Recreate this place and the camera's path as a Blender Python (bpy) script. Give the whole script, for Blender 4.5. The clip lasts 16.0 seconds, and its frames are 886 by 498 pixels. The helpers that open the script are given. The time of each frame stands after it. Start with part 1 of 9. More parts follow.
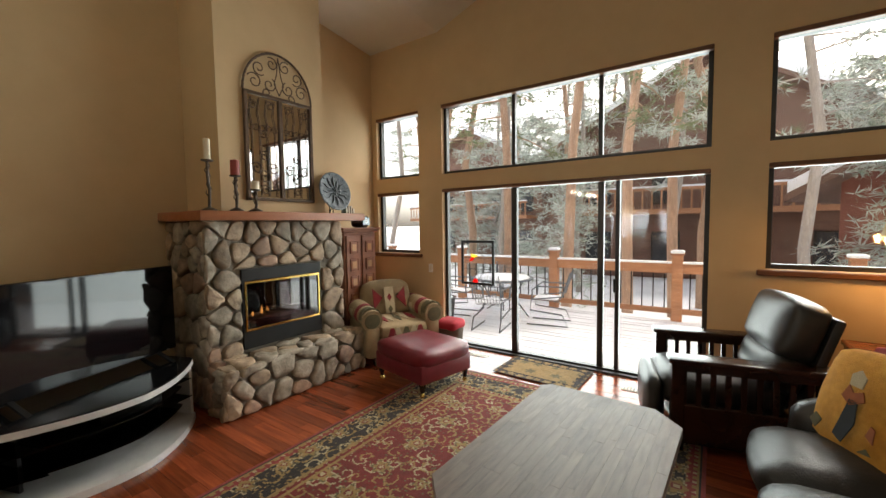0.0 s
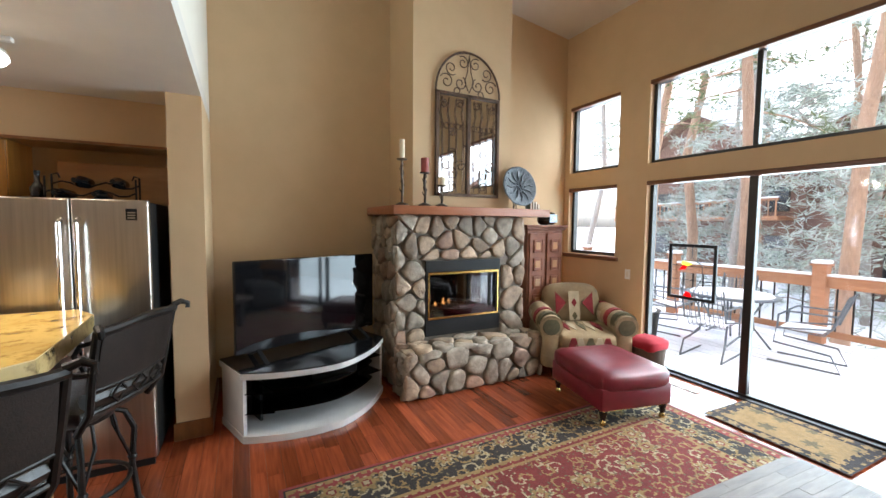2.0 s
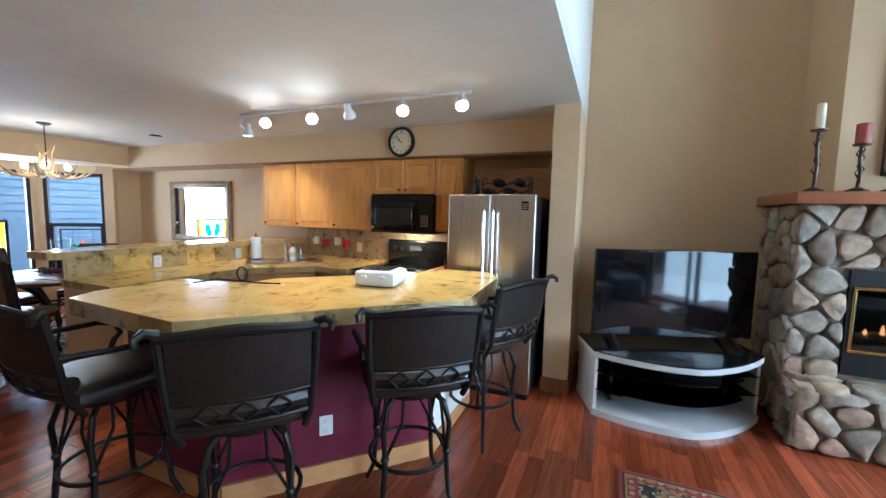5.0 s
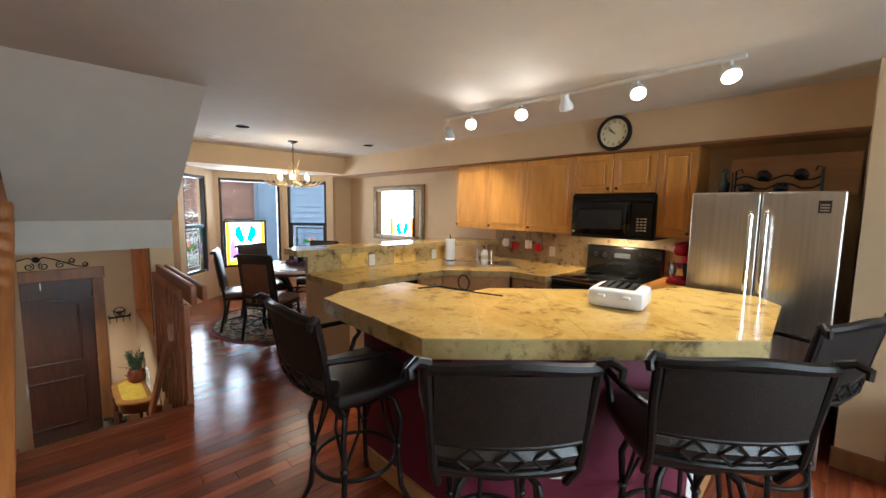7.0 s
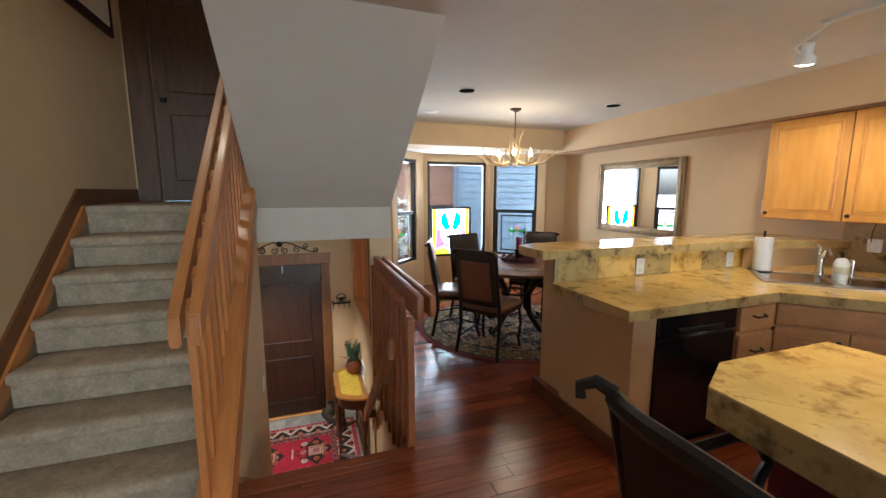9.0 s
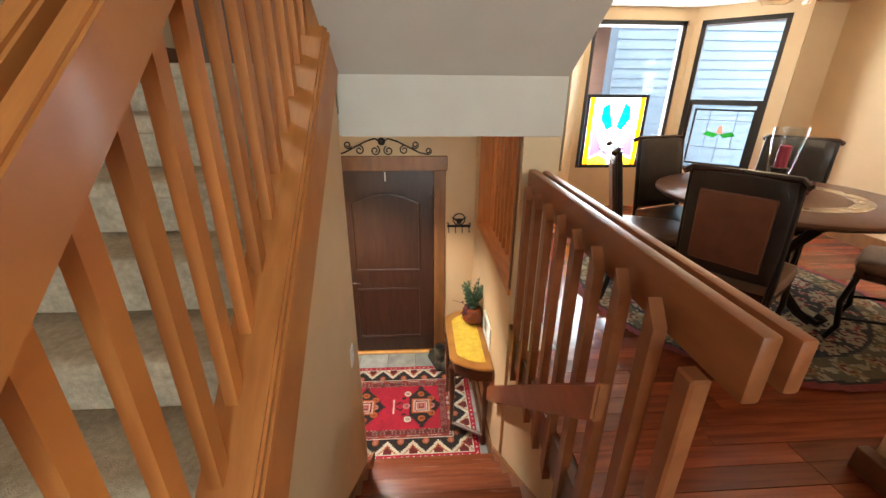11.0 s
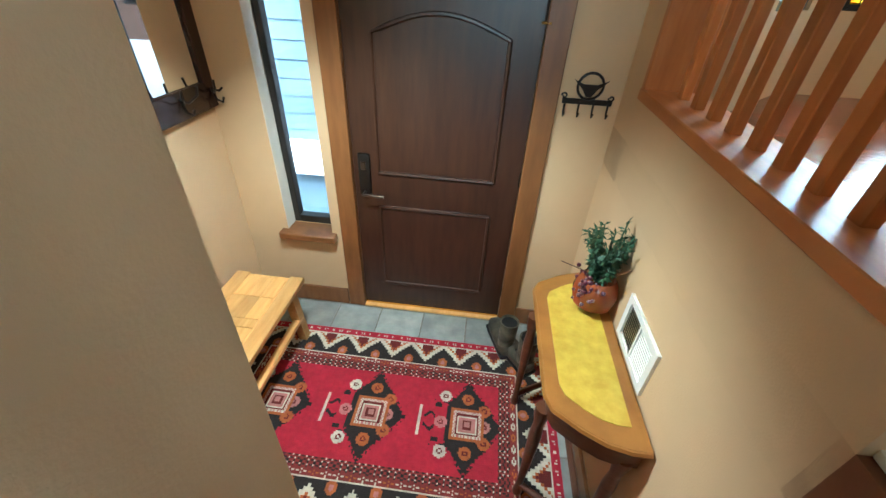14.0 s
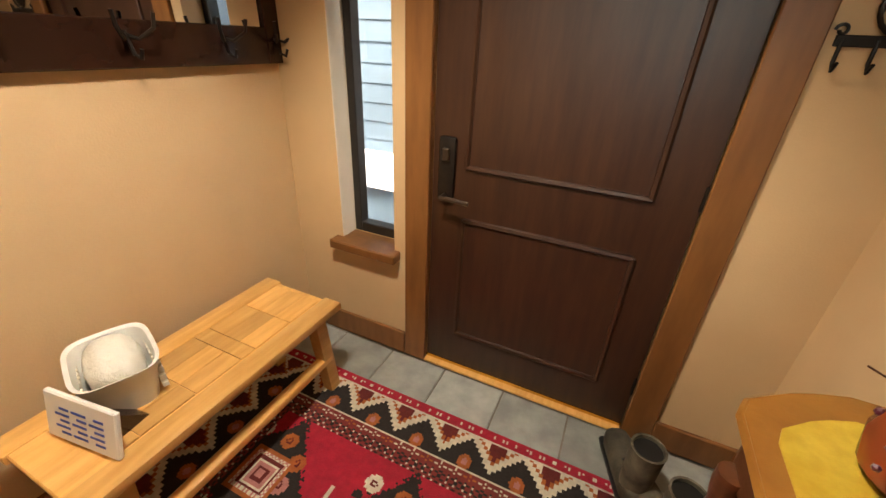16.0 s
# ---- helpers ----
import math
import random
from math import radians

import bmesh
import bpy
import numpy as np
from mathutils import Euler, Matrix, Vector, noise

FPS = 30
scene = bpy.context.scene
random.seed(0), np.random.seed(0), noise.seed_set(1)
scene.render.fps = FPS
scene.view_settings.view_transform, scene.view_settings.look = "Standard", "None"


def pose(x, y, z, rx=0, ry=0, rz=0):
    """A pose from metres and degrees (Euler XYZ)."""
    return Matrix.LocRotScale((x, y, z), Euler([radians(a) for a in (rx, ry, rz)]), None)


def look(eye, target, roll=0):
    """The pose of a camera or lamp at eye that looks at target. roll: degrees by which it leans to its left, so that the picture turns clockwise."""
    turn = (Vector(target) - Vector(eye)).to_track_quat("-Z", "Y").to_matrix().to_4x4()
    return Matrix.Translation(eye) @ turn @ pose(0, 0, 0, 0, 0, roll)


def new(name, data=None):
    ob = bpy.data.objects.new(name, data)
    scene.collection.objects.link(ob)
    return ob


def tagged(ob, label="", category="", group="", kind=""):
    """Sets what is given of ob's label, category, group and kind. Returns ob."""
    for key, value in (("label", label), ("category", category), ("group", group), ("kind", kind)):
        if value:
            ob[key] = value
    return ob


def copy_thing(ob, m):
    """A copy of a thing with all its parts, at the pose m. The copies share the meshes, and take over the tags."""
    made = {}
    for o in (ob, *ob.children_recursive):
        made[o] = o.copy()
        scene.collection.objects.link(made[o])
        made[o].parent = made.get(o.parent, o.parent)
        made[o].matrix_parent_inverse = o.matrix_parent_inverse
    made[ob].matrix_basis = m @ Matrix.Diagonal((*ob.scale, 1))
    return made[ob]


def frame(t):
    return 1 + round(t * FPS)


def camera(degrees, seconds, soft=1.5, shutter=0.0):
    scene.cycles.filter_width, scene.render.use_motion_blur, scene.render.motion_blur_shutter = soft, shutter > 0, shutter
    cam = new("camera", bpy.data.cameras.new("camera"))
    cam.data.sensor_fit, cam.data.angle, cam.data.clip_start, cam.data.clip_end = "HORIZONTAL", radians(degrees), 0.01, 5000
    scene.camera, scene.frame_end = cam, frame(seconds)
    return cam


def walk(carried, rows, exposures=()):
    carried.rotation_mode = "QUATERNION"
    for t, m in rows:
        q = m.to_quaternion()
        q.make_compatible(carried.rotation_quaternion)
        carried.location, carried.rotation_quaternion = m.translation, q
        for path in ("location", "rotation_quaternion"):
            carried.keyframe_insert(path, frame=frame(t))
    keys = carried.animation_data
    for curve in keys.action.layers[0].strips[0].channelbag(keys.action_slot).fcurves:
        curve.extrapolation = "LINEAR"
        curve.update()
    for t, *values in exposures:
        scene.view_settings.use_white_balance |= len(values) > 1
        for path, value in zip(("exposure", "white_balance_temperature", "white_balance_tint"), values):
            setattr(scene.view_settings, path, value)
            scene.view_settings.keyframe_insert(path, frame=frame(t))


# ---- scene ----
cam = camera(96.8, 16.0)
PATH = [
    (0, (-0.058, 0.109, 1.584), (-1.19, 1.753, 1.46), -0.8),
    (0.5, (-0.068, 0.155, 1.577), (-1.369, 1.668, 1.443), -0.5),
    (1, (-0.104, 0.221, 1.56), (-1.564, 1.581, 1.423), -0.1),
    (1.5, (-0.157, 0.325, 1.559), (-1.779, 1.487, 1.429), 0.1),
    (2, (-0.145, 0.412, 1.557), (-1.922, 1.322, 1.432), 0.5),
    (2.5, (-0.095, 0.505, 1.556), (-1.993, 1.12, 1.426), 0.8),
    (3, (-0.066, 0.551, 1.561), (-2.037, 0.859, 1.417), 1.2),
    (3.5, (-0.052, 0.541, 1.55), (-2.047, 0.553, 1.401), 1.3),
    (4, (-0.032, 0.519, 1.544), (-2.004, 0.229, 1.38), 1.3),
    (4.5, (-0.012, 0.491, 1.532), (-1.925, -0.066, 1.357), 1.3),
    (7, (-0.059, -0.085, 1.564), (-1.447, -1.509, 1.357), 0.8),
    (7.5, (-0.105, -0.358, 1.582), (-1.328, -1.926, 1.372), 1.0),
    (8, (-0.136, -0.666, 1.561), (-1.168, -2.367, 1.347), 1.0),
    (8.5, (-0.151, -1.04, 1.56), (-0.989, -2.841, 1.327), 0.6),
    (9, (-0.177, -1.429, 1.525), (-0.82, -3.302, 1.243), -0.0),
    (9.5, (-0.18, -1.815, 1.463), (-0.62, -3.729, 1.082), -0.6),
    (10, (-0.175, -2.226, 1.434), (-0.455, -4.14, 0.929), -0.7),
    (10.2, (-0.196, -2.385, 1.41), (-0.418, -4.294, 0.856), -0.7),
    (12.3, (-0.056, -3.776, 1.277), (-0.104, -5.458, 0.195), 0.6),
    (12.5, (-0.082, -3.886, 1.253), (-0.105, -5.54, 0.128), 0.2),
    (13, (-0.071, -4.175, 0.995), (-0.082, -5.806, -0.163), 1.1),
    (13.5, (-0.092, -4.429, 0.753), (-0.037, -6.044, -0.425), 1.8),
    (14, (-0.082, -4.641, 0.567), (0.068, -6.267, -0.588), 2.9),
    (14.5, (-0.068, -4.822, 0.396), (0.204, -6.458, -0.722), 3.9),
    (15, (-0.031, -4.988, 0.267), (0.391, -6.611, -0.822), 3.8),
    (15.5, (-0.03, -5.111, 0.12), (0.545, -6.738, -0.891), 4.0),
    (16, (-0.034, -5.271, 0.047), (0.676, -6.888, -0.891), 2.9),
]
EXPOSURES = [(0, 2.4, 7000, 10), (0.5, 2.5, 7000, 10), (1.0, 2.75, 6900, 10), (1.5, 3.15, 6500, 10), (2.5, 3.15, 5350, 9), (4.5, 3.25, 4750, 5), (7, 3.1, 5700, 8), (8.5, 3.08, 5500, 6), (9.5, 3.4, 6100, 9), (10, 3.6, 6300, 10), (12.5, 4.1, 6600, 7), (13.0, 3.95, 5300, -8), (14, 3.8, 4950, -10), (15, 3.4, 5200, -3), (16, 3.3, 7500, 10)]
walk(cam, [(t, look(eye, target, roll)) for t, eye, target, roll in PATH], EXPOSURES)
SKY = 0.09
TRACK, CHAND, ENTRY = 5.0, 1.7, 15.5

# ---- world and lamps ----
world = bpy.data.worlds.new("winter_sky")
scene.world = world
world.use_nodes = True
wn, wl = world.node_tree.nodes, world.node_tree.links
sky = wn.new("ShaderNodeTexSky")
sky.sky_type, sky.sun_disc, sky.sun_elevation, sky.sun_rotation = "NISHITA", False, radians(40), radians(20)
sky.dust_density, sky.air_density = 4.0, 1.0
pale = wn.new("ShaderNodeHueSaturation")
pale.inputs["Saturation"].default_value = 0.35
wl.new(sky.outputs[0], pale.inputs["Color"])
wl.new(pale.outputs[0], wn["Background"].inputs["Color"])
wn["Background"].inputs["Strength"].default_value = SKY


def lamp(name, kind, energy, colour, at, target=None, size=0.05, **more):
    data = bpy.data.lights.new(name, kind)
    data.energy, data.color = energy, colour
    if kind == "SUN":
        data.angle = size
    elif kind != "AREA":
        data.shadow_soft_size = size
    for key, value in more.items():
        if key == "spot":
            data.spot_size, data.spot_blend = radians(value), 0.6
        if key == "rect":
            data.shape, data.size, data.size_y = "RECTANGLE", value[0], value[1]
    ob = new(name, data)
    ob.matrix_basis = look(at, target) if target else pose(*at)
    return ob


# daylight of the open sky standing in the window openings
for nm, x, z, w, h, watts in (("slider_daylight", -1.545, 1.57, 2.8, 3.0, 21), ("side_daylight", 0.9, 2.15, 1.15, 1.85, 5), ("small_daylight", -3.77, 2.15, 0.72, 1.85, 3)):
    ob = lamp(nm, "AREA", watts, (0.82, 0.97, 1.0), (x, 4.75, z), (x, 0, z), rect=(w, h))
    ob.data.spread = radians(125)
lamp("bay_daylight", "AREA", 20, (0.85, 0.93, 1.0), (-2.47, -7.95, 1.3), (-2.47, 0, 1.3), rect=(2.0, 1.5))
lamp("sun", "SUN", 0.6, (1.0, 0.96, 0.9), (6, 14, 20), (3, 8, 12.5), size=radians(25))

# ---- small builders ----
def box(bm, x0, x1, y0, y1, z0, z1, bevel=0.0, seg=1):
    m = Matrix.Translation(((x0 + x1) / 2, (y0 + y1) / 2, (z0 + z1) / 2)) @ Matrix.Diagonal((abs(x1 - x0), abs(y1 - y0), abs(z1 - z0), 1))
    vs = bmesh.ops.create_cube(bm, size=1, matrix=m)["verts"]
    if bevel:
        es = {e for v in vs for e in v.link_edges}
        bmesh.ops.bevel(bm, geom=list(es), offset=bevel, segments=seg, affect="EDGES", profile=0.5)
    return bm


def cube(x0, x1, y0, y1, z0, z1, bevel=0.0, seg=1):
    return box(bmesh.new(), x0, x1, y0, y1, z0, z1, bevel, seg)


def tube(bm, pts, r, seg=8, r1=None, closed=False):
    """A round bar along points; r to r1."""
    pts = [Vector(p) for p in pts]
    n, rings = len(pts), []
    r1 = r if r1 is None else r1
    up = None
    for i, p in enumerate(pts):
        a = pts[(i - 1) % n] if (i or closed) else p
        b = pts[(i + 1) % n] if (i < n - 1 or closed) else p
        d = (b - a).normalized()
        if up is None:
            up = d.orthogonal().normalized()
        up = (up - d * up.dot(d))
        up = up.normalized() if up.length > 1e-6 else d.orthogonal().normalized()
        side = d.cross(up)
        rr = r + (r1 - r) * i / max(1, n - 1)
        rings.append([bm.verts.new(p + (up * math.cos(k * 2 * math.pi / seg) + side * math.sin(k * 2 * math.pi / seg)) * rr) for k in range(seg)])
    for i in range(n if closed else n - 1):
        a, b = rings[i], rings[(i + 1) % n]
        for k in range(seg):
            bm.faces.new((a[k], a[(k + 1) % seg], b[(k + 1) % seg], b[k]))
    if not closed:
        bm.faces.new(rings[0][::-1]), bm.faces.new(rings[-1])
    return bm


def lathe(bm, prof, c=(0, 0, 0), seg=20):
    """Turned body: prof is (radius, height) from below."""
    rings = [[bm.verts.new((c[0] + r * math.cos(k * 2 * math.pi / seg), c[1] + r * math.sin(k * 2 * math.pi / seg), c[2] + z)) for k in range(seg)] for r, z in prof]
    for a, b in zip(rings, rings[1:]):
        for k in range(seg):
            bm.faces.new((a[k], a[(k + 1) % seg], b[(k + 1) % seg], b[k]))
    bm.faces.new(rings[0][::-1]), bm.faces.new(rings[-1])
    return bm


def prism(bm, poly, z0, z1):
    lo, hi = [bm.verts.new((x, y, z0)) for x, y in poly], [bm.verts.new((x, y, z1)) for x, y in poly]
    n = len(poly)
    for k in range(n):
        bm.faces.new((lo[k], lo[(k + 1) % n], hi[(k + 1) % n], hi[k]))
    bm.faces.new(lo[::-1]), bm.faces.new(hi)
    bmesh.ops.recalc_face_normals(bm, faces=bm.faces)
    return bm


def slab(bm, quad, axis, thick):
    """A board with the four corners quad, thickened along a vector."""
    a = [bm.verts.new(Vector(q)) for q in quad]
    b = [bm.verts.new(Vector(q) + Vector(axis) * thick) for q in quad]
    n = len(quad)
    for k in range(n):
        bm.faces.new((a[k], a[(k + 1) % n], b[(k + 1) % n], b[k]))
    bm.faces.new(a[::-1]), bm.faces.new(b)
    bmesh.ops.recalc_face_normals(bm, faces=bm.faces)
    return bm


def cushion(x0, x1, y0, y1, z0, z1, puff=0.03, cuts=5):
    """A soft block with rounded, swollen faces."""
    bm = bmesh.new()
    bmesh.ops.create_cube(bm, size=2)
    bmesh.ops.subdivide_edges(bm, edges=bm.edges[:], cuts=cuts, use_grid_fill=True)
    hx, hy, hz = (x1 - x0) / 2, (y1 - y0) / 2, (z1 - z0) / 2
    rad = min(hx, hy, hz) * 0.75
    for v in bm.verts:
        p = Vector((v.co.x * hx, v.co.y * hy, v.co.z * hz))
        core = Vector([max(-h + rad, min(h - rad, q)) for q, h in zip(p, (hx, hy, hz))])
        d = p - core
        if d.length > 1e-6:
            p = core + d.normalized() * rad
        u, w, t = v.co.x, v.co.y, v.co.z
        s = (1 - u * u) * (1 - w * w) + (1 - w * w) * (1 - t * t) + (1 - u * u) * (1 - t * t)
        p += p.normalized() * puff * s * 0.6 + Vector(noise.noise_vector(p * 7)) * puff * 0.15
        v.co = p + Vector(((x0 + x1) / 2, (y0 + y1) / 2, (z0 + z1) / 2))
    return bm


def spiral(c, r0, r1, turns, a0, plane="xz", n=26):
    out = []
    for i in range(n + 1):
        f = i / n
        a, r = a0 + turns * 2 * math.pi * f, r0 + (r1 - r0) * f
        u, w = r * math.cos(a), r * math.sin(a)
        out.append((c[0] + u, c[1], c[2] + w) if plane == "xz" else (c[0], c[1] + u, c[2] + w))
    return out


def mesh_of(name, bm, material, smooth=35):
    me = bpy.data.meshes.new(name)
    bm.normal_update()
    bm.to_mesh(me)
    bm.free()
    for m in (material if isinstance(material, (list, tuple)) else [material]):
        me.materials.append(m)
    if smooth:
        me.polygons.foreach_set("use_smooth", [True] * len(me.polygons))
        me.set_sharp_from_angle(angle=radians(smooth))
    return me


def thing(name, label, category, at=(0, 0, 0), rz=0, group="", kind=""):
    ob = new(name)
    ob.empty_display_size = 0.1
    ob.matrix_basis = pose(*at, 0, 0, rz)
    return tagged(ob, label, category, group, kind)


def part(name, bm, material, parent, label="", smooth=35):
    """One mesh under a thing or part, in the thing's own space."""
    ob = new(name, mesh_of(name, bm, material, smooth))
    ob.parent = parent
    return tagged(ob, label)


def whole(name, bm, material, label="", category="", kind="", group="", smooth=35):
    return tagged(new(name, mesh_of(name, bm, material, smooth)), label, category, group, kind)


def clip(poly, nx, ny, c):
    """The part of a polygon with nx x + ny y <= c."""
    out = []
    for (ax, ay), (bx_, by_) in zip(poly, poly[1:] + poly[:1]):
        da, db = nx * ax + ny * ay - c, nx * bx_ + ny * by_ - c
        if da <= 0:
            out.append((ax, ay))
        if (da < 0 < db) or (db < 0 < da):
            f = da / (da - db)
            out.append((ax + (bx_ - ax) * f, ay + (by_ - ay) * f))
    return out


def pierced(bm, axis, lo, hi, u0, u1, z0, z1, holes):
    """A wall across an axis from lo to hi, with rectangular holes (u0, u1, z0, z1)."""
    us = sorted({u0, u1, *[h[0] for h in holes], *[h[1] for h in holes]})
    for a, b in zip(us, us[1:]):
        mid, z = (a + b) / 2, z0
        gaps = sorted((h[2], h[3]) for h in holes if h[0] < mid < h[1])
        for g0, g1 in gaps + [(z1, z1)]:
            if g0 - z > 1e-4:
                box(bm, *((lo, hi, a, b) if axis == "x" else (a, b, lo, hi)), z, g0)
            z = max(z, g1)
    return bm

# ---- materials ----
def nodes_of(name):
    m = bpy.data.materials.new(name)
    m.use_nodes = True
    t = m.node_tree
    return m, t.nodes, t.links, t.nodes["Principled BSDF"]


def ramp(n, l, fac, stops):
    r = n.new("ShaderNodeValToRGB")
    el = r.color_ramp.elements
    while len(el) < len(stops):
        el.new(0.5)
    for e, (p, c) in zip(el, stops):
        e.position, e.color = p, (*c, 1)
    l.new(fac, r.inputs[0])
    return r.outputs[0]


def noise_tex(n, l, vec, scale, detail=5.0, rough=0.55):
    t = n.new("ShaderNodeTexNoise")
    t.inputs["Scale"].default_value, t.inputs["Detail"].default_value, t.inputs["Roughness"].default_value = scale, detail, rough
    l.new(vec, t.inputs["Vector"])
    return t.outputs["Fac"]


def mat(name, a, b=None, scale=6.0, rough=0.5, bump=0.0, bscale=80.0, metal=0.0, stretch=(1, 1, 1), vary=0.0, coat=0.0, patch=0.12, rough_vary=0.08):
    """A surface of two close colours: grain at one scale, faint patches at a larger one, fine relief; vary shifts each object."""
    m, n, l, p = nodes_of(name)
    b = b or tuple(c * 0.8 for c in a)
    tc, mp = n.new("ShaderNodeTexCoord"), n.new("ShaderNodeMapping")
    l.new(tc.outputs["Object"], mp.inputs["Vector"])
    mp.inputs["Scale"].default_value = stretch
    vec = mp.outputs[0]
    info = None
    if vary:
        info = n.new("ShaderNodeObjectInfo")
        mul, add = n.new("ShaderNodeMath"), n.new("ShaderNodeVectorMath")
        mul.operation, mul.inputs[1].default_value = "MULTIPLY", 37.0
        l.new(info.outputs["Random"], mul.inputs[0])
        add.operation = "ADD"
        l.new(vec, add.inputs[0]), l.new(mul.outputs[0], add.inputs[1])
        vec = add.outputs[0]
    col = ramp(n, l, noise_tex(n, l, vec, scale), [(0.3, a), (0.7, b)])
    hs = n.new("ShaderNodeHueSaturation")
    mr = n.new("ShaderNodeMapRange")
    mr.inputs["From Min"].default_value, mr.inputs["From Max"].default_value = 0.3, 0.7
    mr.inputs["To Min"].default_value, mr.inputs["To Max"].default_value = 1 - patch, 1 + patch
    l.new(noise_tex(n, l, vec, scale * 0.17, 3), mr.inputs["Value"])
    value = mr.outputs[0]
    if vary:
        vr, vm = n.new("ShaderNodeMapRange"), n.new("ShaderNodeMath")
        vr.inputs["To Min"].default_value, vr.inputs["To Max"].default_value = 1 - vary, 1 + vary
        l.new(info.outputs["Random"], vr.inputs["Value"])
        vm.operation = "MULTIPLY"
        l.new(value, vm.inputs[0]), l.new(vr.outputs[0], vm.inputs[1])
        value = vm.outputs[0]
    l.new(value, hs.inputs["Value"]), l.new(col, hs.inputs["Color"]), l.new(hs.outputs[0], p.inputs["Base Color"])
    rr = n.new("ShaderNodeMapRange")
    rr.inputs["To Min"].default_value, rr.inputs["To Max"].default_value = max(0.02, rough - rough_vary), min(1, rough + rough_vary)
    l.new(noise_tex(n, l, vec, scale * 0.6, 3), rr.inputs["Value"])
    l.new(rr.outputs[0], p.inputs["Roughness"])
    p.inputs["Metallic"].default_value, p.inputs["Coat Weight"].default_value = metal, coat
    p.inputs["Coat Roughness"].default_value = 0.12
    if bump:
        bp = n.new("ShaderNodeBump")
        bp.inputs["Strength"].default_value, bp.inputs["Distance"].default_value = bump, 0.01
        l.new(noise_tex(n, l, vec, bscale, 4), bp.inputs["Height"]), l.new(bp.outputs[0], p.inputs["Normal"])
    return m


def granite(name, light, mid, dark, rough=0.14):
    m, n, l, p = nodes_of(name)
    tc = n.new("ShaderNodeTexCoord")
    vec = tc.outputs["Object"]
    base = ramp(n, l, noise_tex(n, l, vec, 3.2, 7, 0.62), [(0.3, mid), (0.5, light), (0.62, tuple(c * 0.85 for c in light)), (0.75, mid)])
    blot = ramp(n, l, noise_tex(n, l, vec, 9.0, 6, 0.65), [(0.53, (0, 0, 0)), (0.7, (1, 1, 1))])
    mix = n.new("ShaderNodeMix")
    mix.data_type = "RGBA"
    l.new(blot, mix.inputs["Factor"]), l.new(base, mix.inputs["A"])
    mix.inputs["B"].default_value = (*dark, 1)
    sp = ramp(n, l, noise_tex(n, l, vec, 46.0, 3), [(0.62, (1, 1, 1)), (0.78, (0.45, 0.4, 0.33))])
    mul = n.new("ShaderNodeMix")
    mul.data_type, mul.blend_type = "RGBA", "MULTIPLY"
    mul.inputs["Factor"].default_value = 1.0
    l.new(mix.outputs["Result"], mul.inputs["A"]), l.new(sp, mul.inputs["B"]), l.new(mul.outputs["Result"], p.inputs["Base Color"])
    p.inputs["Roughness"].default_value = rough
    return m


def clear_glass(name, tint=(1, 1, 1), gloss=0.03, ior=1.4):
    """See-through pane whose gloss grows towards grazing angles, alike on both faces."""
    m, n, l, p = nodes_of(name)
    n.remove(p)
    f0 = ((ior - 1) / (ior + 1)) ** 2
    tr, gl, mx, lw = n.new("ShaderNodeBsdfTransparent"), n.new("ShaderNodeBsdfGlossy"), n.new("ShaderNodeMixShader"), n.new("ShaderNodeLayerWeight")
    pw_, ad = n.new("ShaderNodeMath"), n.new("ShaderNodeMath")
    pw_.operation, ad.operation = "POWER", "MULTIPLY_ADD"
    pw_.inputs[1].default_value, ad.inputs[1].default_value, ad.inputs[2].default_value = 5.0, 1 - f0, f0
    lw.inputs["Blend"].default_value = 0.5
    tr.inputs[0].default_value, gl.inputs["Roughness"].default_value = (*tint, 1), gloss
    l.new(lw.outputs["Facing"], pw_.inputs[0]), l.new(pw_.outputs[0], ad.inputs[0]), l.new(ad.outputs[0], mx.inputs[0])
    l.new(tr.outputs[0], mx.inputs[1]), l.new(gl.outputs[0], mx.inputs[2])
    l.new(mx.outputs[0], n["Material Output"].inputs["Surface"])
    return m


def stained(name, tint):
    m, n, l, p = nodes_of(name)
    n.remove(p)
    tr, tl, mx = n.new("ShaderNodeBsdfTransparent"), n.new("ShaderNodeBsdfTranslucent"), n.new("ShaderNodeMixShader")
    tr.inputs[0].default_value, tl.inputs[0].default_value, mx.inputs[0].default_value = (*tint, 1), (*tint, 1), 0.6
    l.new(tr.outputs[0], mx.inputs[1]), l.new(tl.outputs[0], mx.inputs[2]), l.new(mx.outputs[0], n["Material Output"].inputs["Surface"])
    return m


def glow(name, colour, strength):
    m, n, l, p = nodes_of(name)
    p.inputs["Emission Color"].default_value, p.inputs["Emission Strength"].default_value = (*colour, 1), strength
    p.inputs["Base Color"].default_value = (0.8, 0.8, 0.8, 1)
    return m


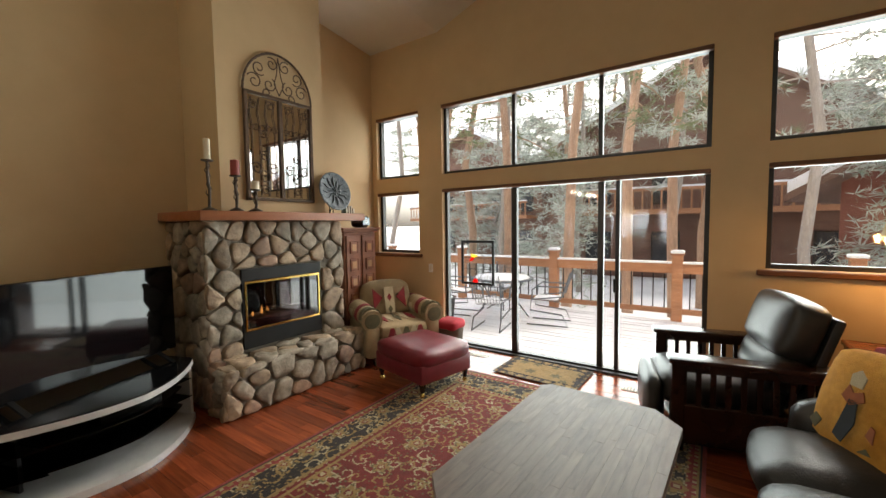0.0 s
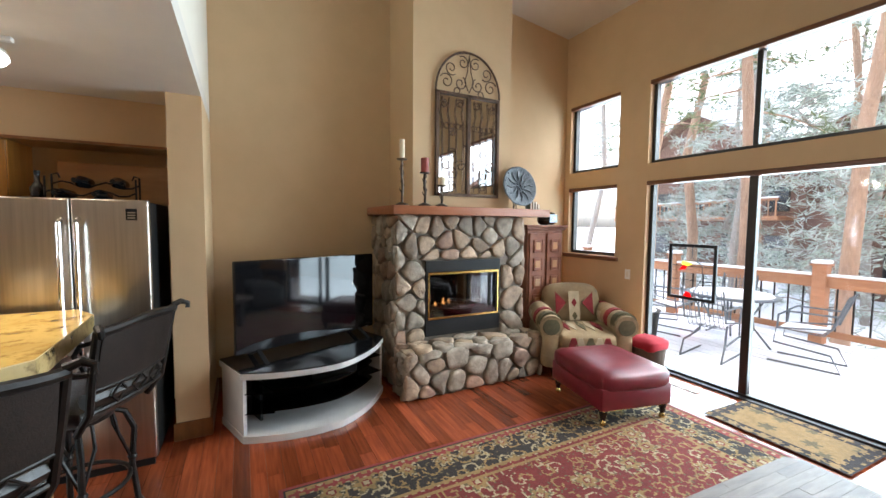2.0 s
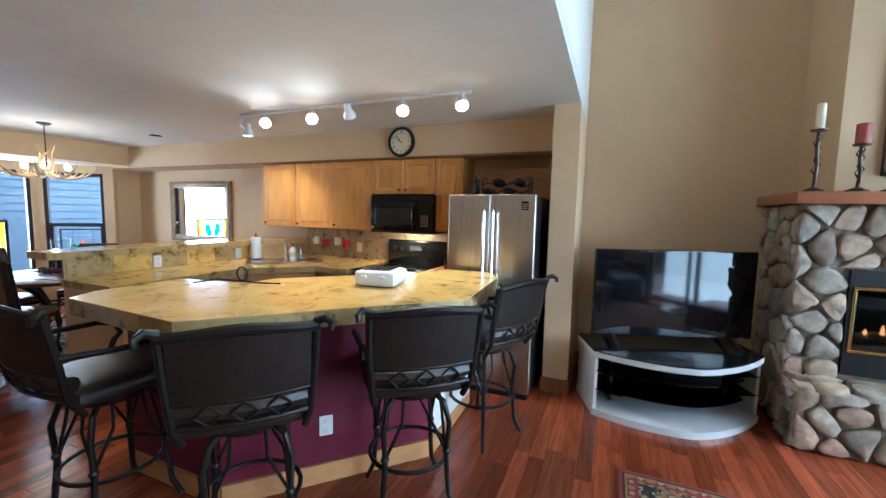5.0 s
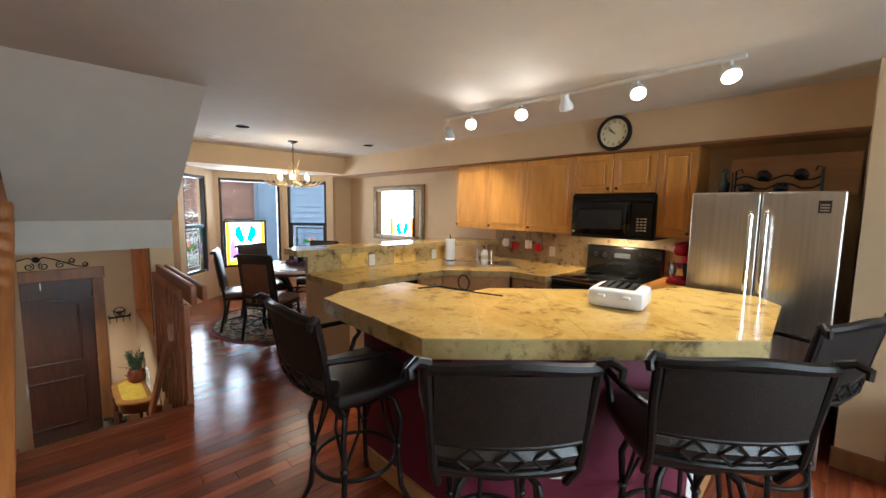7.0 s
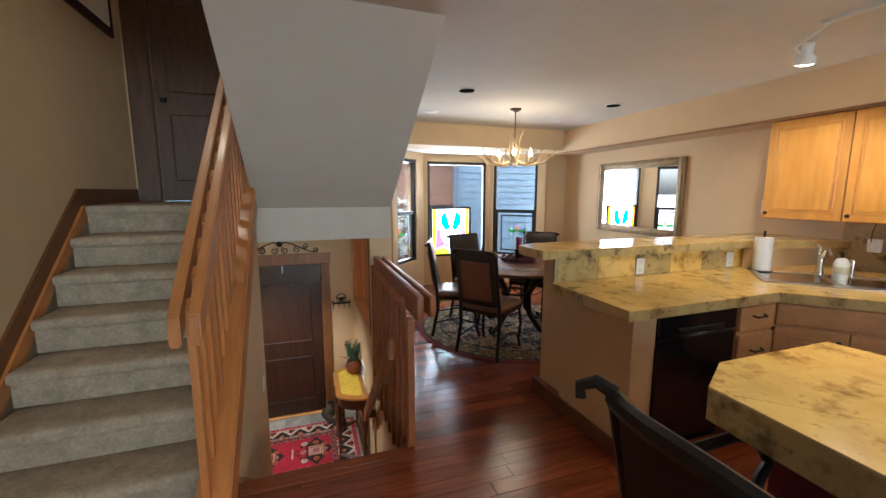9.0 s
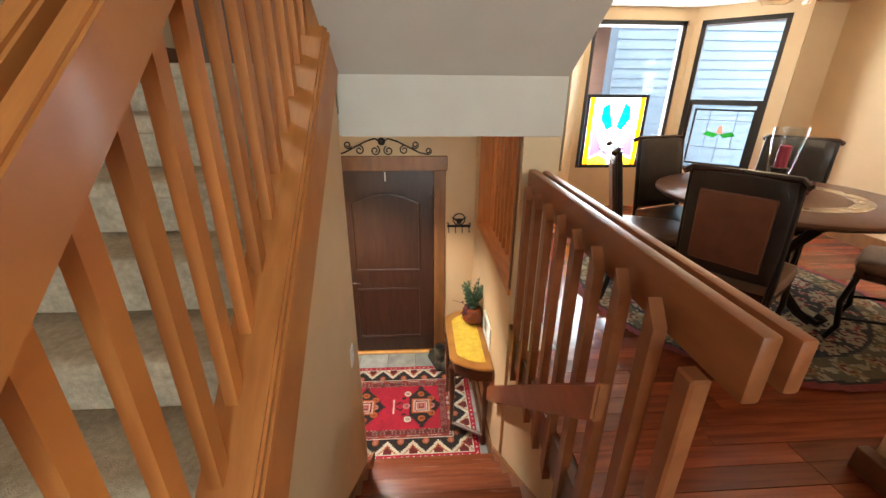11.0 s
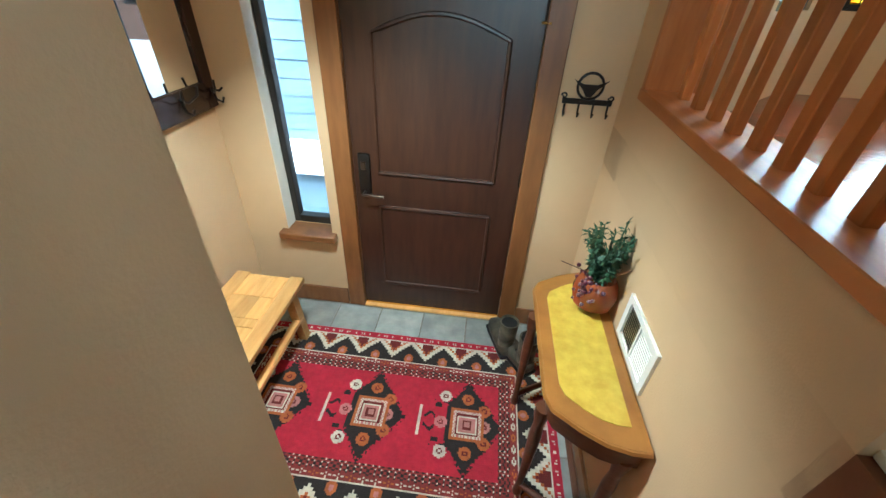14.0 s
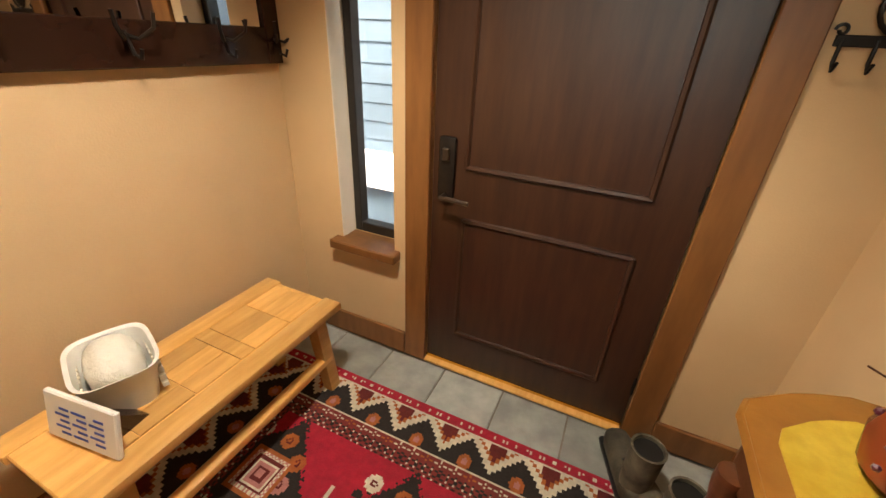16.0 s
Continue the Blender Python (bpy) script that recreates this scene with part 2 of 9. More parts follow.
WALL = mat("tan_plaster", (0.61, 0.43, 0.245), (0.58, 0.405, 0.23), 5, 0.75, 0.12, 140, patch=0.04)
CEIL = mat("ceiling_paint", (0.66, 0.61, 0.54), (0.63, 0.58, 0.515), 5, 0.85, 0.15, 160, patch=0.03)
PALE = mat("pale_paint", (0.74, 0.68, 0.58), (0.71, 0.65, 0.55), 5, 0.8, 0.1, 150, patch=0.03)
CHERRY = mat("cherry_floorboard", (0.27, 0.062, 0.022), (0.15, 0.032, 0.013), 5, 0.16, 0.05, 60, stretch=(0.6, 9, 9), vary=0.42, rough_vary=0.05)
STAIRWOOD = mat("red_stair_wood", (0.27, 0.075, 0.028), (0.18, 0.045, 0.018), 6, 0.25, 0.05, 60, stretch=(0.6, 9, 9))
RAILWOOD = mat("orange_rail_wood", (0.52, 0.20, 0.05), (0.40, 0.135, 0.032), 4, 0.42, 0.05, 50, stretch=(8, 1.2, 1.2), coat=0.08, vary=0.15)
# Shade put into the colour: rail wood darkened for the unlit guard.
GUARD_SHADED = mat("shaded_red_brown_wood", (0.33, 0.115, 0.036), (0.23, 0.072, 0.023), 4, 0.4, 0.05, 50, stretch=(3, 1.0, 3), vary=0.12)
TRIM = mat("brown_trim_wood", (0.25, 0.105, 0.032), (0.17, 0.066, 0.02), 4, 0.42, 0.06, 60, stretch=(5, 5, 0.9), vary=0.1)
BASEW = mat("dark_baseboard_wood", (0.17, 0.062, 0.02), (0.12, 0.042, 0.014), 5, 0.4, 0.05, 60)
MANTELW = mat("mantel_wood", (0.36, 0.135, 0.06), (0.28, 0.095, 0.042), 4, 0.4, 0.06, 50, stretch=(5, 0.7, 5))
DOORW = mat("dark_door_wood", (0.055, 0.022, 0.011), (0.033, 0.012, 0.007), 5, 0.36, 0.08, 60, stretch=(7, 7, 0.8))
KNOTTY = mat("knotty_brown_wood", (0.13, 0.064, 0.034), (0.075, 0.036, 0.019), 5, 0.45, 0.1, 60, stretch=(5, 5, 0.9))
MAPLE = mat("honey_maple", (0.70, 0.335, 0.07), (0.59, 0.26, 0.048), 4, 0.34, 0.03, 60, stretch=(6, 6, 0.7), vary=0.07)
MAPLE_L = mat("pale_maple", (0.55, 0.29, 0.12), (0.46, 0.23, 0.085), 4, 0.36, 0.03, 60, stretch=(6, 1, 6), vary=0.07)
PINE = mat("honey_pine", (0.70, 0.40, 0.135), (0.56, 0.29, 0.08), 5, 0.4, 0.05, 60, stretch=(8, 1, 8), vary=0.2)
CARVED = mat("carved_armoire_wood", (0.33, 0.12, 0.055), (0.22, 0.075, 0.035), 8, 0.5, 0.2, 50)
TABLEW = mat("weathered_table_wood", (0.145, 0.10, 0.075), (0.09, 0.061, 0.044), 7, 0.5, 0.15, 50, stretch=(7, 0.9, 3), vary=0.1)
DARKW = mat("dark_mission_wood", (0.035, 0.013, 0.008), (0.022, 0.008, 0.005), 5, 0.25, 0.05, 60)
WALNUT = mat("walnut_wood", (0.13, 0.045, 0.018), (0.08, 0.026, 0.011), 6, 0.35, 0.08, 60, stretch=(2, 2, 8))
GOLDW = mat("golden_table_trim", (0.37, 0.16, 0.032), (0.24, 0.095, 0.02), 6, 0.32, 0.06, 50)
GOLDTOP = mat("mottled_gold_leaf", (0.62, 0.44, 0.06), (0.48, 0.31, 0.03), 22, 0.4, 0.08, 40)
STONES = mat("river_stone", (0.44, 0.33, 0.225), (0.21, 0.155, 0.11), 13, 0.75, 0.5, 45, vary=0.32)
STONEG = mat("grey_river_stone", (0.40, 0.345, 0.27), (0.185, 0.155, 0.12), 13, 0.75, 0.5, 45, vary=0.28)
STONER = mat("rust_river_stone", (0.40, 0.265, 0.185), (0.215, 0.14, 0.1), 13, 0.75, 0.5, 45, vary=0.25)
MORTAR = mat("grey_mortar", (0.27, 0.24, 0.20), (0.18, 0.16, 0.13), 14, 0.95, 0.8, 50)
GRANITE = granite("gold_granite", (0.76, 0.49, 0.135), (0.60, 0.345, 0.075), (0.25, 0.12, 0.03))
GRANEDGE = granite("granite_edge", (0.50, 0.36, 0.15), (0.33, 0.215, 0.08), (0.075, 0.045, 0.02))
GRANBACK = granite("granite_splash", (0.42, 0.32, 0.19), (0.27, 0.19, 0.10), (0.08, 0.05, 0.03), 0.25)
GROUT = mat("pale_grout", (0.64, 0.46, 0.2), (0.55, 0.38, 0.15), 30, 0.9)
STEEL = mat("brushed_steel", (0.55, 0.50, 0.44), (0.535, 0.485, 0.425), 30, 0.3, 0.004, 200, metal=1.0, stretch=(9, 9, 0.3), rough_vary=0.04)
CHROME = mat("polished_chrome", (0.75, 0.75, 0.75), (0.7, 0.7, 0.7), 5, 0.1, metal=1.0, rough_vary=0.03)
BRASS = mat("polished_brass", (0.72, 0.5, 0.16), (0.62, 0.41, 0.12), 8, 0.18, metal=1.0, rough_vary=0.04)
IRON = mat("black_iron", (0.020, 0.015, 0.012), (0.012, 0.009, 0.008), 20, 0.36, 0.1, 60, metal=0.2)
BRONZE = mat("dark_bronze_iron", (0.075, 0.05, 0.032), (0.042, 0.028, 0.02), 15, 0.38, 0.15, 50, metal=0.6)
RUSTIRON = mat("rusty_scroll_iron", (0.13, 0.075, 0.045), (0.075, 0.042, 0.027), 18, 0.6, 0.2, 60, metal=0.4)
FRAME = mat("bronze_window_frame", (0.022, 0.017, 0.014), (0.015, 0.012, 0.01), 8, 0.4)
GLOSSBLACK = mat("gloss_black", (0.009, 0.009, 0.01), (0.007, 0.007, 0.008), 5, 0.1, rough_vary=0.03)
SATINBLACK = mat("satin_black", (0.016, 0.016, 0.017), (0.012, 0.012, 0.012), 9, 0.4)
for m_ in (SATINBLACK, IRON):
    m_.node_tree.nodes["Principled BSDF"].inputs["Specular IOR Level"].default_value = 0.25
SCREEN = mat("tv_screen", (0.006, 0.006, 0.007), (0.005, 0.005, 0.006), 3, 0.05, rough_vary=0.01)
SCREEN.node_tree.nodes["Principled BSDF"].inputs["IOR"].default_value = 1.55
SILVER = mat("silver_laminate", (0.60, 0.59, 0.57), (0.55, 0.54, 0.53), 9, 0.35, metal=0.15)
SMOKE = clear_glass("smoked_glass", (0.12, 0.13, 0.14), 0.03)
GLASS = clear_glass("window_glass")
TEXGLASS = clear_glass("hurricane_glass", (0.93, 0.95, 0.96), 0.08)
MIRROR = mat("mirror_silver", (0.86, 0.87, 0.87), (0.85, 0.86, 0.86), 2, 0.015, metal=1.0, rough_vary=0.004)
LEATHER = mat("black_leather", (0.022, 0.02, 0.019), (0.014, 0.013, 0.012), 12, 0.33, 0.25, 110)
DARKLEATHER = mat("dark_brown_leather", (0.028, 0.018, 0.013), (0.017, 0.011, 0.008), 12, 0.35, 0.2, 110)
CANE = mat("dark_woven_back", (0.022, 0.013, 0.009), (0.013, 0.008, 0.006), 60, 0.55, 0.2, 180)
CANE.node_tree.nodes["Principled BSDF"].inputs["Specular IOR Level"].default_value = 0.2
REDLEATHER = mat("burgundy_leather", (0.165, 0.012, 0.022), (0.11, 0.008, 0.015), 9, 0.34, 0.2, 110)
BURGUNDY = mat("burgundy_paint", (0.14, 0.008, 0.03), (0.115, 0.006, 0.024), 6, 0.55, 0.1, 120)
CARPET = mat("grey_taupe_carpet", (0.53, 0.42, 0.29), (0.38, 0.295, 0.2), 55, 0.98, 1.0, 230, patch=0.16)
WHITE = mat("white_plastic", (0.78, 0.77, 0.74), (0.74, 0.73, 0.7), 8, 0.4)
SNOW = mat("snow", (0.86, 0.88, 0.92), (0.80, 0.83, 0.88), 3, 0.9, 0.4, 12)
CANDLEW = mat("cream_wax", (0.72, 0.60, 0.42), (0.66, 0.54, 0.36), 9, 0.5)
CANDLER = mat("red_wax", (0.33, 0.055, 0.04), (0.25, 0.04, 0.03), 9, 0.5)
SLATE = mat("slate_tile", (0.40, 0.41, 0.375), (0.25, 0.265, 0.25), 9, 0.42, 0.3, 30, vary=0.25)
DECKW = mat("deck_cedar", (0.43, 0.215, 0.115), (0.34, 0.155, 0.08), 5, 0.8, 0.2, 50, stretch=(1, 6, 6), vary=0.1)
BARK = mat("pine_bark", (0.47, 0.31, 0.21), (0.31, 0.2, 0.14), 11, 0.95, 0.9, 25, stretch=(3, 3, 0.6), vary=0.25)
BARKG = mat("grey_bark", (0.42, 0.38, 0.34), (0.29, 0.26, 0.235), 11, 0.95, 0.9, 25, stretch=(3, 3, 0.6), vary=0.2)
NEEDLE = mat("pine_needles", (0.20, 0.235, 0.12), (0.12, 0.155, 0.075), 3, 0.9, vary=0.2)
FROST = mat("snowy_needles", (0.66, 0.70, 0.68), (0.26, 0.33, 0.25), 4, 0.9, vary=0.15)
HOUSEW = mat("brown_siding", (0.20, 0.115, 0.085), (0.14, 0.08, 0.06), 4, 0.9, 0.2, 30, stretch=(1, 1, 9))
HOUSER = mat("rust_siding", (0.26, 0.10, 0.075), (0.2, 0.075, 0.055), 4, 0.9, 0.2, 30, stretch=(1, 1, 9))
SIDING = mat("grey_blue_siding", (0.11, 0.165, 0.22), (0.09, 0.14, 0.19), 4, 0.8, 0.1, 40)
ANTLER = mat("antler", (0.60, 0.46, 0.28), (0.42, 0.29, 0.15), 14, 0.55, 0.2, 40)
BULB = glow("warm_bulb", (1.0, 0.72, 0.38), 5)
LAMPFACE = glow("track_bulb", (1.0, 0.86, 0.66), 6)
EMBER = glow("gas_flame", (1.0, 0.4, 0.1), 0.7)
DIM = mat("dim_glass", (0.05, 0.055, 0.06), (0.03, 0.034, 0.04), 2, 0.1)
LEAD = mat("lead_came", (0.05, 0.05, 0.05), (0.03, 0.03, 0.03), 9, 0.5, metal=0.6)
SG = {k: stained("stained_" + k, c) for k, c in dict(gold=(0.85, 0.45, 0.03), purple=(0.42, 0.25, 0.62), teal=(0.02, 0.62, 0.52), white=(0.92, 0.93, 0.9), red=(0.75, 0.02, 0.02), pale=(0.75, 0.8, 0.78), yellow=(0.9, 0.7, 0.15), green=(0.1, 0.4, 0.12), pink=(0.85, 0.35, 0.25)).items()}

# ---- the house ----
W, N, E, CEIL_K = -4.24, 4.38, 2.9, 2.435      # west wall, window wall, east wall, kitchen ceiling


def structure(name, bm, material, label, smooth=0):
    return whole(name, bm, material, label, "", "structure", smooth=smooth)


HOLES = [(-4.15, -3.38, 2.25, 3.12), (-4.15, -3.39, 1.19, 2.05), (-3.0, -0.09, 2.24, 3.13), (-3.0, -0.09, 0.0, 2.05), (0.31, 1.5, 2.24, 3.11), (0.31, 1.5, 1.17, 2.06)]
structure("wall_north", pierced(bmesh.new(), "y", N, N + 0.17, W - 0.15, E + 0.15, -0.3, 5.9, HOLES), WALL, "tan plaster wall with tall windows and a glass slider")
structure("wall_west", cube(W - 0.15, W, -7.2, N, -0.2, 5.9), WALL, "long tan plaster wall behind kitchen and fireplace")
structure("wall_east", cube(E, E + 0.15, -2.6, N, -0.2, 5.9), WALL, "plain tan plaster side wall")
structure("wall_column", cube(W, -3.42, -0.03, 0.18, 0, CEIL_K), WALL, "tan plaster pier between kitchen and living room")
structure("wall_loft", cube(W, E, -0.03, 0.18, CEIL_K + 0.1, 5.9), PALE, "tan plaster wall above the kitchen ceiling edge")
structure("wall_stair_east", cube(1.37, 1.5, -6.75, -2.6, -1.5, 5.2), WALL, "tan plaster wall beside the carpeted stairs")
structure("wall_return", cube(1.5, E + 0.15, -2.75, -2.6, -0.2, CEIL_K), WALL, "short tan plaster wall beside the stairs")

bm = bmesh.new()
slab(bm, [(W, N, 4.05), (-3.05, N, 4.05), (-3.05, 0.18, 4.55), (W, 0.18, 4.55)], (0, 0, 1), 0.15)
slab(bm, [(-3.05, N, 4.05), (0.2, N, 5.2), (0.2, 0.18, 5.7), (-3.05, 0.18, 4.55)], (0, 0, 1), 0.15)
slab(bm, [(0.2, N, 5.2), (E, N, 4.25), (E, 0.18, 4.75), (0.2, 0.18, 5.7)], (0, 0, 1), 0.15)
structure("ceiling_vault", bm, CEIL, "pale sloping vaulted ceiling")
bm = bmesh.new()
box(bm, W, E + 0.15, -3.49, 0.18, CEIL_K, CEIL_K + 0.1)
box(bm, W, -0.9, -7.3, -3.49, CEIL_K, CEIL_K + 0.12)
structure("ceiling_kitchen", bm, CEIL, "flat pale plaster ceiling over kitchen and dining")
bm = bmesh.new()
box(bm, W, -3.8, -7.0, -0.03, 2.115, CEIL_K)
box(bm, -3.8, -0.9, -7.0, -6.5, 2.15, CEIL_K)
structure("wall_soffit", bm, WALL, "tan plaster soffit above the cabinets and bay")

# floors
bm = bmesh.new()
box(bm, W, E, -3.56, N + 0.17, -0.2, -0.014)
box(bm, W, -0.7, -8.1, -3.56, -0.2, -0.014)
FLOOR = structure("floor", bm, BASEW, "red cherry plank floor, glossy, running across the rooms")

# dining bay, three windows
BAY = [((-3.9, -7.02), (-3.2, -7.75)), ((-3.2, -7.75), (-1.9, -7.75)), ((-1.9, -7.75), (-1.2, -7.02))]
bm = bmesh.new()
prism(bm, [(W, -6.95), (-0.7, -6.95), (-0.7, -7.25), (-1.2, -7.25), (-1.9, -8.0), (-3.2, -8.0), (-3.9, -7.25), (W, -7.25)], 2.15, 2.3)
structure("ceiling_bay", bm, PALE, "low pale ceiling of the bay window")
structure("wall_dining_south", box(cube(W, -3.9, -7.17, -7.02, 0, 2.4), -1.2, -0.7, -7.17, -7.02, 0, 2.4), WALL, "tan plaster wall beside the bay window")


def sash_window(name, a, b, z0, z1, label, double, e=0.13, f=0.13):
    """A bay wall from a to b with one dark framed window in it."""
    d = Vector((b[0] - a[0], b[1] - a[1], 0))
    n = d.length
    ang = math.degrees(math.atan2(d.y, d.x))
    root = new(name)
    root.matrix_basis = pose(a[0], a[1], 0, 0, 0, ang)
    tagged(root, label, "window", kind="structure")
    part("window_wall", pierced(bmesh.new(), "y", -0.15, 0, 0, n, 0, 2.16, [(e, n - f, z0, z1)]), WALL, root, "tan plaster round the window", smooth=0)
    bm = bmesh.new()
    for u0, u1, w0, w1 in ((e, e + 0.045, z0, z1), (n - f - 0.045, n - f, z0, z1), (e, n - f, z0, z0 + 0.045), (e, n - f, z1 - 0.045, z1)):
        box(bm, u0, u1, -0.13, -0.07, w0, w1)
    if double:
        zc = z0 + (z1 - z0) * 0.48
        box(bm, e + 0.04, n - f - 0.04, -0.12, -0.06, zc - 0.025, zc + 0.03)
        box(bm, e + 0.04, e + 0.08, -0.11, -0.055, z0 + 0.04, zc)
        box(bm, n - f - 0.08, n - f - 0.04, -0.11, -0.055, z0 + 0.04, zc)
    part("window_frame", bm, FRAME, root, "dark bronze window frame")
    pane = part("pane", cube(e + 0.04, n - f - 0.04, -0.1, -0.096, z0 + 0.04, z1 - 0.04), GLASS, root, smooth=0)
    pane.visible_shadow = False
    part("window_sill", cube(e - 0.05, n - f + 0.05, -0.02, 0.09, z0 - 0.05, z0 - 0.002, 0.008), BASEW, root, "dark brown wooden sill")
    part("shade", cube(e, n - f, -0.065, -0.01, z1 - 0.05, z1 - 0.004, 0.006), BASEW, root, "rolled brown window shade")
    return root


for i, (a, b) in enumerate(BAY):
    sash_window("window_%d" % (i + 1), b, a, 0.47, 2.03, "dark framed bay window with a pale wall round it", i != 1, 0.13, 0.3 if i == 2 else 0.13)


def north_window(name, x0, x1, z0, z1, uprights, label, sill=False, shade=True):
    root = new(name)
    root.matrix_basis = pose(x0, N, z0)
    tagged(root, label, "window", kind="structure")
    w, h, t = x1 - x0, z1 - z0, 0.04
    for u0, u1, w0, w1 in ((0, t, 0, h), (w - t, w, 0, h), (t, w - t, 0, t), (t, w - t, h - t, h)):
        part("window_frame", cube(u0, u1, 0.06, 0.13, w0, w1, 0.004), FRAME, root, "dark bronze frame bar")
    edges = [t] + [u for u, _ in uprights] + [w - t]
    for u, hw in uprights:
        part("mullion", cube(u - hw, u + hw, 0.065, 0.125, t, h - t, 0.004), FRAME, root)
    for a, b in zip(edges, edges[1:]):
        p = part("pane", cube(a, b, 0.094, 0.098, t, h - t), GLASS, root, smooth=0)
        p.visible_shadow = False
    if shade:
        part("shade", cube(0.0, w, -0.015, 0.055, h - 0.045, h - 0.002, 0.008), BASEW, root, "rolled brown shade along the top")
    if sill:
        part("window_sill", cube(-0.06, w + 0.05, -0.045, 0.06, -0.052, -0.004, 0.008), BASEW, root, "dark brown wooden sill")
    return root


north_window("window_4", -4.15, -3.38, 2.25, 3.12, [], "tall fixed window in a dark frame")
north_window("window_5", -4.15, -3.39, 1.19, 2.05, [], "fixed window in a dark frame with a sill", True)
north_window("window_6", -3.0, -0.09, 2.24, 3.13, [(0.98, 0.022), (1.955, 0.022)], "wide three-pane transom window in a dark frame")
north_window("window_7", 0.31, 1.5, 2.24, 3.11, [], "upper fixed window in a dark frame")
north_window("window_8", 0.31, 1.5, 1.17, 2.06, [], "lower fixed window in a dark frame with a sill", True)
slider = north_window("door_1", -3.0, -0.09, 0.0, 2.05, [(0.985, 0.035), (1.965, 0.03), (2.13, 0.02)], "three-panel glass sliding door in a dark frame")
part("door_handle", cube(2.1, 2.125, 0.03, 0.07, 0.86, 1.0, 0.006), SATINBLACK, slider)
part("track", cube(0, 2.91, 0.0, 0.06, 0.0, 0.02, 0.004), FRAME, slider)

# baseboards
bm = bmesh.new()
for q in ((W, W + 0.018, 0.18, 1.62), (-3.42, -3.402, -0.045, 0.195), (W, -3.42, 0.18, 0.196), (-3.98, -3.05, N - 0.018, N), (-0.05, E, N - 0.018, N), (W, -3.92, -7.02, -7.002), (-1.2, -0.9, -7.02, -7.002), (W, W + 0.018, -7.0, -4.05), (-0.918, -0.9, -7.0, -5.05)):
    box(bm, *q, 0, 0.13, 0.004)
structure("baseboard", bm, TRIM, "brown wooden baseboard along the walls")
for i, (a, b) in enumerate(BAY):
    d = Vector((b[0] - a[0], b[1] - a[1], 0))
    bm = bmesh.new()
    nrm = Vector((-d.y, d.x, 0)).normalized()
    if nrm.y < 0:
        nrm = -nrm
    slab(bm, [(*a, 0), (*b, 0), (*b, 0.13), (*a, 0.13)], nrm, 0.018)
    structure("baseboard_bay", bm, BASEW, "dark brown baseboard under the bay window")

# ---- stairs and entry ----
G = -1.4                                # entry floor
SX0, SX1 = -0.70, 0.23                  # stairwell between
DR, DT, Y0 = 0.175, 0.222, -3.56
bm = bmesh.new()
pierced(bm, "x", -0.9, SX0, -6.64, -5.03, G - 0.1, 1.113, [(-6.40, -5.06, 0.21, 1.113)])
box(bm, -0.9, -0.78, -7.05, -5.235, 1.117, 2.43)
box(bm, -0.9, -0.78, -7.05, -6.64, -0.1, 1.113)
box(bm, -0.9, -0.72, -5.03, Y0, G - 0.1, -0.02)
structure("wall_stairwell_west", bm, WALL, "tan plaster wall of the stairwell with an opening")
structure("wall_entry_south", pierced(bmesh.new(), "y", -6.82, -6.64, -0.9, 1.5, G - 0.1, 1.2, [(-0.30, 0.635, G, 0.635), (0.81, 1.1, -0.82, 0.75)]), WALL, "tan plaster wall round the front door")
structure("wall_landing_south", pierced(bmesh.new(), "y", -6.2, -6.02, 0.23, 1.37, 1.2, 4.2, [(0.39, 1.19, 1.44, 3.47)]), WALL, "tan plaster wall with a dark door at the landing")
structure("floor_entry", cube(-0.72, 1.37, -6.64, Y0 - 7 * DT, G - 0.1, G - 0.012), MORTAR, "grey grout bed under the slate tiles")
structure("ceiling_entry", cube(-0.7, 1.37, -6.64, -5.05, 1.12, 1.22), CEIL, "low pale ceiling over the entry")
bm = bmesh.new()
slab(bm, [(-0.9, -5.03, 1.40), (0.23, -5.03, 1.40), (0.23, -3.49, 2.435), (-0.9, -3.49, 2.435)], (0, -0.557, 0.83), 0.2)
box(bm, -0.9, 0.23, -5.23, -5.03, 1.115, 1.50)
# One even colour, a step darker than CEIL and PALE.
structure("ceiling_stair_soffit", bm, mat("soffit_tan_grey", (0.55, 0.485, 0.40), (0.52, 0.455, 0.375), 5, 0.85, 0.12, 150, patch=0.03), "pale sloping underside of the upper stair flight")
bm = bmesh.new()
box(bm, -0.9, 1.5, -6.9, -2.6, 5.1, 5.2)
box(bm, -1.0, -0.9, -6.9, -3.49, 2.55, 5.1)
box(bm, -0.9, 1.5, -3.5, -3.4, 2.5, 5.1)
structure("ceiling_stairwell", bm, CEIL, "pale ceiling and walls high above the stairs")

# Unseen overhang added to cut the sky light in the side yard.
structure("wall_sky_block_south", cube(W - 0.2, 3.0, -8.9, -7.2, 2.5, 2.7), HOUSEW, "unseen added eave that blocks sky light above the bay window")
structure("wall_upper_south", cube(W, 1.5, -7.2, -7.05, 2.3, 5.9), WALL, "outer wall above the bay window")

# wall between the two flights, stepping with the upper one
def slope(y):
    return 0.855 * (-3.66 - y)


bm = bmesh.new()
slab(bm, [(SX1, -3.62, G), (SX1, -3.62, slope(-3.62) + 0.25), (SX1, -4.985, slope(-4.985) + 0.25), (SX1, -4.985, G)], (1, 0, 0), 0.09)
structure("wall_between_stairs", bm, WALL, "tan plaster wall between the two stair flights")
structure("wall_under_landing", cube(0.32, 0.5, -5.03, -4.93, G, 1.115), WALL, "tan plaster wall end beside the entry")
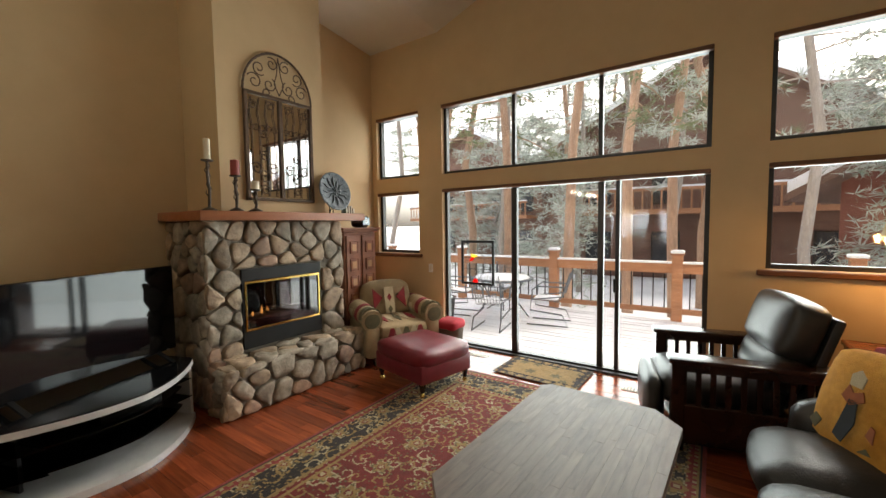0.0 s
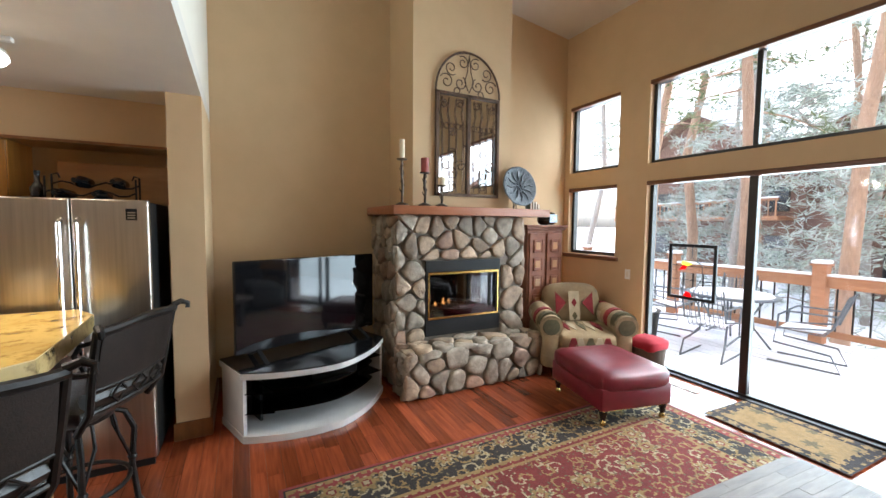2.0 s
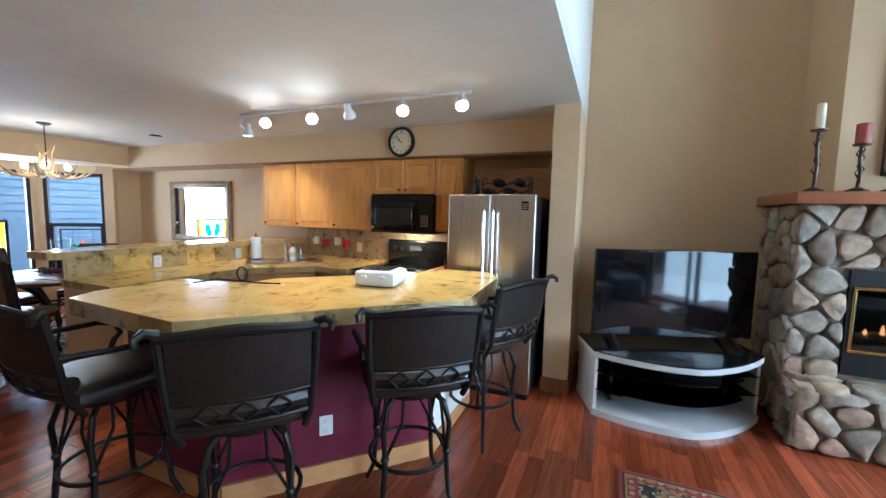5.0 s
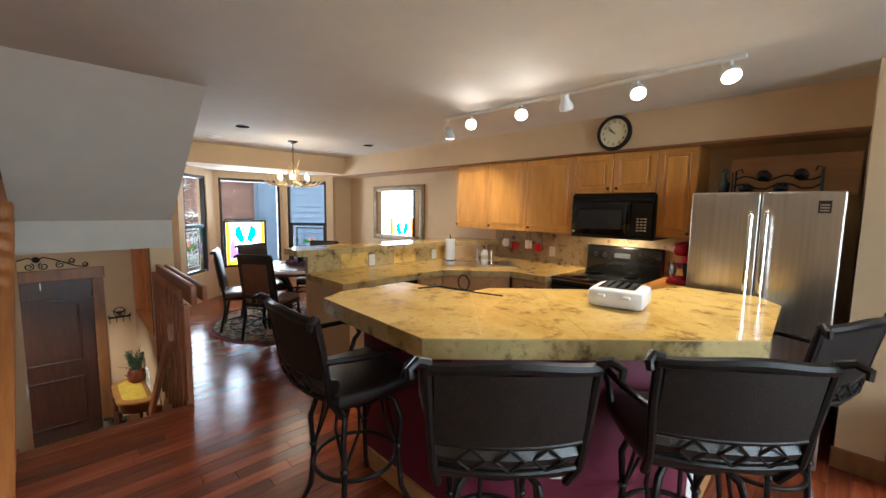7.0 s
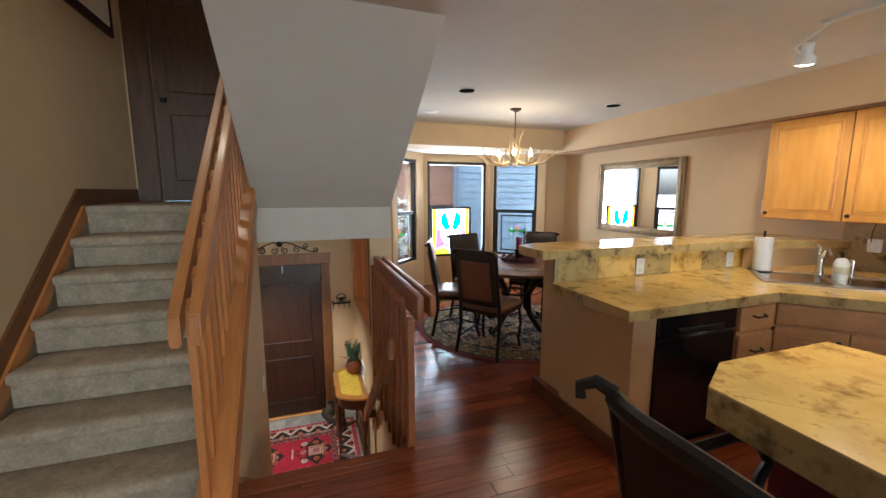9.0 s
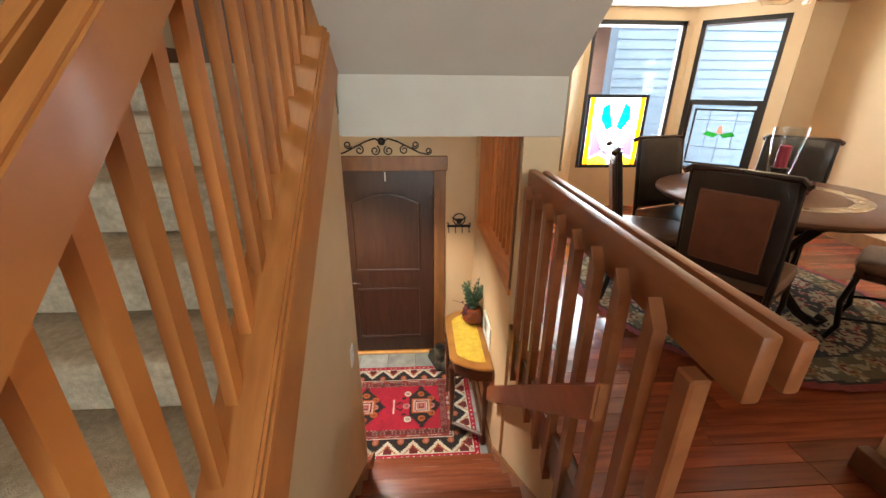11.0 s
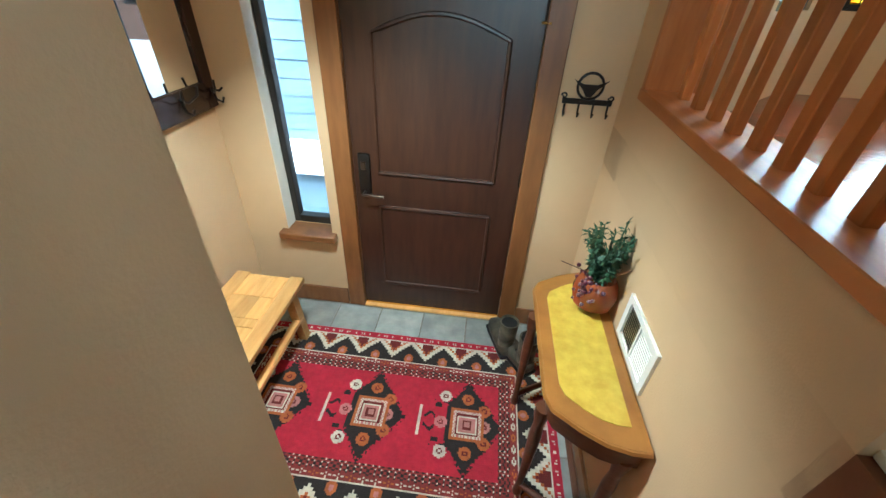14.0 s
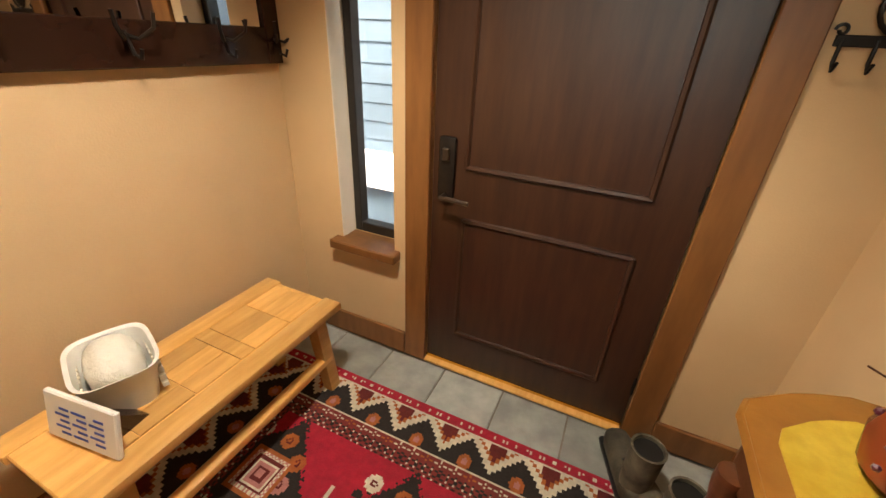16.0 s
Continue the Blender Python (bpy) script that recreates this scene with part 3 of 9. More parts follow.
structure("wall_closet", cube(0.5, 1.37, -5.03, -4.93, G, 1.115), WALL, "tan plaster wall under the stairs")

down = thing("stair_down", "red wooden stairs leading down to the slate entry", "stairs", (0, 0, 0), kind="structure")
for i in range(8):
    y = Y0 - DT * i
    z = -DR * i
    part("riser", cube(SX0, SX1, y - 0.02, y, z - DR - (0.0), z - 0.028), STAIRWOOD, down)
    if i < 7:
        part("tread", cube(SX0, SX1, y - DT - 0.02, y + 0.02, z - DR - 0.03, z - DR, 0.006), STAIRWOOD, down)
part("nosing", cube(SX0 - 0.02, SX1 + 0.06, Y0 - 0.02, Y0 + 0.1, -0.03, 0.003, 0.006), STAIRWOOD, down)
for x in (SX0, SX1 - 0.016):
    bm = bmesh.new()
    slab(bm, [(x, Y0, -0.28), (x, Y0, 0.04), (x, Y0 - 7.4 * DT, -DR * 7.4 + 0.06), (x, Y0 - 7.4 * DT, -DR * 8)], (1, 0, 0), 0.016)
    part("skirt", bm, TRIM, down)

up = thing("stair_up", "straight stairs covered in worn grey taupe carpet", "stairs", (0, 0, 0), kind="structure")
for i in range(7):
    y, z = -3.503 - 0.245 * i, 0.2085 * (i + 1) - 0.018
    d = 0.275 if i < 6 else 1.2
    bm = cushion(0.33, 1.335, y - d, y + 0.05, z - 0.075, z, 0.004, 8)
    part("tread", bm, CARPET, up)
    part("riser", cube(0.33, 1.335, y - 0.05, y, z - 0.2085, z - 0.03), CARPET, up)
bm = bmesh.new()
slab(bm, [(1.335, -3.3, 0.0), (1.335, -4.95, 1.435), (1.335, -6.02, 1.445), (1.335, -6.02, 1.35), (1.335, -4.9, 1.3), (1.335, -3.44, 0.0)], (1, 0, 0), 0.02)
part("skirt", bm, RAILWOOD, up, "orange-brown wooden skirt board")
bm = bmesh.new()
slab(bm, [(1.352, -3.165, 0.0), (1.352, -4.93, 1.555), (1.352, -6.02, 1.56), (1.352, -6.02, 1.445), (1.352, -4.96, 1.435), (1.352, -3.3, 0.0)], (1, 0, 0), 0.017)
part("wall_trim", bm, BASEW, up, "dark brown trim on the wall")
part("landing_trim", cube(1.3, 1.352, -6.02, -6.0, 1.44, 1.56), BASEW, up)

ld = thing("door_2", "dark stained wooden panel door at the landing", "door", (0.39, -6.02, 1.44), kind="structure")
part("door_leaf", cube(0.02, 0.78, -0.1, -0.05, 0.01, 2.02, 0.003), KNOTTY, ld)
for z0, z1 in ((0.2, 0.85), (1.05, 1.85)):
    part("panel", cube(0.14, 0.66, -0.055, -0.035, z0, z1, 0.014), KNOTTY, ld)
# Right casing is widened to hide a wall strip that came out bright.
for x0, x1 in ((-0.1, 0.02), (0.78, 0.962)):
    part("casing", cube(x0, x1, -0.05, 0.022, 0, 2.1, 0.004), KNOTTY, ld)
part("casing_head", cube(-0.12, 0.92, -0.05, 0.026, 2.1, 2.24, 0.004), KNOTTY, ld)
part("door_knob", lathe(bmesh.new(), [(0.02, 0), (0.03, 0.02), (0.03, 0.04), (0.01, 0.05)], (0.7, -0.03, 0.95), 12), IRON, ld)

# railing of the upper flight
rail = thing("stair_railing", "orange-brown wooden stair railing with square balusters", "railing", (0, 0, 0), kind="structure")
for x in (0.235, 0.305):
    bm = bmesh.new()
    slab(bm, [(x, -3.12, 0.93), (x, -3.12, 1.06), (x, -4.75, 2.46), (x, -4.75, 2.33)], (1, 0, 0), 0.042)
    bmesh.ops.bevel(bm, geom=bm.edges[:], offset=0.006, segments=2, affect="EDGES")
    part("handrail", bm, RAILWOOD, rail)
bm = bmesh.new()
slab(bm, [(0.205, -3.02, 0.02), (0.335, -3.02, 0.02), (0.335, -5.02, slope(-5.02) + 0.57), (0.205, -5.02, slope(-5.02) + 0.57)], (0, 0.65, 0.76), 0.03)
bmesh.ops.bevel(bm, geom=bm.edges[:], offset=0.008, segments=2, affect="EDGES")
part("cap_board", bm, RAILWOOD, rail)
part("stringer", slab(bmesh.new(), [(0.214, -2.99, 0.003), (0.214, -3.368, 0.003), (0.214, -5.02, slope(-5.02) + 0.25), (0.214, -5.02, slope(-5.02) + 0.58)], (1, 0, 0), 0.115), RAILWOOD, rail)
part("cap_bead", slab(bmesh.new(), [(0.2, -3.02, -0.01), (0.214, -3.02, -0.01), (0.214, -5.02, slope(-5.02) + 0.54), (0.2, -5.02, slope(-5.02) + 0.54)], (0, 0.65, 0.76), 0.02), RAILWOOD, rail)
for i in range(13):
    y = -3.2 - 0.128 * i
    top, foot = 0.855 * (-3.14 - y) + 1.02, max(0.0, slope(y) + 0.6)
    bm = bmesh.new()
    slab(bm, [(0.276, y, foot), (0.276, y - 0.042, foot + 0.02), (0.276, y - 0.042, top + 0.03), (0.276, y, top - 0.012)], (1, 0, 0), 0.03)
    part("baluster", bm, RAILWOOD, rail)

# guard railing between the stairwell and the dining floor
guard = thing("guard_railing", "reddish-brown wooden guard railing beside the stairwell, shade in its colour", "railing", (0, 0, 0), kind="structure")
part("top_rail", cube(-0.775, -0.735, -5.02, -3.5, 0.80, 0.95, 0.008, 2), GUARD_SHADED, guard)
part("outer_rail", cube(-0.845, -0.81, -5.02, -3.5, 0.82, 0.94, 0.008, 2), GUARD_SHADED, guard)
for i in range(8):
    y = -4.885 + 0.162 * i
    bm = bmesh.new()
    slab(bm, [(-0.718, y, -0.24), (-0.718, y + 0.044, -0.29), (-0.718, y + 0.044, 0.83), (-0.718, y, 0.89)], (1, 0, 0), 0.034)
    part("baluster", bm, GUARD_SHADED, guard)
part("post", cube(-0.735, -0.69, -3.62, -3.565, -0.2, 0.8, 0.006), GUARD_SHADED, guard)
bm = bmesh.new()
slab(bm, [(-0.66, -3.78, 0.48), (-0.66, -3.78, 0.62), (-0.66, -5.2, -0.64), (-0.66, -5.2, -0.78)], (1, 0, 0), 0.04)
bmesh.ops.bevel(bm, geom=bm.edges[:], offset=0.008, segments=2, affect="EDGES")
part("handrail", bm, GUARD_SHADED, guard)
for y, z in ((-4.2, 0.17), (-5.05, -0.585)):
    part("bracket", cube(-0.72, -0.65, y - 0.03, y + 0.03, z - 0.06, z + 0.02, 0.005), TRIM, guard)

structure("trim_curb", cube(-0.9, -0.72, -5.03, -4.74, -0.014, 0.009, 0.003), PALE, "pale painted curb along the stairwell edge")

# slatted opening in the stairwell wall
slats = thing("slat_screen", "wooden slat screen in the stairwell opening", "screen", (0, 0, 0), kind="structure")
part("sill", cube(-0.91, -0.685, -6.40, -5.06, 0.17, 0.213, 0.004), RAILWOOD, slats)
part("jamb", cube(-0.905, -0.69, -6.40, -6.37, 0.21, 1.12, 0.003), RAILWOOD, slats)
part("jamb", cube(-0.905, -0.69, -5.09, -5.06, 0.21, 1.11, 0.003), TRIM, slats)
for i in range(9):
    y = -6.28 + 0.128 * i
    part("slat", cube(-0.82, -0.785, y, y + 0.04, 0.21, 1.12, 0.003), RAILWOOD, slats)

# front door
fd = thing("door_3", "closed dark-stained wooden front door with arched panel", "door", (-0.30, -6.64, G), kind="structure")
part("door_leaf", cube(0, 0.935, -0.06, -0.015, 0.012, 2.035, 0.003), DOORW, fd)
PX0, PX1 = 0.145, 0.79
def panel_bar(pts, name="panel_mould"):
    part(name, tube(bmesh.new(), pts, 0.011, 6), DOORW, fd)
arch = [(PX0 + (PX1 - PX0) * k / 14, -0.012, 1.72 + 0.09 * math.sin(math.pi * k / 14)) for k in range(15)]
bm = bmesh.new()
poly = [(PX0, 1.02), (PX1, 1.02)] + [(p[0], p[2]) for p in arch[::-1]]
slab(bm, [(x, -0.018, z) for x, z in poly], (0, 1, 0), 0.004)
part("upper_panel", bm, DOORW, fd, smooth=0)
panel_bar([(PX0, -0.012, 1.02), (PX0, -0.012, 1.72)] + arch + [(PX1, -0.012, 1.02)])
panel_bar([(PX0, -0.012, 1.02), (PX1, -0.012, 1.02)])
part("lower_panel", cube(PX0, PX1, -0.018, -0.013, 0.22, 0.80, 0.002), DOORW, fd)
panel_bar([(PX0, -0.012, 0.22), (PX1, -0.012, 0.22)]), panel_bar([(PX0, -0.012, 0.80), (PX1, -0.012, 0.80)])
panel_bar([(PX0, -0.012, 0.22), (PX0, -0.012, 0.80)]), panel_bar([(PX1, -0.012, 0.22), (PX1, -0.012, 0.80)])
part("casing", cube(-0.11, 0, -0.02, 0.02, 0, 2.035, 0.004), TRIM, fd)
part("casing", cube(0.935, 1.045, -0.02, 0.02, 0, 2.035, 0.004), TRIM, fd)
part("casing_head", cube(-0.125, 1.065, -0.02, 0.028, 2.035, 2.17, 0.005), TRIM, fd)
lock = part("lock_plate", cube(0.835, 0.905, -0.016, 0.004, 0.87, 1.13, 0.012, 2), IRON, fd)
part("lever", tube(bmesh.new(), [(0.87, 0.0, 0.9), (0.87, 0.05, 0.9), (0.84, 0.055, 0.905), (0.75, 0.055, 0.9)], 0.009, 8), BRONZE, lock)
part("thumb_turn", cube(0.855, 0.885, 0.003, 0.02, 1.04, 1.09, 0.005), BRONZE, lock)
part("threshold", cube(-0.0, 0.935, -0.02, 0.022, 0.0, 0.014, 0.004), PINE, fd, "pale wooden threshold")
part("sweep", cube(0.0, 0.935, -0.02, -0.01, 0.015, 0.03), BRASS, fd)
part("hook", cube(0.45, 0.462, -0.016, -0.008, 1.93, 2.02, 0.003), WHITE, fd, "small white hook")
for z in (0.25, 1.05, 1.85):
    part("hinge", tube(bmesh.new(), [(0.0, -0.008, z - 0.04), (0.0, -0.008, z + 0.04)], 0.009, 8), IRON, fd)
part("chain_latch", tube(bmesh.new(), [(0.02, 0.0, 1.8), (-0.02, 0.02, 1.8)], 0.007, 6), BRASS, fd)

sl = thing("window_9", "narrow sidelight window beside the front door", "window", (0.81, -6.64, -0.82), kind="structure")
for q in ((0, 0.04, 0, 1.57), (0.25, 0.29, 0, 1.57), (0.04, 0.25, 0, 0.05), (0.04, 0.25, 1.52, 1.57)):
    part("window_frame", cube(q[0], q[1], -0.16, -0.1, q[2], q[3], 0.004), FRAME, sl)
p = part("pane", cube(0.04, 0.25, -0.13, -0.126, 0.05, 1.52), GLASS, sl, smooth=0)
p.visible_shadow = False
part("reveal", cube(0.286, 0.292, -0.1, -0.002, 0.0, 1.57), PALE, sl)
part("window_sill", cube(-0.03, 0.33, -0.1, 0.06, -0.045, 0.002, 0.006), TRIM, sl, "brown wooden sill")
bm = bmesh.new()
for q in ((-0.7, -0.41, -6.64, -6.622), (0.75, 1.37, -6.64, -6.622), (1.352, 1.37, -6.62, -5.1), (SX0, SX0 + 0.018, -6.62, -5.2)):
    box(bm, *q, G, G + 0.13, 0.004)
structure("baseboard_entry", bm, TRIM, "brown wooden baseboard in the entry")

# ---- living room ----
structure("wall_chimney", cube(W, -3.6, 1.855, 2.97, 1.7, 5.9), WALL, "tan plaster chimney breast above the mantel")
fp = thing("fireplace", "river stone fireplace with raised hearth and brass-edged gas firebox", "fireplace", (W, 2.39, 0), kind="structure")
def at_fp(bm):
    bmesh.ops.translate(bm, verts=bm.verts, vec=(-W, -2.39, 0))
    return bm
bm = bmesh.new()
pierced(bm, "x", W, -3.555, 1.685, 3.1, 0.0, 1.64, [(1.965, 2.815, 0.475, 1.205)])
box(bm, W, -4.1, 1.965, 2.815, 0.475, 1.205)
part("core", at_fp(bm), MORTAR, fp, "grey mortar", smooth=0)
part("hearth_core", at_fp(cube(-3.555, -3.285, 1.685, 3.12, 0, 0.40)), MORTAR, fp, "grey mortar", smooth=0)
part("mantel", at_fp(cube(W, -3.42, 1.60, 3.39, 1.645, 1.725, 0.006, 2)), MANTELW, fp, "reddish wooden mantel shelf")
bm = bmesh.new()
pierced(bm, "x", -3.6, -3.525, 1.965, 2.815, 0.475, 1.205, [(2.01, 2.77, 0.64, 1.10)])
fb = part("firebox_surround", at_fp(bm), SATINBLACK, fp, "black metal surround", smooth=0)
bm = bmesh.new()
for q in ((1.985, 2.795, 1.07, 1.095), (1.985, 2.795, 0.635, 0.655), (1.985, 2.003, 0.655, 1.07), (2.777, 2.795, 0.655, 1.07)):
    box(bm, -3.527, -3.515, *q, 0.003)
part("brass_frame", at_fp(bm), BRASS, fb, "polished brass frame")
part("glass_door", at_fp(cube(-3.531, -3.527, 2.0, 2.78, 0.65, 1.075)), clear_glass("fire_glass", (0.45, 0.45, 0.45), 0.02, 2.0), fb)
part("fire_back", at_fp(cube(-4.09, -4.05, 1.98, 2.8, 0.48, 1.2)), SATINBLACK, fb)
bm = bmesh.new()
for k in range(5):
    tube(bm, [(-3.75 + 0.05 * (k % 2), 2.12 + 0.1 * k, 0.70 + 0.03 * (k % 3)), (-3.68, 2.3 + 0.1 * k, 0.71 + 0.04 * ((k + 1) % 2))], 0.035, 8, 0.028)
part("log", at_fp(bm), BARKG, fb, "grey ceramic logs")
bm = bmesh.new()
for y, h in ((2.14, 0.05), (2.23, 0.09), (2.29, 0.07)):
    lathe(bm, [(0.002, 0), (0.014, 0.02), (0.009, h * 0.7), (0.001, h)], (-3.68, y, 0.73), 8)
part("flame", at_fp(bm), EMBER, fb, "small orange gas flame")
bm = cube(-3.6, -3.54, 1.97, 2.81, 1.12, 1.19, 0.01)
part("louvre", at_fp(bm), GLOSSBLACK, fb)

# iron arched mirror on the chimney
am = thing("arched_wall_mirror", "arched iron scrollwork mirror hung above the mantel", "mirror", (-3.6, 2.445, 1.835))
mw, mh = 0.365, 1.0
part("glass", cube(0.012, 0.016, -mw + 0.03, mw - 0.03, 0.02, mh - 0.02), MIRROR, am, "dim mirror glass", smooth=0)
bm = bmesh.new()
for y0, y1, z0, z1 in ((-mw, -mw + 0.035, 0, mh), (mw - 0.035, mw, 0, mh), (-mw, mw, 0, 0.03), (-mw, mw, mh - 0.03, mh), (-0.02, 0.02, 0, mh)):
    box(bm, 0.0, 0.035, y0, y1, z0, z1, 0.004)
part("frame", bm, RUSTIRON, am, "dark rusty iron frame")
bm = bmesh.new()
arc = [(0.02, -mw * math.cos(math.pi * k / 20), mh + 0.405 * math.sin(math.pi * k / 20)) for k in range(21)]
tube(bm, arc, 0.011, 6)
part("arch", bm, RUSTIRON, am)
for s in (-1, 1):
    bm = bmesh.new()
    for cy, cz, r, a0 in ((0.25, mh + 0.1, 0.075, 0.5), (0.10, mh + 0.10, 0.07, 2.0), (0.2, mh + 0.23, 0.07, 4.0), (0.07, mh + 0.3, 0.065, 1.0), (0.13, mh + 0.02, 0.05, 3.4)):
        tube(bm, spiral((0.02, s * cy, cz), r, 0.016, 1.3 * s, a0 if s > 0 else math.pi - a0, "yz", 22), 0.0055, 5)
    tube(bm, [(0.02, 0, mh + 0.02), (0.02, s * 0.05, mh + 0.12), (0.02, s * 0.02, mh + 0.22), (0.02, 0, mh + 0.38)], 0.005, 5)
    part("scrollwork", bm, RUSTIRON, am)
    bm = bmesh.new()
    for k in range(4):
        y = s * (0.06 + 0.078 * k)
        tube(bm, [(0.028, y, 0.04), (0.028, y, 0.72), (0.028, y + s * 0.02, 0.8), (0.028, y, mh - 0.05)], 0.0042, 5)
    for cy, cz, r in ((0.1, 0.9, 0.045), (0.28, 0.88, 0.045), (0.18, 0.62, 0.04), (0.09, 0.3, 0.06), (0.26, 0.3, 0.06), (0.18, 0.22, 0.07), (0.18, 0.1, 0.05), (0.18, 0.42, 0.05)):
        tube(bm, spiral((0.028, s * cy, cz), r, 0.012, 1.4 * s, 0.4 if s > 0 else 2.7, "yz", 20), 0.004, 5)
    for k in range(5):
        tube(bm, spiral((0.028, s * (0.06 + 0.062 * k), 0.68), 0.028, 0.028, 1, 0, "yz", 12), 0.003, 5)
    part("gate_scrollwork", bm, RUSTIRON, am, "wrought iron gate pattern over the glass")


def candlestick(x, y, h, wax, wr, wh, label):
    t = thing("candlestick", label, "candlestick", (x, y, 1.725), group="candlesticks on the mantel")
    part("foot", lathe(bmesh.new(), [(0.058, 0), (0.06, 0.008), (0.04, 0.018), (0.015, 0.03)], seg=18), BRONZE, t)
    bm = tube(bmesh.new(), [(0, 0, 0.02), (0.008, 0.004, h * 0.4), (-0.006, 0, h * 0.7), (0, 0, h)], 0.012, 8)
    for k in range(9):
        a, z = k * 2.4, 0.04 + (h - 0.08) * k / 9
        tube(bm, [(0, 0, z), (0.022 * math.cos(a), 0.022 * math.sin(a), z + 0.03), (0.012 * math.cos(a), 0.012 * math.sin(a), z + 0.055)], 0.007, 5, 0.002)
    part("stem", bm, BRONZE, t, "dark metal stem with leaves")
    part("drip_pan", lathe(bmesh.new(), [(0.015, h - 0.012), (0.045, h - 0.006), (0.048, h + 0.004), (0.02, h + 0.006)], seg=18), BRONZE, t)
    c = part("candle", lathe(bmesh.new(), [(wr, h), (wr, h + wh - 0.004), (wr * 0.8, h + wh), (wr * 0.3, h + wh - 0.006)], seg=16), wax, t, "worn pillar candle")
    part("wick", tube(bmesh.new(), [(0, 0, h + wh - 0.006), (0.002, 0, h + wh + 0.01)], 0.0015, 5), SATINBLACK, c)


candlestick(-3.48, 1.70, 0.41, CANDLEW, 0.026, 0.175, "tall dark twig candlestick holding a cream candle")
candlestick(-3.48, 1.925, 0.305, CANDLER, 0.037, 0.135, "dark twig candlestick holding a reddish candle")
candlestick(-3.48, 2.10, 0.195, CANDLEW, 0.036, 0.08, "short dark twig candlestick holding a stubby cream candle")

pl = thing("decorative_plate", "embossed pewter-grey plate on a small black easel", "plate", (-3.52, 3.03, 1.725))
bm = lathe(bmesh.new(), [(0.02, 0.0), (0.12, 0.006), (0.20, 0.02), (0.215, 0.03), (0.205, 0.036), (0.12, 0.02), (0.02, 0.016)], seg=40)
for k in range(12):
    a = k * math.pi / 6
    tube(bm, [(0.06 * math.cos(a), 0.06 * math.sin(a), 0.02), (0.12 * math.cos(a + 0.15), 0.12 * math.sin(a + 0.15), 0.03), (0.165 * math.cos(a), 0.165 * math.sin(a), 0.03)], 0.011, 6, 0.005)
    tube(bm, [(0.18 * math.cos(a + 0.26), 0.18 * math.sin(a + 0.26), 0.03), (0.2 * math.cos(a + 0.26), 0.2 * math.sin(a + 0.26), 0.035)], 0.008, 5)
for k in range(8):
    a = k * math.pi / 4
    tube(bm, [(0.015 * math.cos(a), 0.015 * math.sin(a), 0.02), (0.05 * math.cos(a), 0.05 * math.sin(a), 0.028)], 0.01, 5, 0.004)
bmesh.ops.transform(bm, matrix=pose(0, 0, 0.235, 0, 78, 0), verts=bm.verts)
part("plate", bm, mat("pewter_relief", (0.14, 0.155, 0.165), (0.065, 0.075, 0.085), 14, 0.45, 0.5, 50, metal=0.35), pl)
bm = tube(bmesh.new(), [(0.06, -0.07, 0), (0.05, -0.06, 0.03), (-0.03, -0.04, 0.2), (-0.08, 0, 0.0)], 0.005, 6)
tube(bm, [(0.06, 0.07, 0), (0.05, 0.06, 0.03), (-0.03, 0.04, 0.2), (-0.08, 0, 0.0)], 0.005, 6)
part("easel", bm, SATINBLACK, pl)

# television on its curved stand
st = thing("tv_stand", "silver curved television stand with smoked glass shelves", "tv stand", (-3.66, 0.87, 0), 20)
def bow(y, d=0.0):
    return 0.60 - d - 0.27 * (y / 0.66) ** 2 - 0.06 * abs(y / 0.66)
def bowed(half, z0, z1, d=0.0, back=-0.12, n=18):
    pts = [(bow(-half + 2 * half * k / n, d), -half + 2 * half * k / n) for k in range(n + 1)]
    return prism(bmesh.new(), [(back, -half)] + pts + [(back, half)], z0, z1)
part("base", bowed(0.62, 0.0, 0.05), SILVER, st)
part("shelf", bowed(0.44, 0.2, 0.212, 0.06), SMOKE, st, "smoked glass shelf")
part("shelf", bowed(0.44, 0.345, 0.357, 0.06), SMOKE, st, "smoked glass shelf")
part("top_rim", bowed(0.63, 0.46, 0.5), SILVER, st)
part("top_glass", bowed(0.625, 0.5, 0.512, 0.004), GLOSSBLACK, st, "gloss black glass top")
part("back_panel", cube(-0.12, -0.09, -0.44, 0.44, 0.05, 0.46), SATINBLACK, st)
for s in (-1, 1):
    part("side_panel", cube(-0.12, bow(0.62) - 0.01, s * 0.6 - 0.012, s * 0.6 + 0.012, 0.05, 0.46), SILVER, st)
    part("side_back", cube(-0.02, 0.0, s * 0.515 - 0.075, s * 0.515 + 0.075, 0.05, 0.46), SILVER, st)
    part("inner_panel", cube(-0.1, 0.16, s * 0.43 - 0.01, s * 0.43 + 0.01, 0.05, 0.46), SATINBLACK, st)
    for z in (0.2, 0.345):
        a, b = (0.44, 0.6) if s > 0 else (-0.6, -0.44)
        part("side_shelf", prism(bmesh.new(), [(-0.1, a), (bow(a if s < 0 else b, 0.02), a), (bow(b, 0.02), b), (-0.1, b)], z, z + 0.008), SMOKE, st)
tv = thing("television", "large flat black television on the silver stand", "television", (-3.60, 0.94, 0.512), 21)
part("bezel", cube(-0.03, 0.012, -0.63, 0.63, 0.06, 0.76, 0.008, 2), GLOSSBLACK, tv)
part("screen", cube(0.008, 0.0145, -0.62, 0.62, 0.075, 0.75), SCREEN, tv, "dark reflective screen", smooth=0)
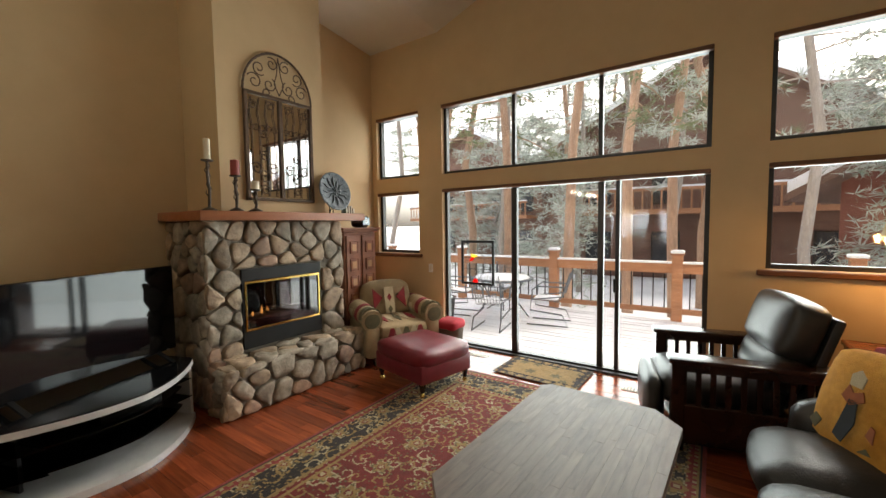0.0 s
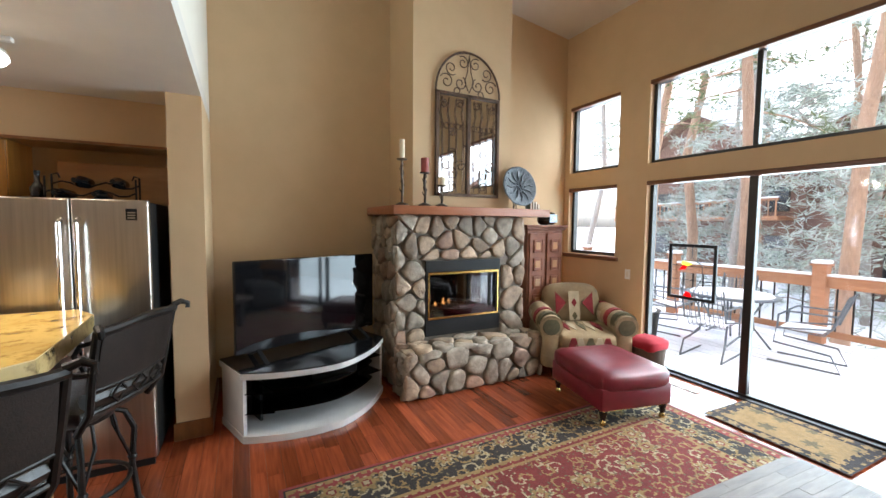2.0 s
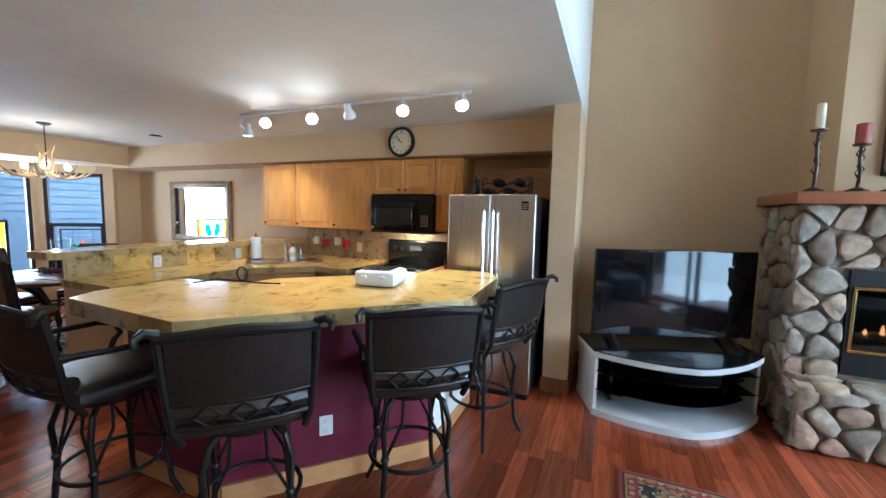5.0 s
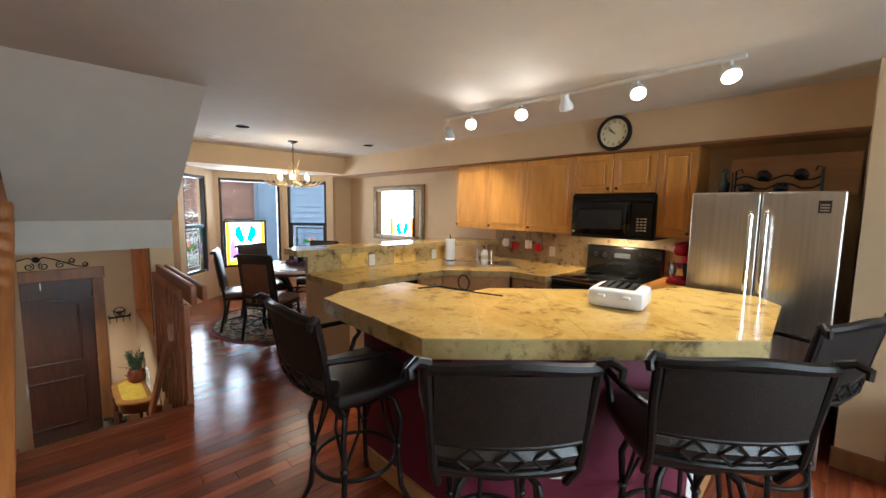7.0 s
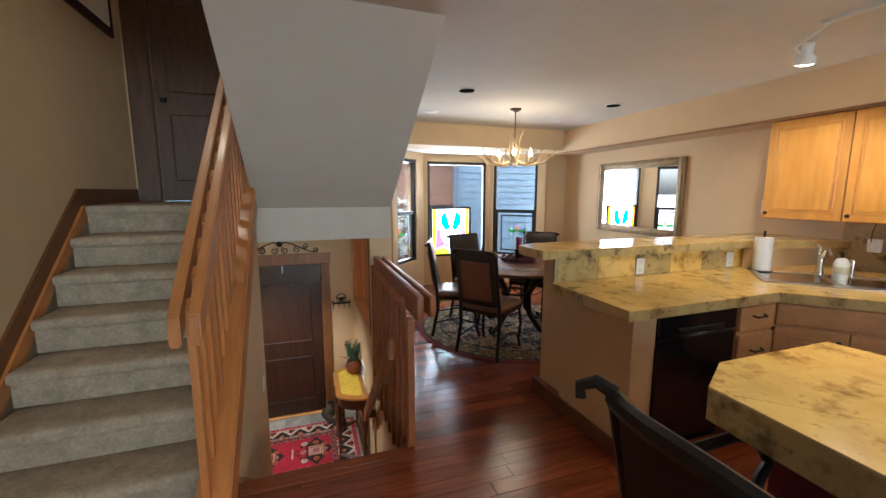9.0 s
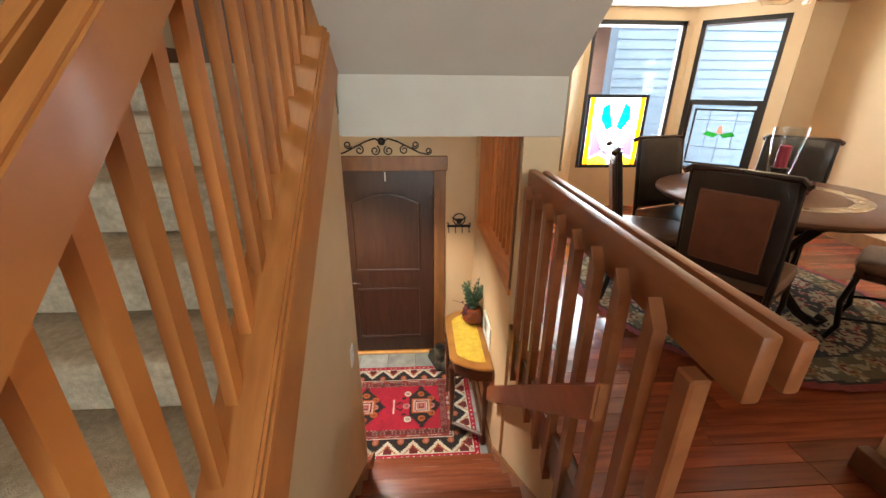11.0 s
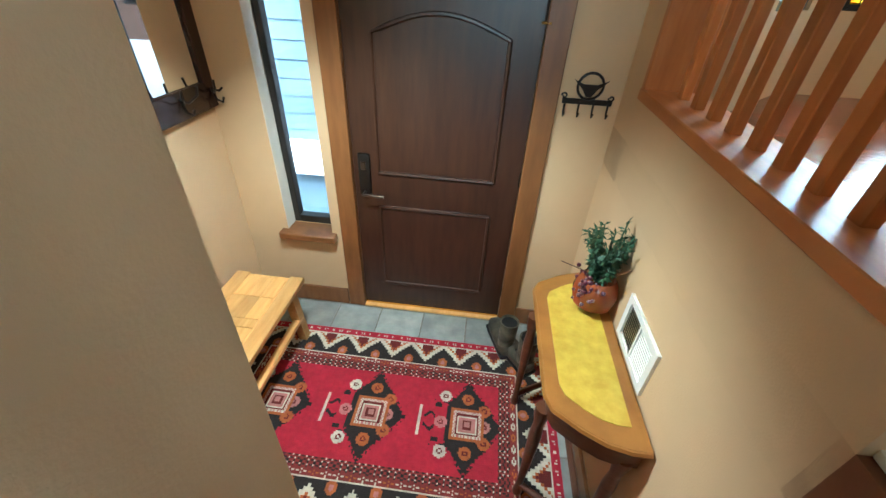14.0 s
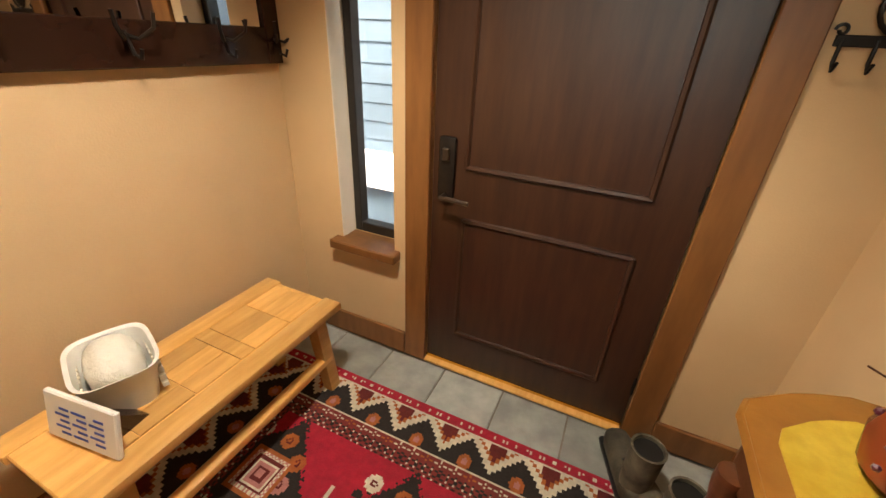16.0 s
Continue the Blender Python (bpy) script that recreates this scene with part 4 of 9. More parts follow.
for s in (-1, 1):
    part("foot", slab(bmesh.new(), [(0.14, s * 0.45, 0.0), (0.17, s * 0.45, 0.0), (0.0, s * 0.45, 0.08), (-0.17, s * 0.45, 0.0), (-0.14, s * 0.45, 0.0), (0.0, s * 0.45, 0.06)], (0, s, 0), 0.03), SATINBLACK, tv)
part("badge", cube(0.014, 0.0155, 0.535, 0.565, 0.066, 0.072), WHITE, tv)
sb = thing("media_player", "slim black media player on the glass shelf", "media player", (-3.5, 1.04, 0.357), 15)
part("case", cube(-0.12, 0.14, -0.2, 0.2, 0.0, 0.06, 0.004), SATINBLACK, sb)
part("display", cube(0.14, 0.142, 0.1, 0.17, 0.015, 0.045), DIM, sb)
part("foot", cube(-0.1, 0.1, -0.18, 0.18, -0.0, 0.004), SATINBLACK, sb)

# corner armoire with a black radio and books
ar = thing("carved_armoire", "narrow carved wooden cabinet with panelled doors", "cabinet", (-3.98, 3.63, 0), 0)
part("body", cube(-0.24, 0.22, -0.27, 0.27, 0, 1.5, 0.006), CARVED, ar)
part("cornice", box(cube(-0.25, 0.25, -0.30, 0.30, 1.5, 1.53, 0.006), -0.25, 0.27, -0.32, 0.32, 1.53, 1.56, 0.006), CARVED, ar, "worn pale cornice")
for s in (-1, 1):
    dr = part("door", cube(0.22, 0.24, s * 0.13 - 0.115, s * 0.13 + 0.115, 0.1, 1.46, 0.004), CARVED, ar)
    for k in range(6):
        part("panel", cube(0.238, 0.25, s * 0.13 - 0.065, s * 0.13 + 0.065, 0.16 + 0.215 * k, 0.315 + 0.215 * k, 0.012), CARVED, dr)
        part("panel_field", cube(0.248, 0.254, s * 0.13 - 0.035, s * 0.13 + 0.035, 0.195 + 0.215 * k, 0.28 + 0.215 * k, 0.004), MAPLE_L, dr)
rd = thing("radio", "small rounded black radio on the cabinet", "radio", (-3.93, 3.8, 1.56), 20)
part("case", cushion(-0.09, 0.09, -0.13, 0.13, 0.0, 0.16, 0.005), GLOSSBLACK, rd)
part("grille", cube(0.085, 0.092, -0.1, 0.1, 0.03, 0.13, 0.004), mat("blue_grille", (0.03, 0.07, 0.12), (0.02, 0.05, 0.09), 40, 0.4), rd)
for k, (h, c) in enumerate(((0.1, (0.08, 0.1, 0.06)), (0.09, (0.25, 0.17, 0.1)), (0.085, (0.12, 0.13, 0.09)), (0.06, (0.3, 0.24, 0.15)))):
    b = thing("book", "small worn book standing on the mantel end", "book", (-3.55, 3.2 + 0.035 * k, 1.725), group="books on the mantel")
    part("cover", cube(-0.04, 0.04, -0.014, 0.014, 0, h, 0.003), mat("book_cloth", c, None, 20, 0.8), b)
    part("pages", cube(-0.038, 0.041, -0.01, 0.01, 0.003, h - 0.003), PALE, b)

# patterned armchair
KILIM = mat("kilim_fabric", (0.40, 0.30, 0.17), (0.28, 0.20, 0.11), 9, 0.95, 0.5, 160, patch=0.2)
KRED = mat("kilim_red", (0.27, 0.025, 0.03), (0.19, 0.018, 0.022), 20, 0.95, 0.5, 160)
KGREEN = mat("kilim_olive", (0.14, 0.12, 0.06), (0.09, 0.08, 0.04), 20, 0.95, 0.5, 160)
KCREAM = mat("kilim_cream", (0.55, 0.46, 0.30), (0.45, 0.37, 0.24), 20, 0.95, 0.5, 160)


def motif(parent, origin, u, w, poly, material, lift):
    """A flat woven figure laid on a cushion; u and w span its plane."""
    o, u, w = Vector(origin), Vector(u), Vector(w)
    part("woven_figure", slab(bmesh.new(), [o + u * a + w * b for a, b in poly], u.cross(w).normalized(), lift), material, parent, smooth=0)


ac = thing("armchair", "kilim-patterned armchair with rolled arms beside the hearth", "armchair", (-3.31, 3.71, 0), -118)
part("base", cushion(-0.40, 0.40, -0.40, 0.40, 0.08, 0.34, 0.01), KILIM, ac)
seat = part("seat_cushion", cushion(-0.29, 0.29, -0.28, 0.44, 0.30, 0.47, 0.025), KILIM, ac)
bm = cushion(-0.33, 0.33, -0.14, 0.14, 0.0, 0.48, 0.03)
bmesh.ops.transform(bm, matrix=pose(0, -0.33, 0.36, 14, 0, 0), verts=bm.verts)
back = part("backrest", bm, KILIM, ac)
bm = cushion(-0.3, 0.3, -0.1, 0.1, 0.0, 0.44, 0.05)
bmesh.ops.transform(bm, matrix=pose(0, -0.19, 0.43, 16, 0, 0), verts=bm.verts)
bcush = part("back_cushion", bm, KILIM, ac)
for s in (-1, 1):
    bm = cushion(s * 0.37 - 0.1, s * 0.37 + 0.1, -0.36, 0.40, 0.08, 0.5, 0.01)
    arm = part("arm", bm, KILIM, ac)
    roll = tube(bmesh.new(), [(s * 0.38, -0.34, 0.55), (s * 0.38, -0.1, 0.565), (s * 0.38, 0.25, 0.545), (s * 0.38, 0.40, 0.53)], 0.118, 16)
    part("arm_roll", roll, KILIM, arm)
    part("arm_front", lathe(bmesh.new(), [(0.09, 0), (0.085, 0.012), (0.02, 0.016)], seg=16), KGREEN, arm).matrix_basis = pose(s * 0.38, 0.395, 0.53, -90, 0, 0)
    part("foot", lathe(bmesh.new(), [(0.022, 0), (0.03, 0.08)], (s * 0.33, 0.33, 0), 10), DARKW, ac)
    part("foot", lathe(bmesh.new(), [(0.022, 0), (0.03, 0.08)], (s * 0.33, -0.33, 0), 10), DARKW, ac)
    for k, m in enumerate((KRED, KCREAM, KRED, KGREEN)):
        pts = [(s * 0.38, -0.3 + 0.19 * k, 0.553), (s * 0.38, -0.2 + 0.19 * k, 0.556)]
        part("woven_band", tube(bmesh.new(), pts, 0.1205, 16), m, arm)
tilt = (0, math.sin(radians(-16)), math.cos(radians(16)))
f0 = (0, -0.055, 0.49)
for a0, m, poly in ((0, KCREAM, [(-0.06, 0.0), (0.06, 0.0), (0.06, 0.33), (-0.06, 0.33)]), (0, KRED, [(-0.21, 0.06), (-0.09, 0.2), (-0.21, 0.32)]), (0, KRED, [(0.21, 0.06), (0.21, 0.32), (0.09, 0.2)]), (0, KGREEN, [(-0.03, 0.05), (0.0, 0.1), (0.03, 0.05), (0.0, 0.0)]), (0, KRED, [(-0.03, 0.2), (0.0, 0.25), (0.03, 0.2), (0.0, 0.15)])):
    motif(bcush, f0, (-1, 0, 0), tilt, poly[::-1], m, 0.012 if m is not KCREAM else 0.008)
for x, m in ((-0.17, KRED), (0.0, KGREEN), (0.17, KRED), (-0.09, KCREAM), (0.1, KCREAM)):
    motif(seat, (x, 0.12, 0.475), (1, 0, 0), (0, 1, 0), [(-0.04, 0), (0, -0.2), (0.04, 0), (0, 0.2)], m, 0.008)
    motif(seat, (x, 0.453, 0.385), (-1, 0, 0), (0, 0, 1), [(-0.05, -0.04), (0.05, -0.04), (0.02, 0.05), (-0.02, 0.05)], m, 0.006)

ot = thing("ottoman", "burgundy leather ottoman with nailhead trim and brass casters", "ottoman", (-2.47, 3.22, 0), -12)
part("cushion", cushion(-0.37, 0.37, -0.33, 0.33, 0.25, 0.43, 0.025, 7), REDLEATHER, ot)
part("body", cube(-0.365, 0.365, -0.325, 0.325, 0.13, 0.31, 0.02, 2), REDLEATHER, ot)
bm = bmesh.new()
for s in (-1, 1):
    for k in range(22):
        lathe(bm, [(0.006, 0), (0.004, 0.004)], (-0.35 + 0.7 * k / 21, s * 0.327, 0.14), 6)
    for k in range(20):
        lathe(bm, [(0.006, 0), (0.004, 0.004)], (s * 0.367, -0.31 + 0.62 * k / 19, 0.14), 6)
tagged(part("nailheads", bm, BRASS, ot, "row of brass nailheads"), kind="stuff")
for sx in (-1, 1):
    for sy in (-1, 1):
        lg = part("leg", lathe(bmesh.new(), [(0.018, 0.05), (0.035, 0.13)], (sx * 0.32, sy * 0.28, 0), 10), DARKW, ot)
        part("caster", lathe(bmesh.new(), [(0.008, 0), (0.022, 0.012), (0.022, 0.032), (0.01, 0.05)], (sx * 0.32, sy * 0.28, 0.0), 10), BRASS, lg)
bk = thing("basket", "small round woven basket with a red cushion", "basket", (-2.72, 4.1, 0))
part("bin", lathe(bmesh.new(), [(0.13, 0), (0.15, 0.05), (0.17, 0.33), (0.155, 0.33)], seg=20), mat("woven_basket", (0.11, 0.075, 0.05), (0.07, 0.045, 0.03), 50, 0.9, 0.8, 120), bk)
part("cloth", cushion(-0.15, 0.15, -0.15, 0.15, 0.3, 0.42, 0.02), mat("red_fleece", (0.42, 0.02, 0.035), (0.33, 0.015, 0.028), 20, 0.95, 0.4, 90), bk, "red fleece cloth")

# coffee table with clipped corners
ct = thing("coffee_table", "low weathered wooden table with clipped corners", "coffee table", (-0.63, 2.03, 0), -3)
hw, hl, cc = 0.43, 0.72, 0.16
outline = [(-hw + cc, -hl), (hw - cc, -hl), (hw, -hl + cc), (hw, hl - cc), (hw - cc, hl), (-hw + 0.05, hl), (-hw, hl - 0.05), (-hw, -hl + cc)]
top = part("tabletop", prism(bmesh.new(), outline, 0.40, 0.445), TABLEW, ct)
for k in range(17):
    x0 = -hw + 0.0506 * k
    strip = clip(clip(outline, -1, 0, -(x0 + 0.0004)), 1, 0, x0 + 0.0502)
    y = -hl
    r = random.Random(k)
    while y < hl and len(strip) > 2:
        y1 = y + r.uniform(0.28, 0.55)
        piece = clip(clip(strip, 0, -1, -(y + 0.0004)), 0, 1, y1 - 0.0004)
        if len(piece) > 2:
            part("board", prism(bmesh.new(), piece, 0.444, 0.451 + r.uniform(0, 0.0006)), TABLEW, top, smooth=0)
        y = y1
for sx in (-1, 1):
    for sy in (-1, 1):
        part("leg", cube(sx * 0.29 - 0.04, sx * 0.29 + 0.04, sy * 0.56 - 0.04, sy * 0.56 + 0.04, 0.012, 0.4, 0.008), TABLEW, ct)
part("shelf", cube(-0.28, 0.28, -0.55, 0.55, 0.12, 0.15, 0.005), TABLEW, ct)
part("apron", cube(-0.3, 0.3, -0.57, 0.57, 0.33, 0.40, 0.005), TABLEW, ct)

# mission recliner
def pad(x0, x1, y0, y1, z0, z1, soft, bulge=0.02):
    """A stuffed leather pad: rounded box whose faces swell a little."""
    bm = cube(x0, x1, y0, y1, z0, z1)
    bmesh.ops.subdivide_edges(bm, edges=bm.edges[:], cuts=7, use_grid_fill=True)
    c, h = Vector(((x0 + x1) / 2, (y0 + y1) / 2, (z0 + z1) / 2)), Vector(((x1 - x0) / 2, (y1 - y0) / 2, (z1 - z0) / 2))
    for v in bm.verts:
        q = Vector([(v.co[i] - c[i]) / h[i] for i in range(3)])
        core = Vector([max(-h[i] + soft, min(h[i] - soft, v.co[i] - c[i])) for i in range(3)])
        d = v.co - c - core
        if d.length > 1e-6:
            v.co = c + core + d.normalized() * soft
        for i in range(3):
            if abs(q[i]) > 0.99:
                j, k = (i + 1) % 3, (i + 2) % 3
                v.co[i] += math.copysign(bulge * (1 - q[j] ** 2) * (1 - q[k] ** 2), q[i])
    return bm


rc = thing("recliner", "black leather recliner with dark wooden slatted arms", "recliner", (0.02, 3.67, 0), 103)
part("seat_cushion", pad(-0.3, 0.3, -0.3, 0.44, 0.26, 0.49, 0.07, 0.03), LEATHER, rc)
part("footrest", pad(-0.3, 0.3, 0.42, 0.54, 0.06, 0.44, 0.05), LEATHER, rc)
for z0, z1, d_ in ((0.02, 0.27, 0.0), (0.25, 0.63, 0.03)):
    bm = pad(-0.33, 0.33, -0.11, 0.09 + d_, z0, z1, 0.06, 0.025)
    bmesh.ops.transform(bm, matrix=pose(0, -0.23, 0.43, 17, 0, 0), verts=bm.verts)
    part("back_cushion", bm, LEATHER, rc)
bm = cube(-0.33, 0.33, -0.03, 0.03, -0.12, 0.56, 0.02, 2)
bmesh.ops.transform(bm, matrix=pose(0, -0.37, 0.42, 17, 0, 0), verts=bm.verts)
part("back_frame", bm, LEATHER, rc)
for s in (-1, 1):
    x = s * 0.4
    part("arm_board", cube(x - 0.075, x + 0.075, -0.5, 0.42, 0.625, 0.66, 0.008, 2), DARKW, rc)
    for y in (-0.44, 0.36):
        part("post", cube(x - 0.04, x + 0.04, y - 0.04, y + 0.04, 0.012, 0.625, 0.005), DARKW, rc)
    part("lower_panel", cube(x - 0.02, x + 0.02, -0.42, 0.34, 0.06, 0.33, 0.004), DARKW, rc)
    part("upper_rail", cube(x - 0.02, x + 0.02, -0.42, 0.34, 0.56, 0.62, 0.004), DARKW, rc)
    for k in range(9):
        y = -0.36 + 0.085 * k
        part("slat", cube(x - 0.009, x + 0.009, y - 0.016, y + 0.016, 0.33, 0.56), DARKW, rc)
part("bottom_frame", cube(-0.36, 0.36, -0.4, 0.36, 0.1, 0.27, 0.01), DARKW, rc)

# leather sofa
sf = thing("sofa", "black leather sofa with rolled arm and loose cushions", "sofa", (0.66, 2.0, 0), 90)
part("base", cushion(-0.95, 0.95, -0.38, 0.38, 0.05, 0.32, 0.01, 6), LEATHER, sf)
for k in (-1, 0, 1):
    part("seat_cushion", pad(0.56 * k - 0.278, 0.56 * k + 0.278, -0.3, 0.52, 0.29, 0.49, 0.085, 0.035), LEATHER, sf)
    bm = pad(0.56 * k - 0.275, 0.56 * k + 0.275, -0.12, 0.12, 0.0, 0.42, 0.1, 0.04)
    bmesh.ops.transform(bm, matrix=pose(0, -0.3, 0.46, 14, 0, 0), verts=bm.verts)
    part("back_cushion", bm, LEATHER, sf)
for s in (-1, 1):
    part("arm", pad(s * 0.9 - 0.09, s * 0.9 + 0.11, -0.4, 0.34, 0.05, 0.62, 0.09, 0.02), LEATHER, sf)
    for y in (-0.32, 0.32):
        part("foot", lathe(bmesh.new(), [(0.025, 0), (0.03, 0.06)], (s * 0.85, y, 0), 10), DARKW, sf)
ORANGE = mat("orange_needlepoint", (0.62, 0.30, 0.04), (0.5, 0.22, 0.025), 30, 0.95, 0.6, 200)
pw = thing("throw_pillow", "orange needlepoint cushion with woven figures, on the sofa", "cushion", (0.52, 2.62, 0.49), 118)
bm = cushion(-0.24, 0.24, -0.07, 0.07, 0.0, 0.46, 0.04)
bmesh.ops.transform(bm, matrix=pose(0, 0, 0, 16, 0, 0), verts=bm.verts)
body = part("cushion", bm, ORANGE, pw)
tl = (0, math.sin(radians(-16)), math.cos(radians(16)))
RUST = mat("pillow_rust", (0.35, 0.11, 0.04), None, 30, 0.95)
INK = mat("pillow_ink", (0.03, 0.035, 0.04), None, 30, 0.95)
for poly, m in (([(-0.03, 0.02), (0.02, 0.0), (0.05, 0.1), (0.03, 0.2), (-0.01, 0.2), (-0.02, 0.1)], INK), ([(-0.05, 0.2), (0.0, 0.17), (0.06, 0.21), (0.04, 0.25), (0.0, 0.23), (-0.03, 0.26)], RUST), ([(-0.03, 0.26), (0.03, 0.26), (0.035, 0.31), (0.0, 0.34), (-0.035, 0.31)], KCREAM), ([(-0.16, 0.03), (-0.12, 0.0), (-0.1, 0.05), (-0.14, 0.07)], KGREEN), ([(0.11, 0.08), (0.15, 0.06), (0.14, 0.12), (0.12, 0.13)], RUST), ([(0.1, 0.0), (0.16, 0.01), (0.13, 0.03)], KGREEN)):
    motif(body, (0, 0.1, 0.08), (-1, 0, 0), tl, poly[::-1], m, 0.005)
pr = thing("striped_pillow", "red and gold striped cushion behind the orange one", "cushion", (0.64, 2.73, 0.49), 118)
bm = cushion(-0.24, 0.24, -0.06, 0.06, 0.0, 0.47, 0.03)
bmesh.ops.transform(bm, matrix=pose(0, 0, 0, 20, 0, 0), verts=bm.verts)
pb = part("cushion", bm, KRED, pr)
for k in range(6):
    motif(pb, (0, 0.062, 0.05), (-1, 0, 0), (0, math.sin(radians(-20)), math.cos(radians(20))), [(-0.2, 0.06 * k), (0.2, 0.06 * k), (0.2, 0.06 * k + 0.02), (-0.2, 0.06 * k + 0.02)][::-1], KCREAM, 0.004)
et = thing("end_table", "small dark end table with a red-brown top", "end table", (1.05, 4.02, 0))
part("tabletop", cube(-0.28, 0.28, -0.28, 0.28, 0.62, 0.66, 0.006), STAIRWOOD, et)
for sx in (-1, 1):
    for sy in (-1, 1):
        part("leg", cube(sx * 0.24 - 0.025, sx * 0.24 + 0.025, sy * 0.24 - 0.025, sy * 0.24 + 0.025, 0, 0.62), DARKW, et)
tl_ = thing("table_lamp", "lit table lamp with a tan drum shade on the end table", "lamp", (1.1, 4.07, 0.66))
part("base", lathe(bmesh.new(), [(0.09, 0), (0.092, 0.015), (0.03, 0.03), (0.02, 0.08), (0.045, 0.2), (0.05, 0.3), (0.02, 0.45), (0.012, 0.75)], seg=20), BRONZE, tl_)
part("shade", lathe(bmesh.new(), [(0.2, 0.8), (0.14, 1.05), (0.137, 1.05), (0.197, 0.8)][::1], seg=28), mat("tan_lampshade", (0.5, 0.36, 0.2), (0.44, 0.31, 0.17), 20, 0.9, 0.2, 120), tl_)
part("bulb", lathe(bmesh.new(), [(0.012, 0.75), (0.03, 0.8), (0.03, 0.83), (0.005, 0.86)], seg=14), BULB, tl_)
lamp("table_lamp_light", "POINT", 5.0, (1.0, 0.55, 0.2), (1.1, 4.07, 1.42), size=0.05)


# ---- woven rugs: a grid of knots, each in its own colour ----
def woven(name, label, w, l, cell, colour_at, palette, at, rz=0, inside=None, thick=0.01):
    nx, ny = int(w / cell), int(l / cell)
    xs, ys = [-w / 2 + w * i / nx for i in range(nx + 1)], [-l / 2 + l * j / ny for j in range(ny + 1)]
    verts = [(x, y, thick) for y in ys for x in xs]
    faces, idx = [], []
    for j in range(ny):
        for i in range(nx):
            x, y = (xs[i] + xs[i + 1]) / 2, (ys[j] + ys[j + 1]) / 2
            if inside and not inside(x, y):
                continue
            faces.append((j * (nx + 1) + i, j * (nx + 1) + i + 1, (j + 1) * (nx + 1) + i + 1, (j + 1) * (nx + 1) + i))
            idx.append(colour_at(x, y))
    me = bpy.data.meshes.new(name)
    me.from_pydata(verts, [], faces)
    for m in palette:
        me.materials.append(m)
    me.polygons.foreach_set("material_index", idx)
    root = thing(name, label, "rug", at, rz)
    ob = new("woven_field", me)
    ob.parent = root
    return root


def wool(name, c):
    return mat("wool_" + name, c, tuple(q * 0.72 for q in c), 40, 0.97, 0.8, 220, patch=0.14)


PAL = [wool(n, c) for n, c in (("red", (0.17, 0.017, 0.014)), ("dark", (0.025, 0.018, 0.016)), ("gold", (0.29, 0.18, 0.065)), ("cream", (0.40, 0.32, 0.19)), ("olive", (0.13, 0.10, 0.045)), ("brick", (0.25, 0.035, 0.03)), ("crimson", (0.50, 0.014, 0.042)), ("white", (0.76, 0.69, 0.55)), ("orange", (0.48, 0.13, 0.03)), ("pink", (0.55, 0.22, 0.2)))]


def flower(x, y, s, seed):
    """Palette index of a rosette centred at the origin, or -1."""
    r, a = math.hypot(x, y) / s, math.atan2(y, x) + seed
    if r < 0.2:
        return 3
    if r < 0.32:
        return 0
    if r < 0.62 + 0.16 * math.cos(6 * a):
        return 2
    if r < 0.75 + 0.22 * math.cos(6 * a):
        return 4
    if r < 0.86 + 0.26 * math.cos(6 * a):
        return 3
    return -1


def lattice(x, y, pitch, s, jit, seed):
    i, j = math.floor(x / pitch), math.floor(y / pitch)
    for di in (-1, 0, 1):
        for dj in (-1, 0, 1):
            r = random.Random((i + di) * 7919 + (j + dj) * 104729 + seed)
            cx, cy = (i + di + 0.5 + jit * (r.random() - 0.5)) * pitch, (j + dj + 0.5 + jit * (r.random() - 0.5)) * pitch
            k = flower(x - cx, y - cy, s * (0.75 + 0.5 * r.random()), r.random() * 6)
            if k >= 0:
                return k
    return -1


def vines(x, y, f):
    a = math.sin(f * x + 1.7 * math.sin(f * 0.6 * y)) + math.cos(f * 0.9 * y + 1.4 * math.sin(f * 0.5 * x))
    if abs(a) < 0.13:
        return 2
    b = math.sin(2.3 * f * x + 1.3) * math.cos(2.1 * f * y + 0.4)
    if b > 0.78:
        return 4
    if b > 0.68:
        return 2
    if b < -0.86:
        return 3
    return -1


RW, RL = 2.46, 3.12
def great_rug(x, y):
    d = min(RW / 2 - abs(x), RL / 2 - abs(y))
    if d < 0.018:
        return 5
    if d < 0.05 or 0.345 < d < 0.365 or 0.405 < d < 0.425:
        return 1 if (d < 0.03 or 0.345 < d < 0.352) else 2
    if d < 0.1 or 0.365 < d < 0.405:
        k = math.sin(60 * x) * math.sin(60 * y)
        return 2 if k > 0.35 else (3 if k < -0.7 else (5 if d < 0.1 else 0))
    if d < 0.345:
        k = lattice(x, y, 0.235, 0.085, 0.3, 3)
        if k < 0:
            k = scrolls(x, y, 0.12, 5)
        return k if k >= 0 else 1
    k = lattice(x, y, 0.33, 0.075, 0.6, 11)
    if k < 0:
        k = scrolls(x, y, 0.105, 9)
    return k if k >= 0 else 0


